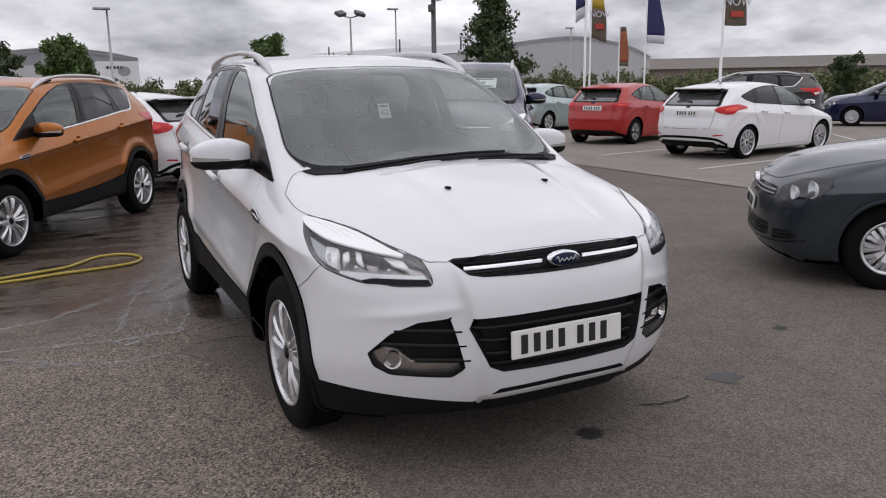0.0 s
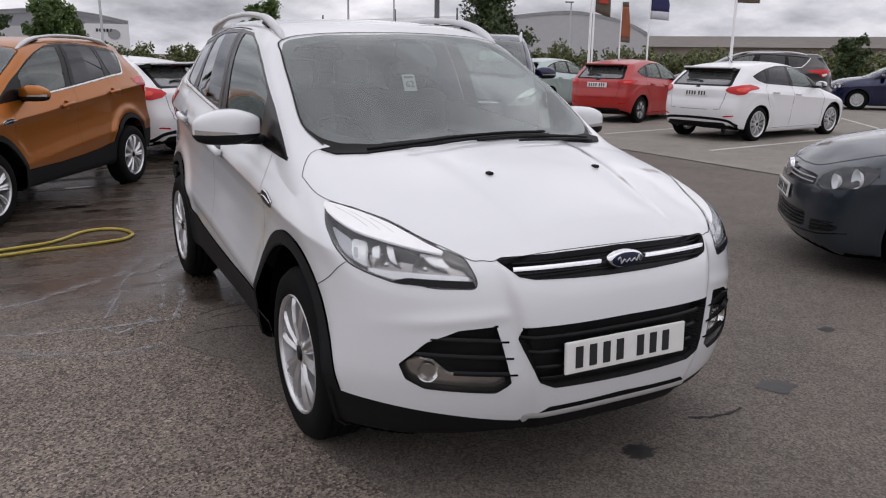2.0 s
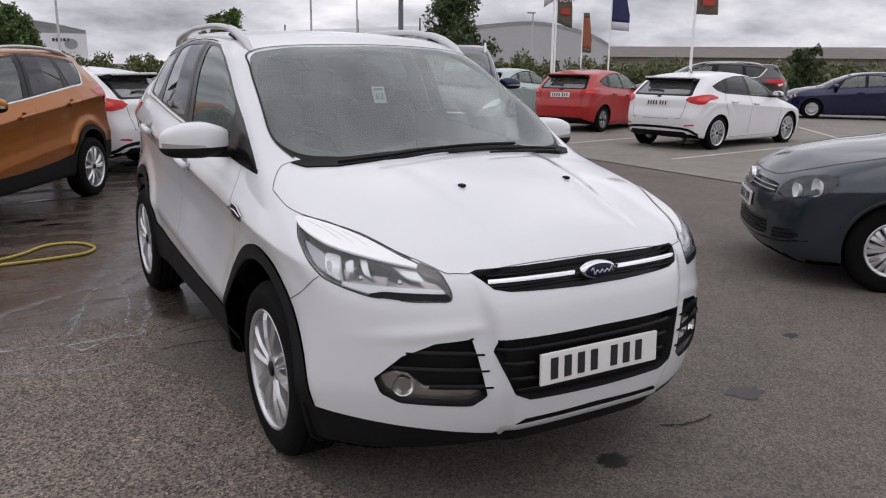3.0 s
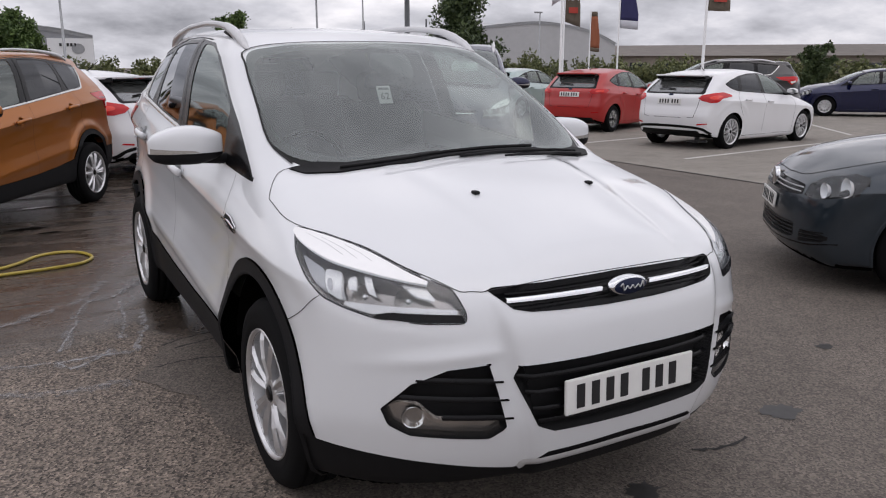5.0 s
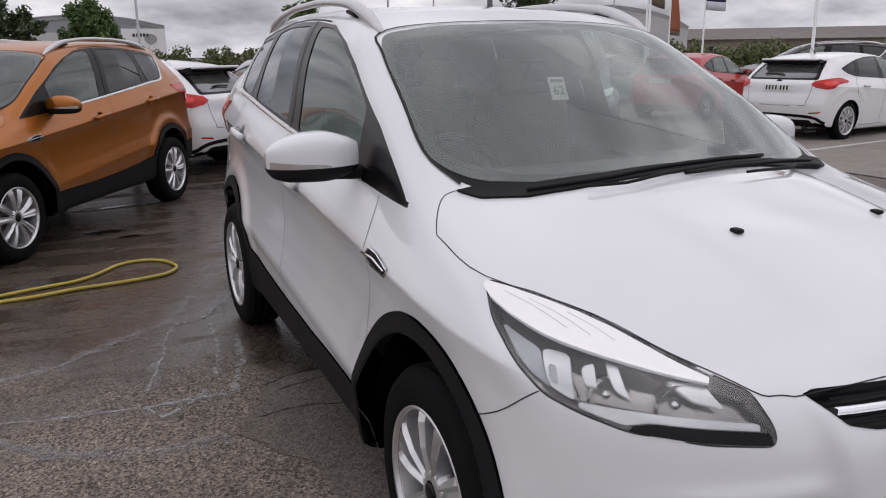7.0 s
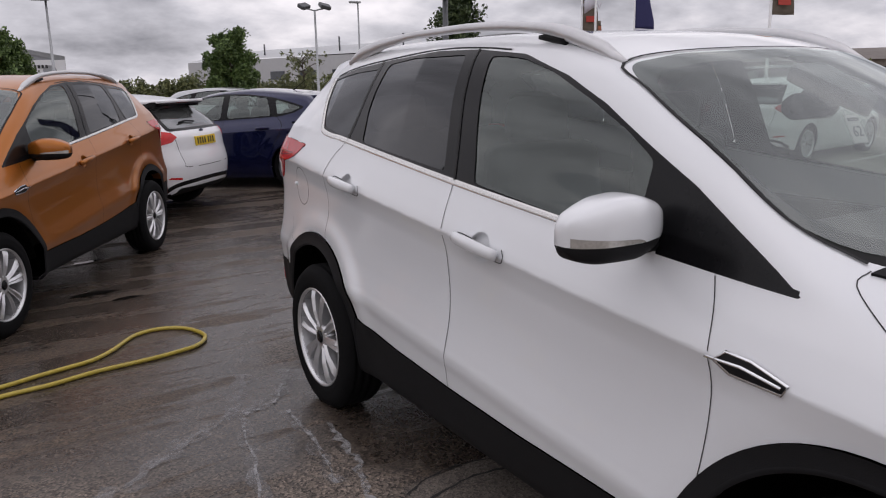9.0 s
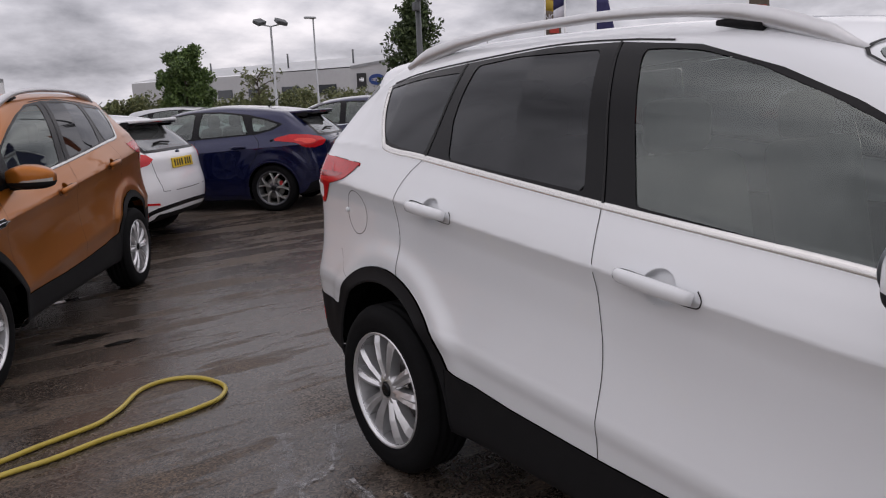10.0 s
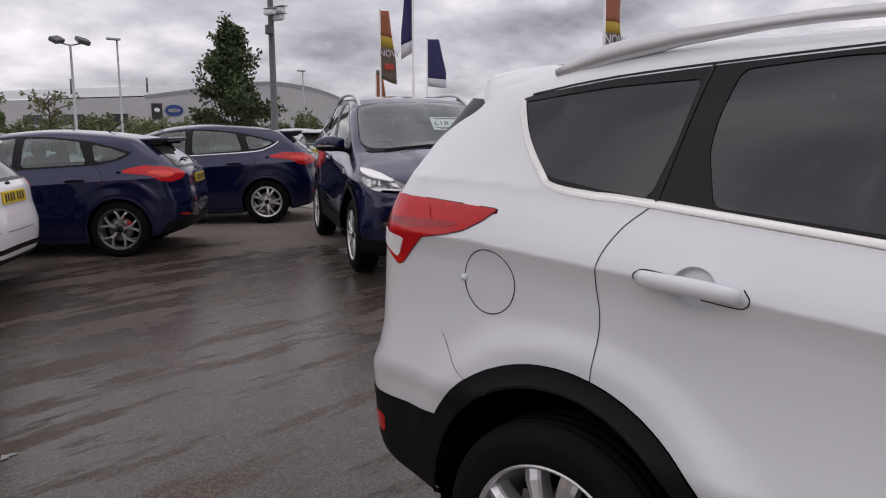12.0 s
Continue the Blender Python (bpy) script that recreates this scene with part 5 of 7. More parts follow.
def mirror_arm(car, sg, at, mats, size=(0.25, 0.13, 0.17), lamp=True):
    """A door mirror: a wedge-shaped painted cap, black lower shell, indicator and foot."""
    x, y, z = at
    sx, sy, sz = size
    tops = [(0, 0.27), (0.12, 0.38), (0.4, 0.50), (0.6, 0.48), (0.85, 0.34), (0.97, 0.20), (1, 0.12)]
    lows = [(0, -0.28), (0.12, -0.40), (0.4, -0.50), (0.75, -0.48), (0.93, -0.40), (1, -0.26)]
    fronts = [(0, 0.30), (0.12, 0.42), (0.4, 0.55), (0.7, 0.50), (0.92, 0.28), (1, 0.06)]
    backs = [(0, 0.24), (0.1, 0.33), (0.5, 0.38), (0.9, 0.36), (1, 0.22)]

    def skin(s, a, grow=0.0):
        """A place on the housing: s runs outwards, a turns round it from the front."""
        hi, lo = curve_at(tops, s) * sz, curve_at(lows, s) * sz
        cy, cz = -np.cos(a), np.sin(a)
        cy, cz = np.sign(cy) * np.abs(cy) ** 0.50, np.sign(cz) * np.abs(cz) ** 0.58
        yy = np.where(cy < 0, cy * (curve_at(fronts, s) * sy + grow), cy * curve_at(backs, s) * sy)
        zz = (hi + lo) / 2 + cz * ((hi - lo) / 2 + grow)
        return np.stack([sg * (s - 0.5) * sx, yy + 0.10 * sy * (1 - s), zz], -1)

    S = np.concatenate([np.linspace(0, 0.1, 5), np.linspace(0.15, 0.85, 15), np.linspace(0.89, 1, 8)])
    A = np.linspace(0, 2 * np.pi, 40, endpoint=False)
    P = skin(S[:, None] + 0 * A, A[None] + 0 * S[:, None]).reshape(-1, 3)
    n = len(A)
    bm = bmesh.new()
    vs = [bm.verts.new(p) for p in P]
    for i in range(len(S) - 1):
        for k in range(n):
            bm.faces.new((vs[i * n + k], vs[i * n + (k + 1) % n], vs[(i + 1) * n + (k + 1) % n], vs[(i + 1) * n + k]))
    bm.faces.new(vs[:n])
    bm.faces.new(vs[-n:])
    bmesh.ops.recalc_face_normals(bm, faces=bm.faces)
    top = bm.copy()
    for b, keep in ((bm, -1), (top, 1)):
        bmesh.ops.bisect_plane(b, geom=b.verts[:] + b.edges[:] + b.faces[:], plane_co=(0, 0, -sz * 0.19), plane_no=(0.0, 0, 1), clear_inner=keep > 0, clear_outer=keep < 0)
    cap = part("mirror_cap", top, mats["paint"], car, smooth=True)
    part("mirror_shell", bm, BLACK, cap, smooth=True)
    cap.matrix_local = Matrix.Translation((x, y, z))
    if lamp:
        s, v = np.linspace(0.36, 0.985, 16), np.linspace(0, 1, 5)
        lo = np.interp(s, (0.36, 1), (-0.175, -0.185)) * sz
        hi = np.interp(s, (0.36, 0.42, 1), (-0.16, -0.12, -0.05)) * sz
        zc, zh = (curve_at(tops, s) + curve_at(lows, s)) * sz / 2, (curve_at(tops, s) - curve_at(lows, s)) * sz / 2
        want = (lo[:, None] + (hi - lo)[:, None] * v - zc[:, None]) / zh[:, None]
        ang = np.arcsin(np.sign(want) * np.abs(np.clip(want, -0.99, 0.99)) ** (1 / 0.58))
        P = skin(s[:, None] + 0 * v, ang, 0.0025).reshape(-1, 3)
        F = [(i * 5 + k, i * 5 + k + 1, i * 5 + k + 6, i * 5 + k + 5) for i in range(15) for k in range(4)]
        mesh_part("mirror_indicator", P, F if sg < 0 else [f[::-1] for f in F], LENS_AMBER_CLEAR, cap, "clear amber indicator lens")
    P, F = tube_mesh([(sg * -sx * 0.25, 0.02, -sz * 0.36), (sg * -sx * 0.52, 0.035, -sz * 0.42), (sg * (-sx * 0.80), 0.05, -sz * 0.40)], [0.040, 0.036, 0.05], 10, flat_z=0.6)
    mesh_part("mirror_arm", P, F, BLACK, cap)
    P, F = lathe([(0.0, 0.001), (0.0, 1.0)], 24)
    mesh_part("mirror_glass", np.stack([P[:, 1] * sx * 0.40, np.full(len(P), sy * 0.42), P[:, 2] * sz * 0.38], 1), F, CHROME, cap)


# Darker copy of the silver alloy: shade behind the spokes is in the colour.
BARREL = plain("shaded_rim_barrel", (0.42, 0.42, 0.425), 0.42, 0.7, grain=0.2, scale=30)
LENS_AMBER_CLEAR = plain("indicator_lens", (0.44, 0.42, 0.39), 0.15, 0.3, coat=0.6, grain=0.3, scale=120)

SUV = dict(
    base=2.69, hub=0.345, arch=0.450, tyre=0.225, rim=0.238, flare=0.018, haunch=0.014, plan_at=0.865, round=0.026,
    plan=[(-1.0, .84), (-0.6, .885), (-0.2, .905), (0.2, .902), (0.55, .892), (0.9, .882), (1.5, .874), (2.0, .868), (2.4, .855), (2.9, .825), (3.2, .79), (3.5, .74), (3.7, .69)],
    crease=-0.164, inset_low=[(-1.1, .035), (-0.88, .012), (-0.74, .004), (-0.66, -.004), (-0.61, -.014), (-0.595, -.0145), (-0.56, -.008), (-0.46, .010), (-0.34, .020), (-0.25, .018), (-0.20, .010), (-0.164, 0.0)],
    inset=[(-0.164, 0.0), (-0.14, .008), (-0.085, .034), (0, .078), (0.05, .090), (0.25, .132), (0.38, .182), (0.46, .236), (0.6, .336)],
    belt=[(-1, 1.0), (0.2, 1.085), (0.9, 1.14), (1.54, 1.203), (2.46, 1.287), (3, 1.325), (3.7, 1.33)],
    top=[(-1.1, .76), (-0.88, .90), (-0.8, .945), (-0.6, 1.02), (-0.4, 1.085), (-0.2, 1.13), (-0.04, 1.162), (0.0, 1.175), (0.5, 1.43), (0.93, 1.63), (1.15, 1.68), (1.6, 1.71), (2.2, 1.715), (2.8, 1.68), (3.2, 1.625), (3.4, 1.58)],
    crown=[(-1, .12), (0, .10), (0.5, .05), (1.0, .055), (3.4, .055)], sweep=0.33, hood=(0.30, 0.017),
    front=[(0.1, -.70), (0.25, -.84), (0.4, -.905), (0.5, -.925), (.62, -.92), (.75, -.905), (.86, -.875), (.95, -.82), (1.1, -.6)], nose=0.58, chin=(0.405, 0.668, 0.22, 0.024),
    rear=[(0.2, 3.50), (0.45, 3.60), (.58, 3.615), (.68, 3.625), (.77, 3.59), (.86, 3.57), (1.05, 3.56), (1.2, 3.53), (1.4, 3.40), (1.55, 3.30), (1.7, 3.25)], tail=0.54, house=[(0.9, 0), (2.0, 0.025), (2.8, 0.09), (3.1, 0.15), (3.3, 0.18)],
    floor=[(-1, .27), (-0.6, .22), (0.3, .25), (0.6, .28), (2.2, .29), (2.6, .28), (3.2, .33), (3.7, .42)], span=(-0.35, 2.95, 0.72),
    cabin=dict(dash=0.42, end=3.3, floor=0.45, belt=1.10, half=0.70, seats=(1.25, 2.25), mirror=(0.0, 0.78, 1.44)))
FIVEDOOR = dict(
    base=2.648, hub=0.325, arch=0.365, tyre=0.215, rim=0.225, flare=0.018, haunch=0.012, plan_at=0.89, round=0.03,
    plan=[(-1.0, .80), (-0.6, .87), (-0.2, .90), (0.4, .905), (1.5, .908), (2.4, .91), (2.9, .89), (3.2, .85), (3.6, .76)],
    crease=-0.17, inset_low=[(-0.9, .09), (-0.72, .06), (-0.55, .034), (-0.3, .014), (-0.17, 0.0)],
    inset=[(-0.17, 0.0), (-0.1, .03), (0, .085), (0.05, .10), (0.25, .19), (0.42, .30), (0.55, .40)],
    belt=[(-1, .84), (0.2, .92), (1.5, 1.0), (2.6, 1.07), (3.5, 1.1)],
    top=[(-1.1, .60), (-.88, .70), (-.6, .82), (-.2, .93), (.10, .985), (.16, 1.0), (.6, 1.22), (1.0, 1.38), (1.3, 1.44), (1.8, 1.475), (2.3, 1.45), (2.6, 1.415), (2.85, 1.375), (3.1, 1.33), (3.4, 1.28)],
    crown=[(-1, .12), (0, .10), (0.6, .05), (1.2, .07), (3.4, .08)], sweep=0.33,
    front=[(0.1, -.70), (0.2, -.82), (0.35, -.88), (0.5, -.90), (.62, -.88), (.72, -.82), (.85, -.70)], nose=0.62,
    rear=[(0.2, 3.36), (0.42, 3.45), (.6, 3.47), (.72, 3.45), (.8, 3.43), (.95, 3.41), (1.02, 3.36), (1.15, 3.21), (1.28, 3.03), (1.36, 2.93), (1.5, 2.85)], tail=0.42,
    floor=[(-1, .24), (-0.6, .16), (0.5, .15), (2.5, .16), (3.1, .22), (3.5, .32)], span=(-0.30, 2.70, 0.62),
    cabin=dict(dash=0.5, end=3.0, floor=0.35, belt=0.96, half=0.68, seats=(1.25, 2.1), mirror=(0.0, 0.9, 1.28)))


def scaled(spec, sy, sz, sx=1.0, **more):
    """A body of other proportions from a known one."""
    d = dict(spec)
    for k in ("plan",):
        d[k] = [(y * sy, w * sx) for y, w in spec[k]]
    for k in ("belt", "top", "floor"):
        d[k] = [(y * sy, z * sz) for y, z in spec[k]]
    d["crown"] = [(y * sy, c) for y, c in spec["crown"]]
    for k in ("front", "rear"):
        d[k] = [(z * sz, y * sy) for z, y in spec[k]]
    for k in ("inset", "inset_low"):
        d[k] = [(r * sz, i * sx) for r, i in spec[k]]
    d["span"] = (spec["span"][0] * sy, spec["span"][1] * sy, spec["span"][2] * sz)
    c = spec["cabin"]
    d["cabin"] = dict(c, dash=c["dash"] * sy, end=c["end"] * sy, belt=c["belt"] * sz, seats=tuple(q * sy for q in c["seats"]), mirror=(0.0, c["mirror"][1] * sy, c["mirror"][2] * sz))
    d.update(more)
    return d


SMALL = scaled(FIVEDOOR, 0.925, 1.0, 0.955, base=2.49, hub=0.315, rim=0.21, plan_at=0.85)
OLDER = scaled(FIVEDOOR, 0.965, 1.0, 0.98, base=2.578, hub=0.315, arch=0.352, rim=0.195, tyre=0.205, plan_at=0.87,
              front=[(0.1, -.68), (0.2, -.82), (0.35, -.875), (0.5, -.872), (.62, -.862), (.70, -.842), (.78, -.785), (.9, -.65)], nose=0.42,
              top=[(-1.1, .68), (-.86, .775), (-.7, .86), (-.5, .935), (-.2, 1.0), (.12, 1.045), (.18, 1.06), (.6, 1.25), (1.0, 1.40), (1.3, 1.46), (1.8, 1.49), (2.3, 1.475), (2.8, 1.43), (3.1, 1.39)])
def both_sides(half):
    """A closed outline from its points at x <= 0, listed from the bottom centre up to the top centre."""
    h = [tuple(p) for p in half]
    return h + [(-x, z) for x, z in reversed(h) if abs(x) > 1e-6]


def suv_feats():
    f = []
    rnd = rounded
    waist = [(2.465, 1.290), (1.567, 1.197), (0.905, 1.135), (0.448, 1.099), (0.233, 1.086)]
    dlo = [(2.970, 1.557), (2.902, 1.451), (2.810, 1.355), (2.763, 1.324), (2.636, 1.306)] + waist + [
        (0.308, 1.134), (0.417, 1.200), (0.554, 1.285), (0.721, 1.369), (0.916, 1.470), (1.115, 1.548), (1.372, 1.618), (1.654, 1.644), (1.912, 1.649), (2.324, 1.627), (2.665, 1.602), (2.938, 1.568)]
    f.append(feat("region", "window_surround", "side", dlo, "gloss"))
    f.append(feat("cut", "front_door_window", "side", softened([(1.455, 1.205), (1.553, 1.618), (1.45, 1.613), (1.361, 1.603), (1.189, 1.560), (0.980, 1.480), (0.811, 1.403), (0.695, 1.333), (0.705, 1.245), (0.702, 1.127), (0.916, 1.145)], 0.02), "glass_side"))
    f.append(feat("cut", "rear_door_window", "side", softened([(2.318, 1.292), (2.352, 1.42), (2.345, 1.50), (2.313, 1.610), (2.09, 1.628), (1.712, 1.628), (1.645, 1.228)], 0.02), "glass_dark"))
    f.append(feat("cut", "quarter_window", "side", softened([(2.975, 1.548), (2.915, 1.455), (2.838, 1.378), (2.775, 1.342), (2.62, 1.318), (2.478, 1.303), (2.44, 1.43), (2.408, 1.592), (2.66, 1.581)], 0.012), "glass_dark"))
    f.append(feat("region", "front_door", "side", softened([(1.512, 0.480), (0.458, 0.462), (0.420, 0.580), (0.398, 0.740), (0.390, 0.920), (0.419, 1.018), (0.449, 1.099), (0.911, 1.131), (1.565, 1.196), (1.546, 1.073), (1.519, 0.936), (1.511, 0.776)], 0.01), "paint"))
    f.append(feat("region", "rear_door", "side", softened([(1.514, 0.480), (1.513, 0.776), (1.521, 0.936), (1.548, 1.073), (1.567, 1.196), (2.465, 1.290), (2.525, 1.232), (2.568, 1.160), (2.578, 1.09), (2.568, 0.99), (2.580, 0.817), (2.424, 0.769), (2.264, 0.560)], 0.01), "paint"))
    f.append(feat("strip", "waist_trim", "side", rnd([(2.970, 1.550), (2.902, 1.447), (2.810, 1.351), (2.765, 1.319), (2.637, 1.302)] + waist[:3] + [(0.709, 1.112)], 5, False), "bright", width=0.023, lift=0.006, crest=0.006, label="bright trim under the windows"))
    for line in ([(2.465, 1.285), (2.525, 1.232), (2.568, 1.160), (2.578, 1.09), (2.568, 0.99), (2.582, 0.837)], [(1.568, 1.193), (1.540, 1.050), (1.523, 0.907), (1.508, 0.762), (1.512, 0.604), (1.518, 0.465)],
                 [(0.449, 1.095), (0.414, 1.010), (0.396, 0.900), (0.399, 0.740), (0.416, 0.589), (0.438, 0.470)], [(-0.315, 0.72), (-0.41, 0.77), (-0.505, 0.845)]):
        f.append(feat("strip", "panel_gap", "side", rnd(line, 5, False), "seam", width=0.0028, lift=0.0012))
    for line in ([(2.989, 0.757), (3.046, 0.797), (3.108, 0.871)],):
        f.append(feat("strip", "panel_gap", "side", rnd(line, 5, False), "seam", width=0.0018, lift=0.0012))
    for line in ([(1.566, 1.20), (1.60, 1.40), (1.652, 1.645)], [(2.458, 1.288), (2.43, 1.43), (2.388, 1.625)]):
        f.append(feat("strip", "door_frame_gap", "side", rnd(line, 6, False), "seam", width=0.008, lift=0.003))
    f.append(feat("strip", "window_seal", "side", rnd([(2.938, 1.570), (2.665, 1.607), (2.324, 1.632), (1.912, 1.654), (1.654, 1.649), (1.464, 1.635)], 4, False), "seam", width=0.008, lift=0.003, crest=0.002))
    for hy, r in ((0.0, 0.503), (2.695, 0.508)):
        ring = [p for p in arc(hy, 0.345, r, -30, 210, 44)]
        f.append(feat("region", "arch_cladding", "side", ring, "black", lift=0.008))
        f.append(feat("strip", "arch_lip", "side", arc(hy, 0.345, 0.452, -22, 202, 60), "black", width=0.018, lift=0.010, crest=0.006))
    f.append(feat("region", "sill_cladding", "side", [(0.42, 0.12), (2.28, 0.12), (2.25, 0.56), (2.20, 0.548), (1.9, 0.512), (1.511, 0.483), (1.1, 0.465), (0.43, 0.462)], "black", lift=0.006))
    f.append(feat("region", "bumper_cladding", "side", [(3.08, 0.10), (3.80, 0.10), (3.80, 0.606), (3.385, 0.612), (3.10, 0.617)], "black", lift=0.004))
    f.append(feat("region", "tail_cladding", "rear", [(-0.66, 0.1), (0.66, 0.1), (0.66, 0.606), (-0.66, 0.606)], "black", lift=0.004))
    f.append(feat("region", "chin_cladding", "front", both_sides([(0, 0.1), (-0.95, 0.1), (-0.90, 0.392), (-0.756, 0.373), (-0.577, 0.350), (-0.372, 0.318), (-0.292, 0.378), (0, 0.386)]), "black", lift=-0.006))
    f.append(feat("strip", "chin_trim", "front", rnd([(-0.36, 0.318), (-0.31, 0.345), (0, 0.352), (0.31, 0.345), (0.36, 0.318)], 6, False), "alu", width=0.026, lift=0.006, crest=0.005, label="thin silver trim along the chin"))
    # windscreen and rear window
    outer = softened(both_sides([(0, 1.160), (-0.30, 1.150), (-0.55, 1.130), (-0.67, 1.145), (-0.716, 1.20), (-0.718, 1.26), (-0.684, 1.40), (-0.650, 1.51), (-0.605, 1.575), (-0.41, 1.604), (0, 1.616)]), 0.05, 4)
    inner = softened(both_sides([(0, 1.186), (-0.30, 1.181), (-0.52, 1.170), (-0.645, 1.200), (-0.688, 1.255), (-0.668, 1.379), (-0.630, 1.50), (-0.575, 1.549), (-0.40, 1.577), (0, 1.592)]), 0.06, 4)
    f.append(feat("region", "screen_surround", "screen", outer, "frit", lift=0.0))
    f.append(feat("cut", "windscreen", "screen", inner, None))
    pane = softened(both_sides([(0, 1.176), (-0.30, 1.168), (-0.55, 1.150), (-0.665, 1.165), (-0.714, 1.21), (-0.717, 1.26), (-0.684, 1.40), (-0.650, 1.51), (-0.605, 1.575), (-0.41, 1.604), (0, 1.616)]), 0.05, 4)
    f.append(feat("panel", "windscreen", "screen", pane, "glass", lift=0.003, rim=0.0, step=0.02, label="wide raked windscreen with a black band round it"))
    f.append(feat("strip", "screen_seal", "screen", rnd([(-0.68, 1.15), (-0.716, 1.225), (-0.684, 1.379), (-0.649, 1.504), (-0.609, 1.575), (-0.41, 1.608), (0, 1.619), (0.41, 1.608), (0.609, 1.575), (0.649, 1.504), (0.684, 1.379), (0.716, 1.225), (0.68, 1.15)], 4, False), "seam", width=0.009, lift=0.004))
    f.append(feat("region", "rear_window_surround", "rear", softened([(-0.665, 1.20), (0.665, 1.20), (0.530, 1.57), (-0.530, 1.57)], 0.05), "gloss"))
    f.append(feat("cut", "rear_window", "rear", softened([(-0.61, 1.24), (0.61, 1.24), (0.49, 1.53), (-0.49, 1.53)], 0.05), "glass_dark"))
    # bonnet and its gap
    rim = [(-0.69, 0.17), (-0.747, 0.165), (-0.808, 0.069), (-0.819, 0.008), (-0.811, -0.207), (-0.685, -0.453), (-0.618, -0.62), (-0.533, -0.748), (-0.486, -0.778), (-0.427, -0.803), (-0.24, -0.838), (0, -0.848)]
    f.append(feat("region", "bonnet", "top", both_sides([(0, -0.02), (-0.3, 0.0), (-0.55, 0.06)] + rim), "paint"))
    f.append(feat("strip", "bonnet_gap", "top", rnd(rim + [(-x, y) for x, y in reversed(rim[:-1])], 4, False), "seam", width=0.0027, lift=0.0012))
    f.append(feat("panel", "scuttle", "top", both_sides([(0, -0.035), (-0.3, -0.02), (-0.55, 0.035), (-0.66, 0.10), (-0.70, 0.165), (-0.60, 0.145), (-0.50, 0.085), (-0.3, 0.035), (0, 0.01)]), "black", lift=0.007))
    # grilles
    up = both_sides([(0, 0.812), (-0.09, 0.812), (-0.35, 0.819), (-0.40, 0.829), (-0.45, 0.876), (-0.43, 0.882), (-0.216, 0.890), (0, 0.894)])
    f.append(feat("cut", "upper_grille", "front", up, None))
    f.append(feat("panel", "upper_grille", "front", up, "gloss", lift=-0.035, rim=-0.037, label="black slotted grille with chrome bars"))
    for z in (0.832, 0.847, 0.873):
        f.append(feat("strip", "grille_bar", "front", rnd([(-0.40, z), (-0.2, z + 0.004), (0, z + 0.006), (0.2, z + 0.004), (0.40, z)], 4, False), "black", width=0.006, lift=-0.012, crest=0.004))
    for sg in (-1, 1):
        f.append(feat("strip", "chrome_bar", "front", rnd([(sg * 0.095, 0.858), (sg * 0.25, 0.857), (sg * 0.41, 0.853)], 5, False), "chrome", width=0.016, lift=0.003, crest=0.008))
    low = both_sides([(0, 0.45), (-0.29, 0.455), (-0.345, 0.48), (-0.41, 0.63), (-0.398, 0.669), (0, 0.672)])
    f.append(feat("cut", "lower_grille", "front", low, None))
    f.append(feat("panel", "lower_grille", "front", low, "black", lift=-0.055, rim=-0.057, label="black lower grille behind the plate"))
    for z, w in ((0.625, 0.405), (0.575, 0.385), (0.522, 0.36), (0.478, 0.335)):
        f.append(feat("strip", "grille_slat", "front", rnd([(-w, z), (-w / 2, z), (0, z), (w / 2, z), (w, z)], 4, False), "gloss", width=0.014, lift=-0.016, crest=0.010))
    for sg in (-1, 1):
        fog = [(sg * x, z) for x, z in [(0.743, 0.532), (0.672, 0.612), (0.582, 0.658), (0.475, 0.672), (0.455, 0.60), (0.425, 0.475), (0.471, 0.441), (0.676, 0.452), (0.727, 0.482)]]
        f.append(feat("cut", "fog_recess", "front", fog, None))
        f.append(feat("panel", "fog_recess", "front", fog, "black", lift=-0.05, rim=-0.052, label="black fog lamp recess"))
        for z, x0, x1 in ((0.622, 0.436, 0.66), (0.566, 0.421, 0.70), (0.508, 0.407, 0.60)):
            f.append(feat("strip", "fog_slat", "front", rnd([(sg * x0, z - 0.004), (sg * (x0 + x1) / 2, z), (sg * x1, z + 0.002)], 5, False), "gloss", width=0.017, lift=0.003, crest=0.012))
        lamp = [(sg * x, z) for x, z in [(0.738, 0.530), (0.70, 0.548), (0.662, 0.540), (0.62, 0.497), (0.45, 0.484), (0.432, 0.470), (0.473, 0.446), (0.676, 0.457), (0.722, 0.487)]]
        f.append(feat("panel", "fog_lamp", "front", lamp, "housing", lift=-0.030, rim=0.02))
        f.append(feat("panel", "fog_lens", "front", lamp, "lens", lift=-0.006, rim=0.0, label="clear fog and daytime lamp"))
    # headlamps
    head = [(0.4257, 1.0), (0.307, 0.990), (0.162, 0.964), (-0.003, 0.922), (-0.122, 0.887), (-0.153, 0.876), (-0.197, 0.823), (-0.202, 0.791), (-0.084, 0.790), (0.065, 0.800), (0.158, 0.821), (0.233, 0.843), (0.303, 0.889), (0.377, 0.941)]
    f.append(feat("cut", "headlight", "corner", head, None))
    f.append(feat("panel", "headlight", "corner", head, "housing", lift=-0.055, rim=-0.053, label="clear swept-back headlamp"))
    blade = [(0.424, 0.998), (0.276, 0.981), (0.122, 0.951), (-0.02, 0.911), (-0.105, 0.886), (-0.02, 0.894), (0.086, 0.908), (0.214, 0.926), (0.293, 0.942), (0.395, 0.972)]
    f.append(feat("panel", "headlight_blade", "corner", rounded(blade, 2), "white", lift=0.003, rim=0.010, label="white blade across the top of the lamp"))
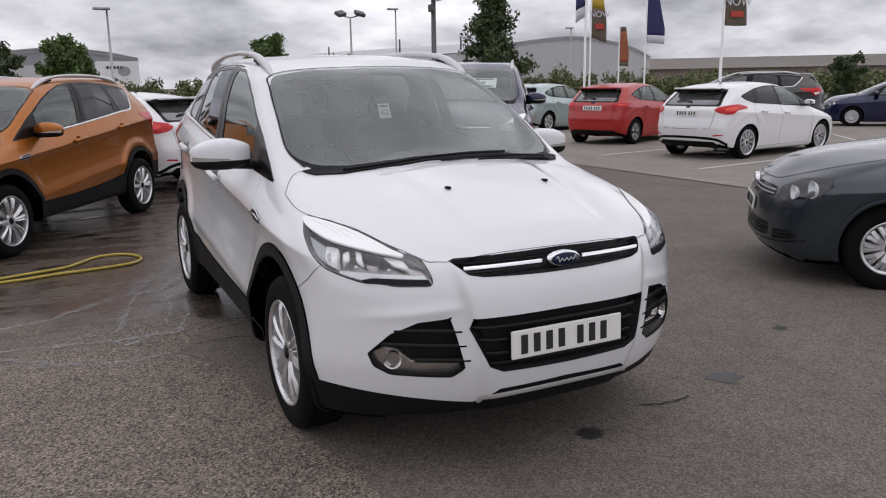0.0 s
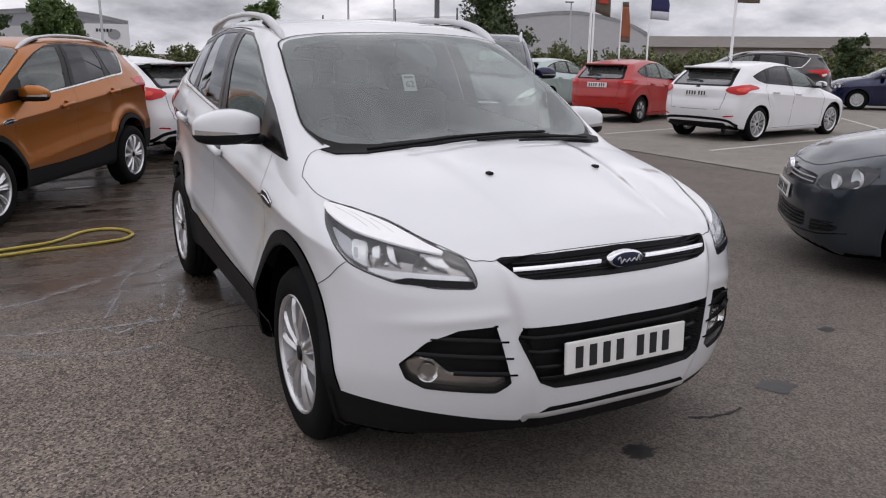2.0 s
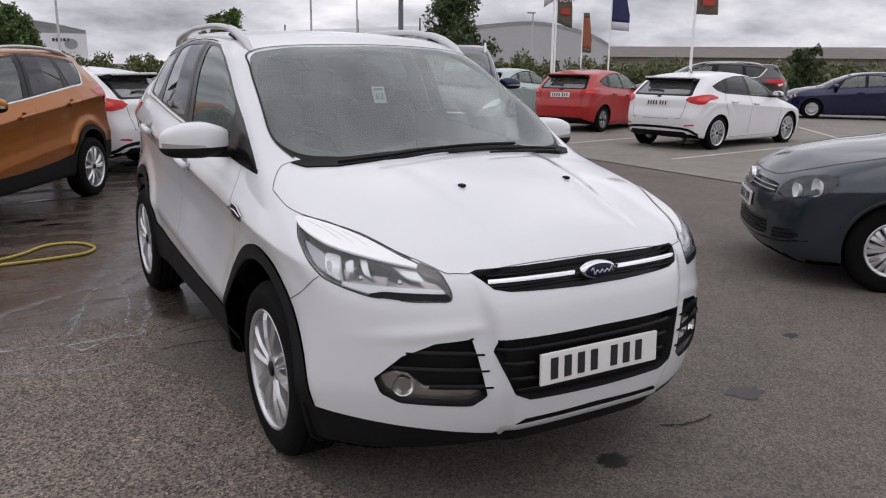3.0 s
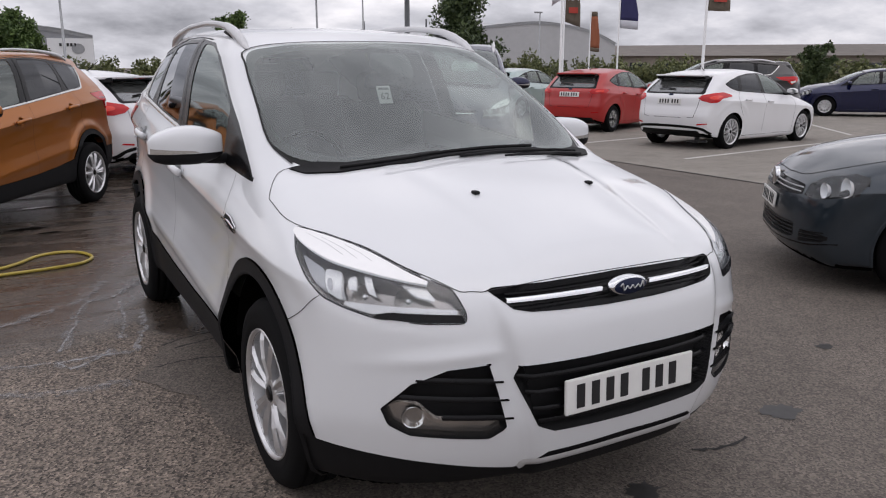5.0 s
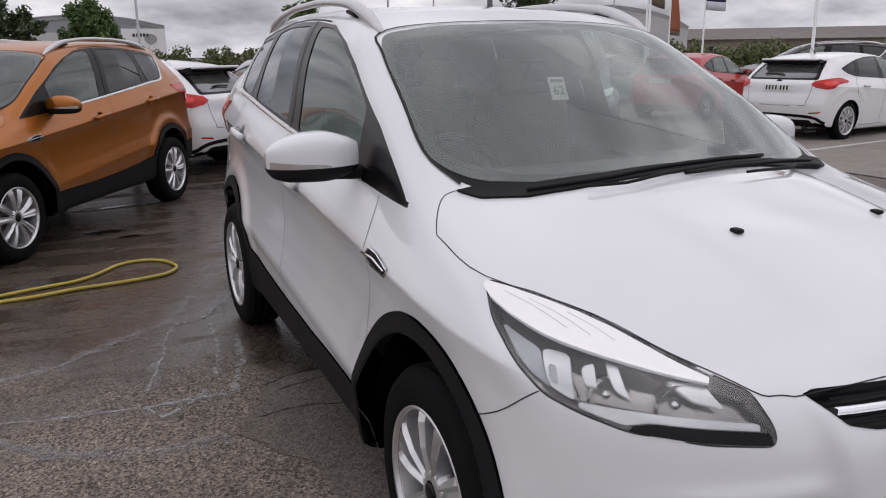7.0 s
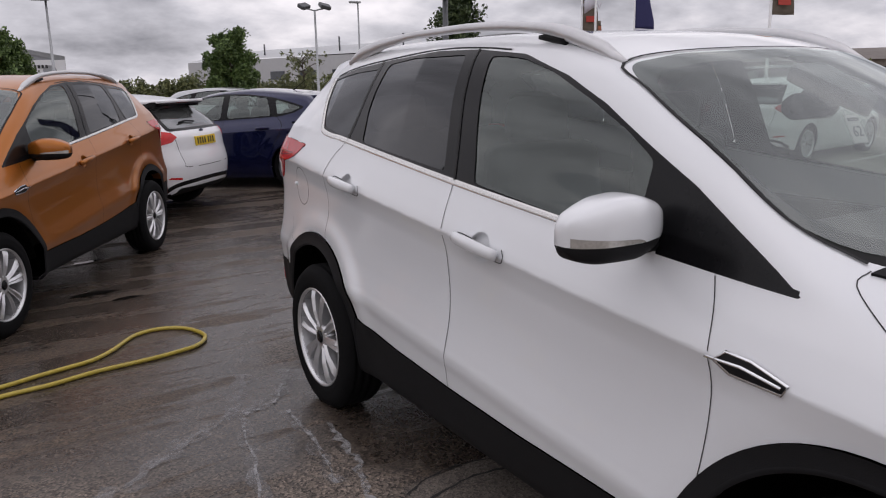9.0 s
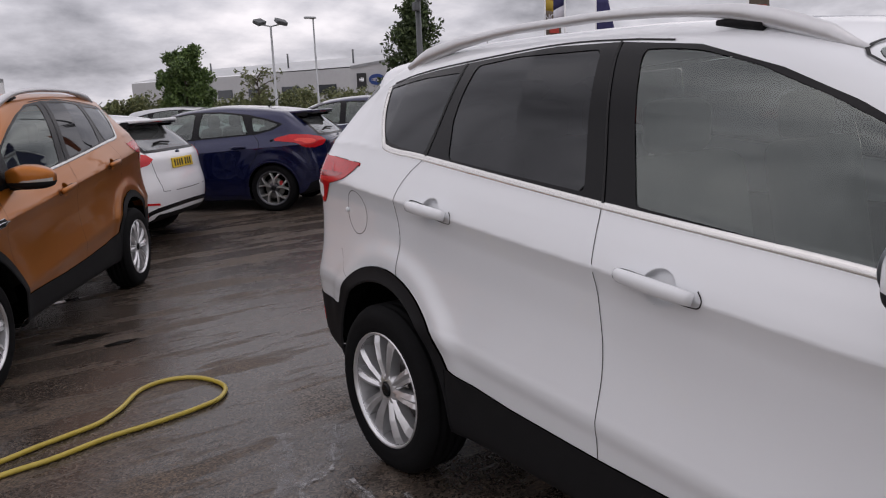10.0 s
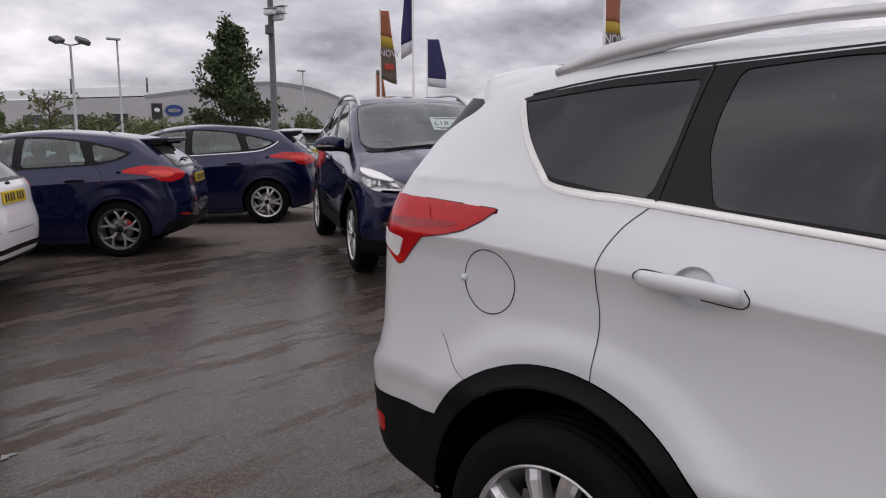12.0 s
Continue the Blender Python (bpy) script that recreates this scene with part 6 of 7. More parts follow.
    for rib in ([(0.37, 0.986), (0.29, 0.968), (0.21, 0.944)], [(0.31, 0.979), (0.23, 0.960), (0.16, 0.938)], [(0.22, 0.965), (0.16, 0.950), (0.11, 0.934)]):
        f.append(feat("strip", "blade_rib", "corner", rnd(rib, 4, False), "cell", width=0.0016, lift=0.0036))
    f.append(feat("panel", "indicator_cell", "corner", softened([(0.385, 0.962), (0.349, 0.946), (0.263, 0.924), (0.231, 0.853), (0.274, 0.880), (0.325, 0.917)], 0.008), "smoke", lift=-0.026, rim=0.02))
    f.append(feat("panel", "lamp_divider", "corner", softened([(0.258, 0.924), (0.196, 0.920), (0.174, 0.838), (0.229, 0.858)], 0.01), "bright", lift=-0.020, rim=0.025))
    f.append(feat("panel", "lamp_slot", "corner", softened([(0.238, 0.902), (0.220, 0.900), (0.212, 0.866), (0.229, 0.870)], 0.006), "smoke", lift=-0.017, rim=0.004))
    # Bright panels shaped after the white slashes of reflection in the bowls.
    for glint in ([(0.124, 0.914), (0.096, 0.907), (0.066, 0.858), (0.095, 0.870)], [(0.170, 0.902), (0.144, 0.909), (0.131, 0.872), (0.155, 0.874)], [(0.003, 0.895), (-0.070, 0.889), (-0.113, 0.852), (-0.052, 0.864)]):
        f.append(feat("panel", "bowl_glint", "corner", glint, "bright", lift=-0.014, rim=0.014, step=0.008))
    f.append(feat("panel", "lamp_sill", "corner", [(0.19, 0.838), (0.05, 0.836), (-0.172, 0.830), (-0.186, 0.816), (0.02, 0.818), (0.07, 0.808), (0.15, 0.822)], "bright", lift=-0.012, rim=0.02))
    f.append(feat("panel", "headlight_foot", "corner", [(0.085, 0.803), (0.02, 0.817), (-0.189, 0.814), (-0.197, 0.793), (-0.086, 0.793), (0.019, 0.797)], "gloss", lift=0.004, rim=0.02))
    f.append(feat("panel", "headlight_lens", "corner", head, "lens", lift=0.0015, rim=0.0))
    f.append(feat("strip", "headlight_seal", "corner", softened(head, 0.02), "seam", width=0.0055, lift=0.001, closed=True))
    # tail lamps
    tail = [(1.507, 1.250), (1.53, 1.215), (1.565, 1.186), (1.62, 1.168), (1.70, 1.153), (1.755, 1.105), (1.797, 1.058), (1.815, 1.053), (1.86, 1.085), (2.02, 1.17), (2.02, 1.272), (1.85, 1.268), (1.70, 1.262)]
    f.append(feat("cut", "tail_light", "rcorner", tail, None))
    f.append(feat("panel", "tail_light", "rcorner", tail, "red", lift=0.004, rim=0.02, step=0.008, label="red wraparound tail lamp"))
    f.append(feat("panel", "tail_light_core", "rcorner", softened([(1.56, 1.205), (1.64, 1.186), (1.76, 1.178), (1.90, 1.19), (1.90, 1.20), (1.65, 1.205)], 0.012), "deep", lift=0.0055, rim=0.004))
    f.append(feat("strip", "tail_light_line", "rcorner", rnd([(1.66, 1.196), (1.69, 1.215), (1.715, 1.245)], 5, False), "deep", width=0.004, lift=0.007))
    f.append(feat("panel", "reversing_lens", "rcorner", softened([(1.772, 1.142), (1.812, 1.075), (1.90, 1.12), (1.92, 1.158)], 0.008), "white", lift=0.007, rim=0.004))
    f.append(feat("strip", "tail_light_seal", "rcorner", softened(tail, 0.012), "seam", width=0.005, lift=0.002, closed=True))
    f.append(feat("panel", "rear_reflector", "rcorner", softened([(1.87, 0.475), (1.95, 0.475), (1.95, 0.535), (1.87, 0.535)], 0.012), "red", lift=0.006, rim=0.008))
    # fuel flap, fender vent, bowls of the door handles
    f.append(feat("strip", "fuel_flap_gap", "side", arc(2.928, 1.048, 0.092, 0, 360, 40)[:-1], "seam", signs=(-1,), width=0.0032, lift=0.0012, closed=True))
    vent = [(0.380, 0.934), (0.353, 0.956), (0.288, 0.952), (0.194, 0.929), (0.208, 0.908), (0.339, 0.911)]
    f.append(feat("panel", "fender_vent", "side", vent, "black", lift=0.003, rim=0.004, step=0.012))
    f.append(feat("strip", "fender_vent_trim", "side", np.array(vent), "chrome", width=0.0065, lift=0.007, closed=True, crest=0.003))
    f.append(feat("strip", "fender_vent_trim", "side", np.array([(0.403, 0.935), (0.308, 0.935), (0.208, 0.922)]), "chrome", width=0.007, lift=0.008, crest=0.004))
    for hy, hz in ((2.325, 1.112), (1.313, 1.020)):
        bowl = arc(hy, hz, 0.055, 0, 360, 28)[:-1] * (1, 0.9) + (0, 0.1 * hz)
        f.append(feat("cut", "handle_bowl", "side", bowl, None))
        for end in ([(0.04, 0.022), (0.118, 0.030), (0.142, 0.022), (0.146, 0.010), (0.120, -0.008)], [(-0.02, -0.022), (-0.10, -0.030), (-0.124, -0.024), (-0.130, -0.008), (-0.115, 0.012)]):
            f.append(feat("strip", "handle_gap", "side", rnd([(hy + u, hz + v) for u, v in end], 4, False), "seam", width=0.0035, lift=0.0015))
        f.append(feat("panel", "handle_bowl", "side", bowl, "paint", lift=-0.022, rim=-0.022, step=0.012))
    return f


def on_body(shape, pts, view, lift):
    C = shape.onto(np.array(pts, float), view)
    return C + shape.normal(C) * np.broadcast_to(np.asarray(lift, float), (len(C),))[:, None]


def door_handle(car, shape, sg, y0, z0, y1, z1, mat, lock=False):
    """A pull handle bowed off the door, thinner at its ends."""
    s = np.linspace(0, 1, 15)
    pts = np.stack([y0 + (y1 - y0) * s, z0 + (z1 - z0) * s], 1)
    out = 0.012 + 0.022 * np.sin(np.pi * s) ** 0.4
    C = on_body(shape, pts, view_of("side", sg), out)
    P, F = tube_mesh(C, 0.0155 * (0.80 + 0.20 * np.sin(np.pi * s) ** 0.5), 12, flat_z=1.4)
    h = mesh_part("door_handle", P, F, mat, car)
    if lock:
        c = on_body(shape, [(y0 - 0.012, z0 + 0.001)], view_of("side", sg), 0.027)[0]
        P, F = lathe([(0.0, 0.007), (0.004, 0.006), (0.005, 0.001)], 16)
        mesh_part("key_lock", P * np.array((sg, 1, 1)) + c, F, BLACK, h)


def suv_extras(car, shape, paint, mats, fine):
    for sg in (-1, 1):
        door_handle(car, shape, sg, 2.450, 1.124, 2.215, 1.105, paint)
        door_handle(car, shape, sg, 1.440, 1.035, 1.200, 1.010, paint, sg < 0)
        mirror_arm(car, sg, (sg * (0.972 if sg < 0 else 0.955), 0.63, 1.198 if sg < 0 else 1.175), mats, (0.285, 0.15, 0.155))
        # roof rail with its two feet
        y = np.concatenate([np.linspace(0.97, 1.45, 12), np.linspace(1.55, 2.4, 8), np.linspace(2.5, 2.88, 8)])
        top = view_of("top")
        rx = np.interp(y, [0.97, 1.5, 2.2, 2.88], [0.597, 0.592, 0.575, 0.535])
        C = shape.onto(np.stack([sg * rx, y], 1), top)
        C[:, 2] = np.maximum(C[:, 2] - 0.006, np.interp(y, [0.97, 1.06, 1.18, 1.30, 1.5, 1.75, 2.2, 2.5, 2.7, 2.88], [1.572, 1.620, 1.662, 1.692, 1.714, 1.726, 1.723, 1.702, 1.675, 1.63]))
        P, F = tube_mesh(C, np.interp(y, [0.97, 1.05, 1.2, 1.4, 2.3, 2.55, 2.74, 2.88], [0.010, 0.020, 0.022, 0.014, 0.014, 0.022, 0.026, 0.012]), 12, flat_z=1.15)
        rail = mesh_part("roof_rail", P, F, ALU, car, "satin silver roof rail")
        for ya, yb in ((1.22, 1.36), (2.54, 2.70)):
            q = np.linspace(ya, yb, 6)
            b = shape.onto(np.stack([sg * np.interp(q, y, rx), q], 1), top)
            b[:, 2] += 0.016
            P, F = tube_mesh(b, np.linspace(0.017, 0.005, 6) if ya < 2 else np.linspace(0.004, 0.017, 6), 8, flat_z=1.4)
            mesh_part("rail_foot", P, F, BLACK, rail)
        # bonnet washer jets
        b = shape.onto(np.array([[sg * 0.245, -0.405]]), top)[0]
        part("washer_jet", box_mesh(b[0], b[1], b[2] + 0.004, 0.022, 0.03, 0.012, 0.005), BLACK, car)
        # headlamp bowls
        for u, v, r in ((0.118, 0.874, 0.047), (-0.022, 0.868, 0.052)):
            c = on_body(shape, [(u, v)], view_of("corner", sg), -0.060)[0]
            r *= 0.86
            P, F = lathe([(-0.055, 0.006), (-0.050, 0.020), (-0.034, r * 0.70), (-0.010, r * 0.92), (0.020, r), (0.022, r * 1.06), (0.010, r * 1.07)], 22)
            ob = mesh_part("lamp_bowl", P, F, MIRRORED, car, smooth=False)
            ob.matrix_local = Matrix.Translation(c) @ Matrix.Rotation(radians(-90 + 14 * sg), 4, "Z")
            bm = bmesh.new()
            bmesh.ops.create_uvsphere(bm, u_segments=12, v_segments=8, radius=0.014)
            bulb = part("bulb", bm, MIRRORED, ob, smooth=True)
        c = on_body(shape, [(sg * 0.672, 0.505)], view_of("front"), -0.020)[0]
        P, F = lathe([(-0.03, 0.004), (-0.02, 0.018), (0.004, 0.031), (0.006, 0.034), (-0.004, 0.035)], 22)
        fog = mesh_part("fog_bowl", P, F, MIRRORED, car, smooth=False)
        fog.matrix_local = Matrix.Translation(c) @ Matrix.Rotation(radians(-90 + 22 * sg), 4, "Z")
    # painted lip over the rear window
    ys, xs = np.linspace(2.93, 3.235, 9), np.linspace(-0.56, 0.56, 29)
    roof = shape.onto(np.array([(x, 2.93) for x in xs]), view_of("top"))[:, 2]
    V = []
    for under in (0.0, 1.0):
        for k, y in enumerate(ys):
            u = k / 8
            for x, z in zip(xs, roof):
                e = abs(x) / 0.56
                back = (y - 2.93) * (1 - 0.30 * e ** 4)
                drop = 0.020 * u * u + 0.050 * e ** 10 * (0.4 + 0.6 * u)
                V.append((x * (1 - 0.03 * u), 2.93 + back, z + 0.004 - drop - under * (0.004 + 0.030 * u ** 0.6) - 0.005 * (k == 8) * (1 - 2 * under)))
    n, m = len(xs), len(ys)
    F = [(k * n + i, k * n + i + 1, (k + 1) * n + i + 1, (k + 1) * n + i) for k in range(m - 1) for i in range(n - 1)]
    F += [tuple(n * m + q for q in reversed(f)) for f in F]
    F += [((m - 1) * n + i, (m - 1) * n + i + 1, n * m + (m - 1) * n + i + 1, n * m + (m - 1) * n + i) for i in range(n - 1)]
    for i in (0, n - 1):
        F += [(k * n + i, (k + 1) * n + i, n * m + (k + 1) * n + i, n * m + k * n + i)[::1 if i else -1] for k in range(m - 1)]
    lip = mesh_part("roof_spoiler", V, F, paint, car)
    part("brake_light", box_mesh(0, 3.233, roof[14] - 0.032, 0.30, 0.006, 0.014, 0.002), LAMP_RED, lip)
    # wiper arms and blades
    scr = view_of("screen")
    for line, thick in (([(-0.54, 1.136), (-0.40, 1.151), (-0.16, 1.176), (0.08, 1.184), (0.31, 1.178)], 0.0065), ([(-0.10, 1.166), (0.10, 1.170), (0.35, 1.160), (0.58, 1.140)], 0.006)):
        line = rounded(line, 5, False)
        P, F = tube_mesh(on_body(shape, line, scr, 0.010), thick, 8)
        w = mesh_part("wiper", P, F, BLACK, car)
        arm = line[len(line) // 4:] - (0, 0.012)
        P, F = tube_mesh(on_body(shape, arm, scr, np.linspace(0.018, 0.010, len(arm))), np.linspace(0.004, 0.0085, len(arm)), 8)
        mesh_part("wiper_arm", P, F, BLACK, w)
    # oval badge in the grille
    c = shape.onto(np.array([[0.0, 0.856]]), view_of("front"))[0]
    for nm, rx, rz, dy, mat in (("badge_rim", 0.074, 0.031, -0.012, CHROME), ("badge_face", 0.067, 0.026, -0.0155, BADGE_BLUE)):
        P, F = lathe([(-0.018, 1.0), (0.0, 1.0), (0.006, 0.88), (0.008, 0.01)], 36)
        P = np.stack([P[:, 1] * rx, c[1] + dy - P[:, 0], c[2] + P[:, 2] * rz], 1)
        ob = mesh_part(nm, P, F, mat, car)
    stroke = [(-0.046, 0.004), (-0.036, 0.012), (-0.030, -0.010), (-0.018, 0.004), (-0.008, -0.007), (0.004, 0.004), (0.012, -0.007), (0.026, 0.004), (0.034, -0.007), (0.044, 0.013), (0.048, -0.006)]
    P, F = tube_mesh([(x, c[1] - 0.0245, c[2] + z) for x, z in rounded(stroke, 3, False)], 0.0022, 6)
    mesh_part("badge_mark", P, F, ALU, car)
    number_plate(car, shape, view_of("front"), 0.552, PLATE_WHITE, (-0.205, -0.148, -0.091, -0.034, 0.055, 0.112, 0.169), y=-0.928)
    # sensor pod behind the screen
    pod = softened([(-0.09, 1.578), (0.11, 1.582), (0.095, 1.535), (0.055, 1.478), (-0.005, 1.465), (-0.045, 1.50)], 0.02)
    P, F, N = panel(shape, pod, scr, 0.014, -0.012, 0.05)
    mesh_part("sensor_pod", P, F, GLOSS_BLACK, car, "", N)


def make_suv(paint, label, fine=False, sticker=None):
    car = tagged(new("car", None), label, "car", "cars on the lot")
    mats = dict(paint=paint, black=BLACK, glass=GLASS, glass_side=GLASS_SIDE, glass_dark=GLASS_DARK, chrome=CHROME, red=LAMP_RED, seam=SEAM, gloss=GLOSS_BLACK, lens=LENS_CLEAR, white=LAMP_WHITE, alu=ALU, smoke=SMOKE, housing=LAMP_HOUSING, cell=LAMP_CELL, frit=FRIT, bright=BRIGHT, deep=LAMP_DEEP)
    shape = build_body(car, SUV, suv_feats(), mats, fine)
    for hy in (0, 2.69):
        for sg in (-1, 1):
            add_wheel(car, sg * (0.765 if hy else 0.775), hy, SUV, sg, dict(n=5, double=True, open=0.262, half=0.026, mat=ALLOY, turn=0.3, blade=True))
            arch_liner(car, hy, SUV, sg)
    cabin(car, SUV)
    suv_extras(car, shape, paint, mats, fine)
    return car, shape


LAMP_HOUSING = plain("lamp_housing_chrome", (0.42, 0.39, 0.365), 0.16, 0.85, grain=0.3, scale=16, bump=0.004)
LAMP_CELL = plain("ribbed_lamp_cell", (0.60, 0.61, 0.62), 0.25, 0.2, coat=0.5, grain=0.3, scale=90)
MIRRORED = plain("mirrored_reflector", (0.86, 0.85, 0.83), 0.07, 0.97)
BRIGHT = plain("bright_satin_trim", (0.70, 0.69, 0.67), 0.25, 0.85, grain=0.05, scale=30)
LAMP_DEEP = plain("deep_red_lens", (0.32, 0.006, 0.008), 0.1, coat=0.4, grain=0.3, scale=80)
FRIT = plain("black_screen_band", (0.012, 0.012, 0.012), 0.35, ior=1.2)
SMOKE = plain("lamp_housing_grey", (0.42, 0.42, 0.43), 0.28, 0.5, grain=0.3, scale=25)
suv_white, suv_shape = make_suv(PAINT_WHITE, "white compact SUV with black cladding, freshly washed on wet tarmac", 2)

# a pale filler pip, a paper tag behind the screen
pip = on_body(suv_shape, [(3.020, 1.050)], view_of("side", -1), 0.004)[0]
bm = bmesh.new()
bmesh.ops.create_uvsphere(bm, u_segments=12, v_segments=8, radius=0.011)
bmesh.ops.translate(bm, vec=tuple(pip), verts=bm.verts)
part("fuel_flap_pip", bm, PAINT_WHITE, suv_white, smooth=True)
tag = part("windscreen_tag", box_mesh(0, 0, 0, 0.066, 0.003, 0.085, 0.001), TAG_PAPER, suv_white, "pale paper tag behind the windscreen")
tag.matrix_local = pose(-0.115, 0.565, 1.385, -28, 0, 0)
words = bpy.data.curves.new("tag_number", "FONT")
words.body, words.size, words.align_x, words.align_y, words.extrude = "62", 0.046, "CENTER", "CENTER", 0.0006
mark = new("tag_number", words)
mark.data.materials.append(TAG_INK)
mark.parent = tag
mark.matrix_local = pose(0, -0.003, -0.010, 90, 0, 0)
part("tag_heading", box_mesh(0, -0.003, 0.028, 0.05, 0.002, 0.010, 0.0005), TAG_INK, tag)

suv_orange, _ = make_suv(PAINT_ORANGE, "copper orange compact SUV parked on wet tarmac", 1)


def repainted(car, old, paint, label, at):
    """The same car again in another colour."""
    twin = copy_thing(car, pose(at[0], at[1], 0, 0, 0, at[2]))
    for ob in twin.children_recursive:
        if ob.type == "MESH" and ob.data.materials and ob.data.materials[0] == old:
            ob.material_slots[0].link = "OBJECT"
            ob.material_slots[0].material = paint
    return tagged(twin, label, "car", "cars on the lot")


suv_blue = repainted(suv_orange, PAINT_ORANGE, PAINT_BLUE, "dark blue compact SUV facing the aisle", (3.85, 7.07, -34.8))
suv_dark = repainted(suv_orange, PAINT_ORANGE, PAINT_BLACK, "near-black compact SUV parked behind a white hatchback", (15.66, 14.44, -140))


def price_card(car, x, y, z, words):
    """A white card with plain bars that leans behind the windscreen."""
    card = part("price_card", box_mesh(0, 0, 0, 0.34, 0.004, 0.22, 0.001), PAPER, car, "white price card behind the windscreen")
    card.matrix_local = pose(x, y, z, -55, 0, 0)
    tx = bpy.data.curves.new("card_price", "FONT")
    tx.body, tx.size, tx.align_x, tx.align_y, tx.extrude = words, 0.11, "LEFT", "CENTER", 0.0006
    ob = new("card_price", tx)
    tx.materials.append(INK)
    ob.parent = card
    ob.matrix_local = pose(-0.155, -0.004, 0.0, 90, 0, 0)
    for i, (w, h, zz) in enumerate(((0.26, 0.022, 0.085), (0.28, 0.012, -0.07), (0.20, 0.012, -0.09))):
        part("card_bar", box_mesh(0, -0.0035, zz, w, 0.002, h, 0.0005), INK, card)


suv_orange.matrix_basis = pose(-2.769, 5.299, 0, 0, 0, -32.7) @ Matrix.Scale(0.965, 4)
price_card(suv_orange, 0.28, 0.46, 1.235, "£11")
suv_blue.matrix_basis = pose(3.866, 6.969, 0, 0, 0, -34.4) @ Matrix.Scale(1.09, 4)
price_card(suv_blue, *on_body(suv_shape, [(0.24, 1.425)], view_of("screen"), -0.035)[0], "£18")


def hatch_feats(d, ky=1.0, kx=1.0):
    """Glass, lamps and trims of a five-door hatchback; ky and kx stretch it to the body."""
    f = []

    def side(p):
        return [(y * ky, z) for y, z in p]

    def wide(p):
        return [(x * kx, z) for x, z in p]

    f.append(feat("region", "window_surround", "side", side([(0.40, 0.952), (1.5, 1.012), (2.45, 1.068), (2.68, 1.12), (2.80, 1.185), (2.82, 1.205), (2.60, 1.275), (2.3, 1.345), (1.9, 1.392), (1.5, 1.398), (1.15, 1.352), (0.8, 1.21)]), "gloss"))
    f.append(feat("cut", "front_door_window", "side", softened(side([(0.74, 0.99), (1.50, 1.032), (1.51, 1.375), (1.2, 1.345), (0.92, 1.23)]), 0.02), "glass_side"))
    f.append(feat("cut", "rear_door_window", "side", softened(side([(1.60, 1.04), (2.32, 1.08), (2.22, 1.335), (1.9, 1.368), (1.61, 1.378)]), 0.03), d.get("rear_glass", "glass_side")))
    f.append(feat("cut", "quarter_window", "side", softened(side([(2.42, 1.095), (2.62, 1.128), (2.77, 1.195), (2.56, 1.262), (2.36, 1.305)]), 0.02), d.get("rear_glass", "glass_side")))
    if d.get("waist"):
        f.append(feat("strip", "waist_trim", "side", rounded(side([(2.84, 1.215), (2.80, 1.18), (2.68, 1.115), (2.45, 1.064), (1.5, 1.008), (0.45, 0.95)]), 4, False), "chrome", width=0.016, lift=0.006, crest=0.005))
    for line in ([(1.55, 1.02), (1.54, 0.8), (1.56, 0.5), (1.56, 0.27)], [(0.52, 0.95), (0.42, 0.85), (0.42, 0.6), (0.46, 0.27)], [(2.40, 1.07), (2.50, 0.95), (2.46, 0.80), (2.33, 0.62)]):
        f.append(feat("strip", "panel_gap", "side", rounded(side(line), 5, False), "seam", width=0.007, lift=0.0015))
    for hy in (0.0, d["base"]):
        f.append(feat("strip", "arch_lip", "side", arc(hy, d["hub"], d["arch"] + 0.006, -18, 198, 48), "paint", width=0.030, lift=0.006, crest=0.008))
    f.append(feat("region", "sill", "side", side([(0.35, 0.1), (2.3, 0.1), (2.3, 0.235), (0.35, 0.235)]), d.get("sill", "paint"), lift=0.012))
    f.append(feat("region", "screen_surround", "screen", both_sides(wide([(0, 1.005), (-0.35, 1.0), (-0.62, 0.985), (-0.70, 1.03), (-0.62, 1.27), (-0.56, 1.375), (-0.3, 1.405), (0, 1.41)])), "gloss"))
    f.append(feat("cut", "windscreen", "screen", both_sides(wide([(0, 1.035), (-0.35, 1.03), (-0.60, 1.02), (-0.645, 1.05), (-0.58, 1.26), (-0.525, 1.355), (-0.3, 1.385), (0, 1.39)])), "glass"))
    f.append(feat("region", "rear_window_surround", "rear", softened(wide([(-0.66, 1.02), (0.66, 1.02), (0.56, 1.335), (-0.56, 1.335)]), 0.05), "gloss"))
    f.append(feat("cut", "rear_window", "rear", softened(wide([(-0.60, 1.05), (0.60, 1.05), (0.50, 1.30), (-0.50, 1.30)]), 0.06), "glass_tint"))
    tail = [(u * ky, v) for u, v in d["tail_lamp"]]
    f.append(feat("cut", "tail_light", "rcorner", tail, None))
    f.append(feat("panel", "tail_light", "rcorner", tail, "red", lift=0.006, rim=0.025, label="red tail lamp"))
    f.append(feat("panel", "tail_light_insert", "rcorner", [(np.mean([p[0] for p in tail]) + (u - np.mean([p[0] for p in tail])) * 0.45, np.mean([p[1] for p in tail]) + (v - np.mean([p[1] for p in tail])) * 0.40) for u, v in tail], "pink", lift=0.009, rim=0.004))
    f.append(feat("strip", "tailgate_gap", "rear", rounded(wide([(-0.62, 1.03), (-0.60, 0.90), (-0.55, 0.66), (-0.45, 0.60), (0.45, 0.60), (0.55, 0.66), (0.60, 0.90), (0.62, 1.03)]), 4, False), "seam", width=0.007, lift=0.0015))
    low = [(-0.80, 0.1), (0.80, 0.1), (0.80, 0.40), (0.66, 0.50), (0.5, 0.44), (-0.5, 0.44), (-0.66, 0.50), (-0.80, 0.40)] if d.get("sport") else [(-0.72, 0.1), (0.72, 0.1), (0.62, 0.36), (-0.62, 0.36)]
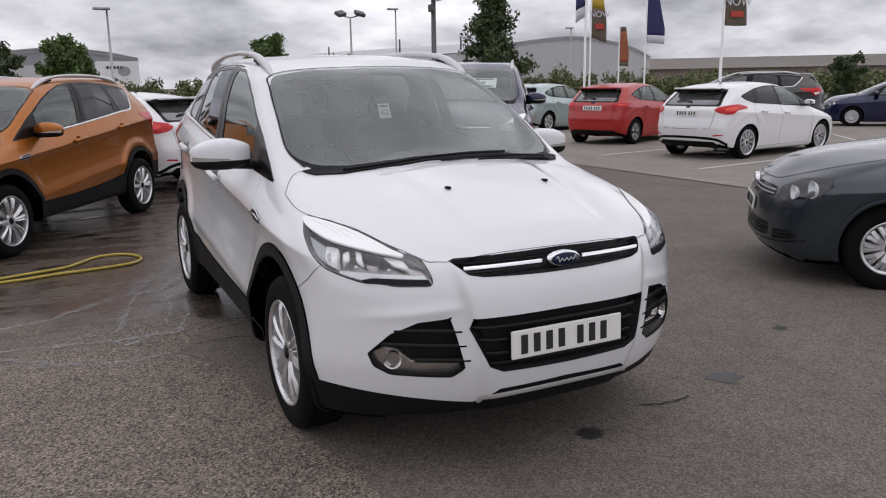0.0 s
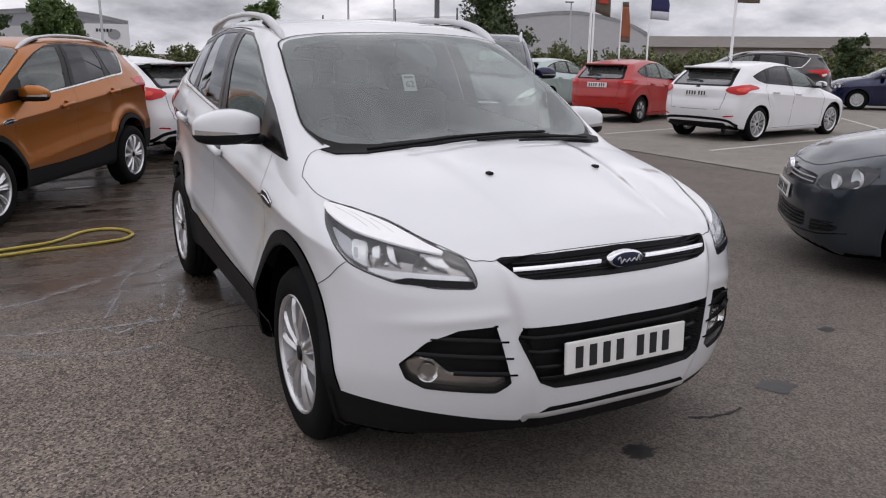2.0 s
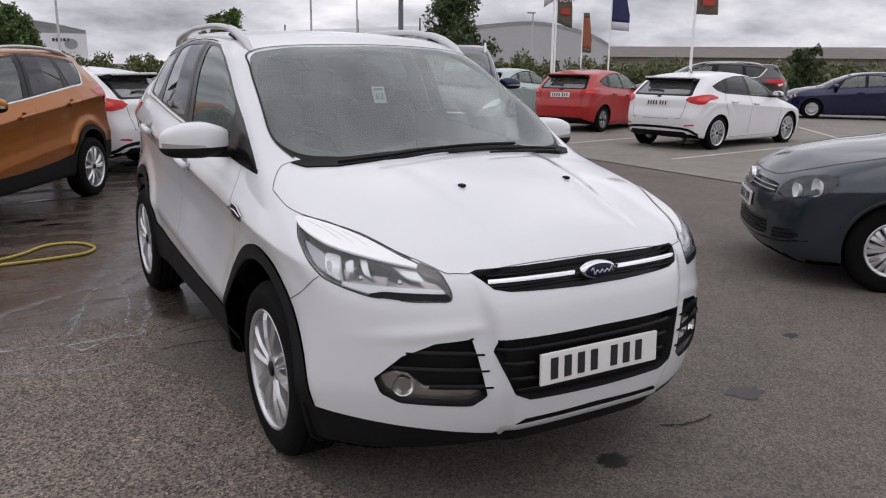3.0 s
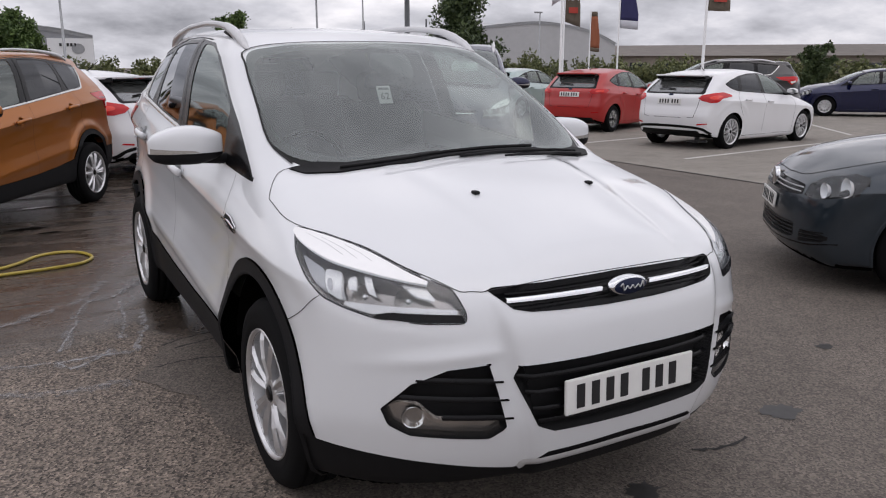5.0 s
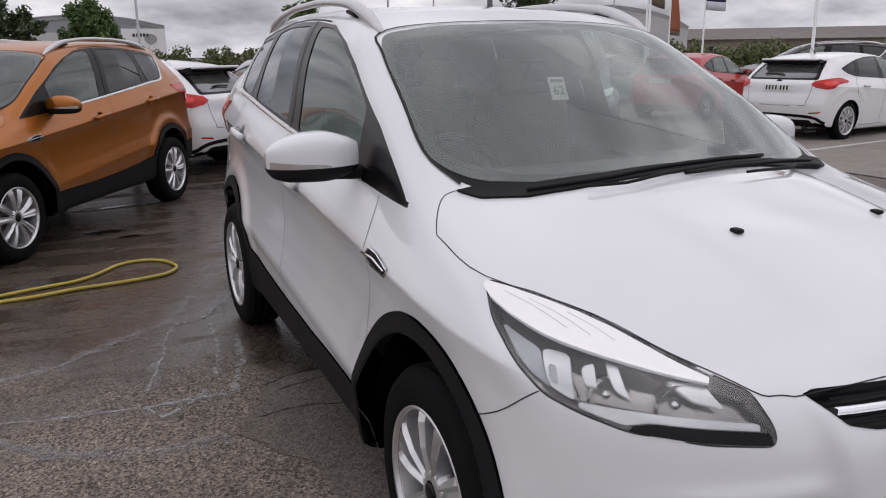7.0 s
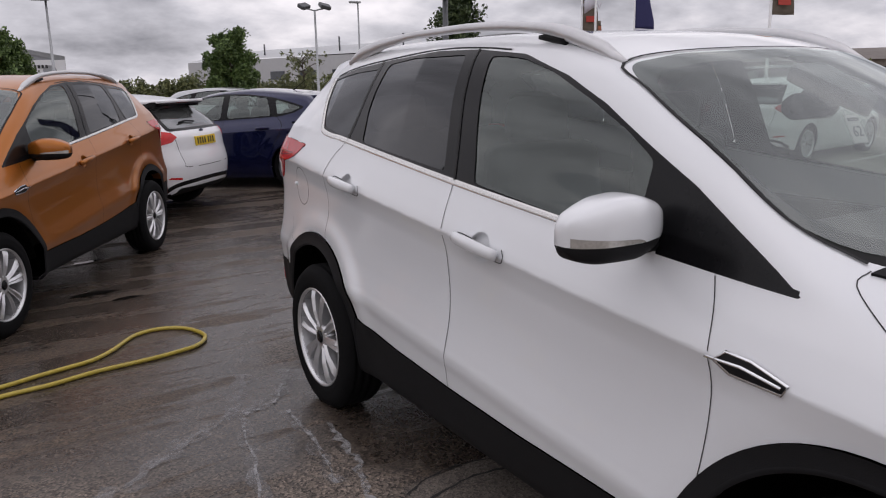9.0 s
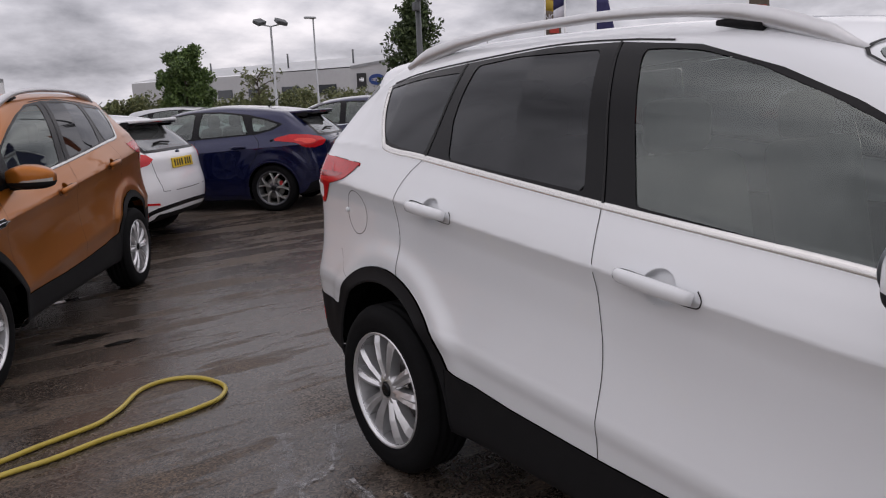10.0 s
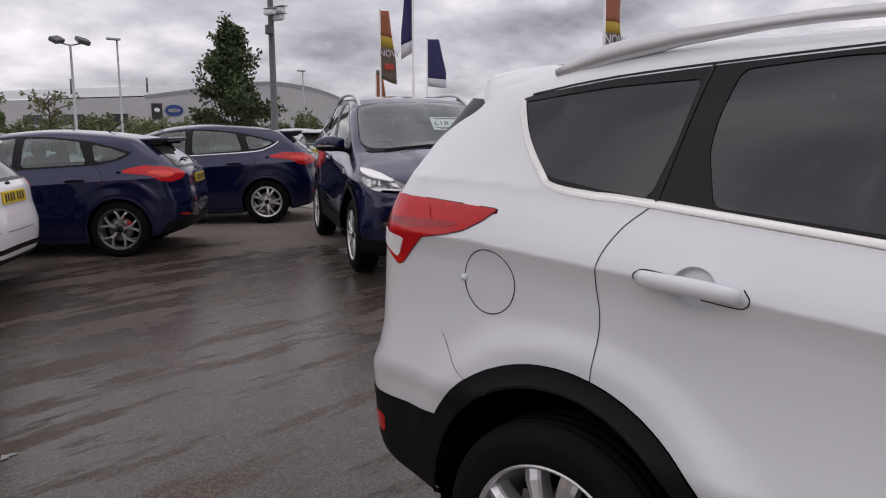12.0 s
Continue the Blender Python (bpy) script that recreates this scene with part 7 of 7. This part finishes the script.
    f.append(feat("region", "diffuser", "rear", softened(wide(low), 0.03), "black", lift=-0.004))
    if d.get("skirt"):
        f.append(feat("strip", "bumper_line", "rear", rounded(wide([(-0.78, 0.30), (-0.66, 0.40), (-0.3, 0.43), (0.3, 0.43), (0.66, 0.40), (0.78, 0.30)]), 5, False), "gloss", width=0.05, lift=0.004, crest=0.003))
    for sg in (-1, 1):
        f.append(feat("panel", "rear_reflector", "rear", [(sg * 0.60 * kx, 0.46), (sg * 0.76 * kx, 0.48), (sg * 0.76 * kx, 0.50), (sg * 0.60 * kx, 0.485)], "red", lift=0.004, rim=0.006))
    if "head_lamp" in d:
        head = d["head_lamp"]
        f.append(feat("cut", "headlight", "corner", head, None))
        f.append(feat("panel", "headlight", "corner", head, "black", lift=-0.06, rim=-0.06, label="clear headlamp in a dark housing"))
        f.append(feat("cut", "headlight_lens", "corner", head, "lens", lift=0.001))
        f.append(feat("strip", "headlight_seal", "corner", np.array(head), "seam", width=0.008, lift=0.001, closed=True))
        up = both_sides(wide([(0, 0.630), (-0.50, 0.636), (-0.62, 0.648), (-0.585, 0.712), (-0.50, 0.722), (0, 0.738)]))
        f.append(feat("cut", "upper_grille", "front", up, None))
        f.append(feat("panel", "upper_grille", "front", up, "gloss", lift=-0.03, rim=-0.03))
        for z in (0.664, 0.694):
            f.append(feat("strip", "grille_bar", "front", rounded(wide([(-0.58, z), (0, z + 0.006), (0.58, z)]), 6, False), "smoke", width=0.010, lift=-0.002, crest=0.006))
        low = both_sides(wide([(0, 0.325), (-0.52, 0.332), (-0.585, 0.350), (-0.575, 0.445), (0, 0.455)]))
        f.append(feat("cut", "lower_grille", "front", low, None))
        f.append(feat("panel", "lower_grille", "front", low, "black", lift=-0.05, rim=-0.05))
        for z in (0.352, 0.378, 0.404, 0.430):
            f.append(feat("strip", "grille_slat", "front", rounded(wide([(-0.565, z), (0, z), (0.565, z)]), 6, False), "gloss", width=0.010, lift=-0.004, crest=0.006))
        for sg in (-1, 1):
            pod = [(sg * x * kx, z) for x, z in [(0.64, 0.325), (0.82, 0.352), (0.825, 0.40), (0.64, 0.408)]]
            f.append(feat("panel", "bumper_vent", "front", pod, "black", lift=0.002, rim=0.01))
            for z in (0.362, 0.388, 0.412):
                f.append(feat("strip", "vent_slat", "front", rounded([(sg * 0.65 * kx, z - 0.006), (sg * 0.73 * kx, z - 0.002), (sg * 0.81 * kx, z + 0.002)], 4, False), "gloss", width=0.008, lift=0.008, crest=0.004))
        f.append(feat("strip", "chin_line", "front", rounded(wide([(-0.84, 0.345), (-0.70, 0.315), (-0.4, 0.305), (0, 0.302), (0.4, 0.305), (0.70, 0.315), (0.84, 0.345)]), 5, False), "gloss", width=0.012, lift=0.004, crest=0.004))
        f.append(feat("strip", "bonnet_gap", "top", rounded([(-0.70 * kx, 0.22), (-0.72 * kx, -0.1), (-0.66 * kx, -0.45), (-0.50 * kx, -0.70), (-0.25, -0.775), (0, -0.785), (0.25, -0.775), (0.50 * kx, -0.70), (0.66 * kx, -0.45), (0.72 * kx, -0.1), (0.70 * kx, 0.22)], 5, False), "seam", width=0.007, lift=0.0015))
    return f


FIVEDOOR_TAIL = [(1.27, 0.985), (1.36, 1.02), (1.50, 1.058), (1.68, 1.045), (1.90, 1.005), (1.97, 0.955), (1.90, 0.90), (1.74, 0.868), (1.62, 0.878), (1.52, 0.945)]
SMALL_TAIL = [(1.48, 0.99), (1.60, 1.02), (1.95, 1.00), (2.02, 0.93), (1.95, 0.90), (1.60, 0.92)]
OLDER_HEAD = [(-0.10, 0.652), (-0.082, 0.722), (-0.02, 0.760), (0.05, 0.788), (0.19, 0.814), (0.28, 0.804), (0.302, 0.768), (0.276, 0.688), (0.203, 0.660), (0.08, 0.644), (-0.04, 0.636)]


def make_hatch(spec, paint, label, at, ky=1.0, kx=1.0, style=None, plate=PLATE_YELLOW, front_plate=False, spoiler=True, **d):
    car = tagged(new("car", None), label, "car", "cars on the lot")
    mats = dict(paint=paint, black=BLACK, glass=GLASS, glass_side=GLASS_SIDE, glass_dark=GLASS_DARK, chrome=CHROME, red=LAMP_RED, pink=LAMP_PINK, seam=SEAM, gloss=GLOSS_BLACK, lens=LENS_CLEAR, white=LAMP_WHITE, alu=ALU, smoke=SMOKE, glass_tint=GLASS_TINT, dark=ALLOY_DARK)
    d = dict(d, base=spec["base"], hub=spec["hub"], arch=spec["arch"])
    d.setdefault("tail_lamp", FIVEDOOR_TAIL)
    shape = build_body(car, spec, hatch_feats(d, ky, kx), mats)
    style = style or dict(n=5, double=True, open=0.22, half=0.018, mat=ALLOY)
    for hy in (0, spec["base"]):
        for sg in (-1, 1):
            add_wheel(car, sg * (spec["plan_at"] - 0.125), hy, spec, sg, style)
            arch_liner(car, hy, spec, sg)
    cabin(car, spec)
    for sg in (-1, 1):
        mirror_arm(car, sg, (sg * 0.95 * kx, 0.66 * ky, 1.04), mats, (0.21, 0.12, 0.13), False)
        for y0 in (1.50, 2.30):
            door_handle(car, shape, sg, y0 * ky, 0.855 + 0.045 * (y0 > 2), (y0 - 0.20) * ky, 0.845 + 0.045 * (y0 > 2), paint)
    if spoiler:
        c = shape.onto(np.array([[0.0, 2.74 * ky]]), view_of("top"))[0] - (0, 0, 0.012)
        bm = box_mesh(0, 3.00 * ky, c[2] - 0.008, 1.12 * kx, 0.36, 0.034, 0.012)
        for v in bm.verts:
            v.co.x *= 1 - 0.08 * (v.co.y > 3.0 * ky)
            v.co.z -= 0.06 * v.co.x ** 2 + (0.012 if v.co.y < 2.95 * ky else 0.0)
        sp = part("roof_spoiler", bm, paint, car, smooth=False)
        bm = box_mesh(0, 3.09 * ky, c[2] - 0.036, 0.98 * kx, 0.16, 0.024, 0.006)
        for v in bm.verts:
            v.co.z -= 0.06 * v.co.x ** 2
        part("spoiler_lip", bm, GLOSS_BLACK, sp)
        for sg in (-1, 1):
            part("spoiler_fin", box_mesh(sg * 0.52 * kx, 3.02 * ky, c[2] - 0.06, 0.03, 0.18, 0.07, 0.01), GLOSS_BLACK, sp)
        part("brake_light", box_mesh(0, 3.172 * ky, c[2] - 0.034, 0.26, 0.006, 0.014, 0.002), LAMP_RED, sp)
    P, F = tube_mesh([(0, 2.35 * ky, 1.44), (0, 2.40 * ky, 1.47), (0, 2.55 * ky, 1.58)], [0.012, 0.006, 0.004], 8)
    mesh_part("aerial", P, F, BLACK, car)
    rear = view_of("rear")
    number_plate(car, shape, rear, 0.885, plate, (-0.20, -0.14, -0.08, -0.02, 0.07, 0.13, 0.19))
    c = shape.onto(np.array([[0.0, 1.0]]), rear)[0]
    P, F = lathe([(0.0, 1.0), (0.006, 0.9), (0.008, 0.01)], 24)
    mesh_part("badge", np.stack([P[:, 1] * 0.055, c[1] + P[:, 0], c[2] + P[:, 2] * 0.024], 1), F, BADGE_BLUE, car)
    w = on_body(shape, [(-0.02, 1.10), (0.16, 1.115), (0.34, 1.10)], rear, 0.014)
    P, F = tube_mesh(w, 0.011, 6)
    mesh_part("rear_wiper", P, F, BLACK, car)
    if front_plate:
        number_plate(car, shape, view_of("front"), 0.545, PLATE_WHITE, (-0.20, -0.14, -0.08, -0.02, 0.07, 0.13, 0.19))
        c = shape.onto(np.array([[0.0, 0.700]]), view_of("front"))[0]
        P, F = lathe([(-0.02, 0.07), (0.008, 0.07), (0.012, 0.062), (0.010, 0.001)], 28)
        mesh_part("badge", np.stack([P[:, 1], c[1] - 0.006 - P[:, 0], c[2] + P[:, 2]], 1), F, CHROME, car)
        for sg in (-1, 1):
            for u, v, r in ((0.05, 0.708, 0.052), (0.195, 0.738, 0.066)):
                q = on_body(shape, [(u, v)], view_of("corner", sg), -0.024)[0]
                P, F = lathe([(-0.03, 0.006), (-0.012, r * 0.75), (0.016, r), (0.018, r * 1.06)], 20)
                # White instead of mirror metal, so the bowl's bright reflection is in its colour.
                ob = mesh_part("lamp_bowl", P, F, LAMP_WHITE, car)
                ob.matrix_local = Matrix.Translation(q) @ Matrix.Rotation(radians(-90 + 12 * sg), 4, "Z")
    car.matrix_basis = pose(at[0], at[1], 0, 0, 0, at[2])
    return car


# The veil lifts these dark screens, standing in for the sky they would mirror.
GLASS_TINT = tinted_glass("tinted_rear_screen", (0.12, 0.13, 0.13), 0.16, film=0.10)
PANES.append(GLASS_TINT)
LAMP_PINK = plain("pale_red_lamp_insert", (0.78, 0.05, 0.03), 0.15, coat=0.3, grain=0.2, scale=60)
ALLOY_GREY = plain("machined_grey_alloy", (0.55, 0.55, 0.54), 0.32, 0.7, grain=0.1, scale=30)
ST_WHEEL = dict(n=5, double=True, open=0.34, half=0.013, mat=ALLOY_DARK, spoke_mat=ALLOY_GREY, fan=True, cap=GLOSS_BLACK, caliper=CALIPER, turn=0.2)
MULTI = dict(n=10, double=True, open=0.17, half=0.009, mat=ALLOY, fan=True, cap=GLOSS_BLACK)
COVER = dict(n=10, double=True, open=0.15, half=0.018, mat=ALLOY, cap=ALLOY)
BIG = dict(FIVEDOOR, rim=0.240)
make_hatch(FIVEDOOR, PAINT_WHITE2, "white hatchback with a black roof spoiler lip, seen from behind", (-2.11, 11.40, -132), rear_glass="glass_dark", skirt=True)
make_hatch(BIG, PAINT_BLUE, "deep blue sporty hatchback with dark spoked wheels", (0.718, 12.731, -134), style=ST_WHEEL, sport=True)
trimmed = make_hatch(FIVEDOOR, PAINT_BLUE, "deep blue hatchback with bright window trim", (3.667, 14.058, -132), waist=True, spoiler=True)
trimmed.matrix_basis = trimmed.matrix_basis @ Matrix.Scale(1.05, 4)
make_hatch(BIG, PAINT_WHITE2, "white five-door hatchback with silver multi-spoke wheels", (12.917, 8.836, 99), style=MULTI, plate=PLATE_WHITE, rear_glass="glass_dark", skirt=True)
make_hatch(SMALL, PAINT_RED, "bright red small hatchback with dark wheels", (13.19, 13.33, 111.5), 0.925, 0.955, dict(ST_WHEEL, caliper=None), plate=PLATE_WHITE, tail_lamp=SMALL_TAIL)
mint = make_hatch(SMALL, PAINT_MINT, "pale mint small hatchback", (14.3, 18.5, 110), 0.925, 0.955, tail_lamp=SMALL_TAIL)
older = make_hatch(OLDER, PAINT_NAVY, "dark slate blue hatchback with covered steel wheels", (4.175, 0.73, -133), 0.965, 0.98, COVER, front_plate=True, spoiler=False, head_lamp=OLDER_HEAD)
repainted(older, PAINT_NAVY, PAINT_BLUE, "blue hatchback parked across the far aisle", (21.9, 13.7, -140))
silver = make_hatch(FIVEDOOR, PAINT_SILVER, "silver hatchback in the row behind", (5.6, 19.6, 50), spoiler=False)
repainted(silver, PAINT_SILVER, PAINT_GREY, "dark grey hatchback in the row behind", (1.0, 18.6, 50))
repainted(mint, PAINT_MINT, PAINT_SILVER, "silver small hatchback beyond the mint one", (16.4, 22.8, 108))
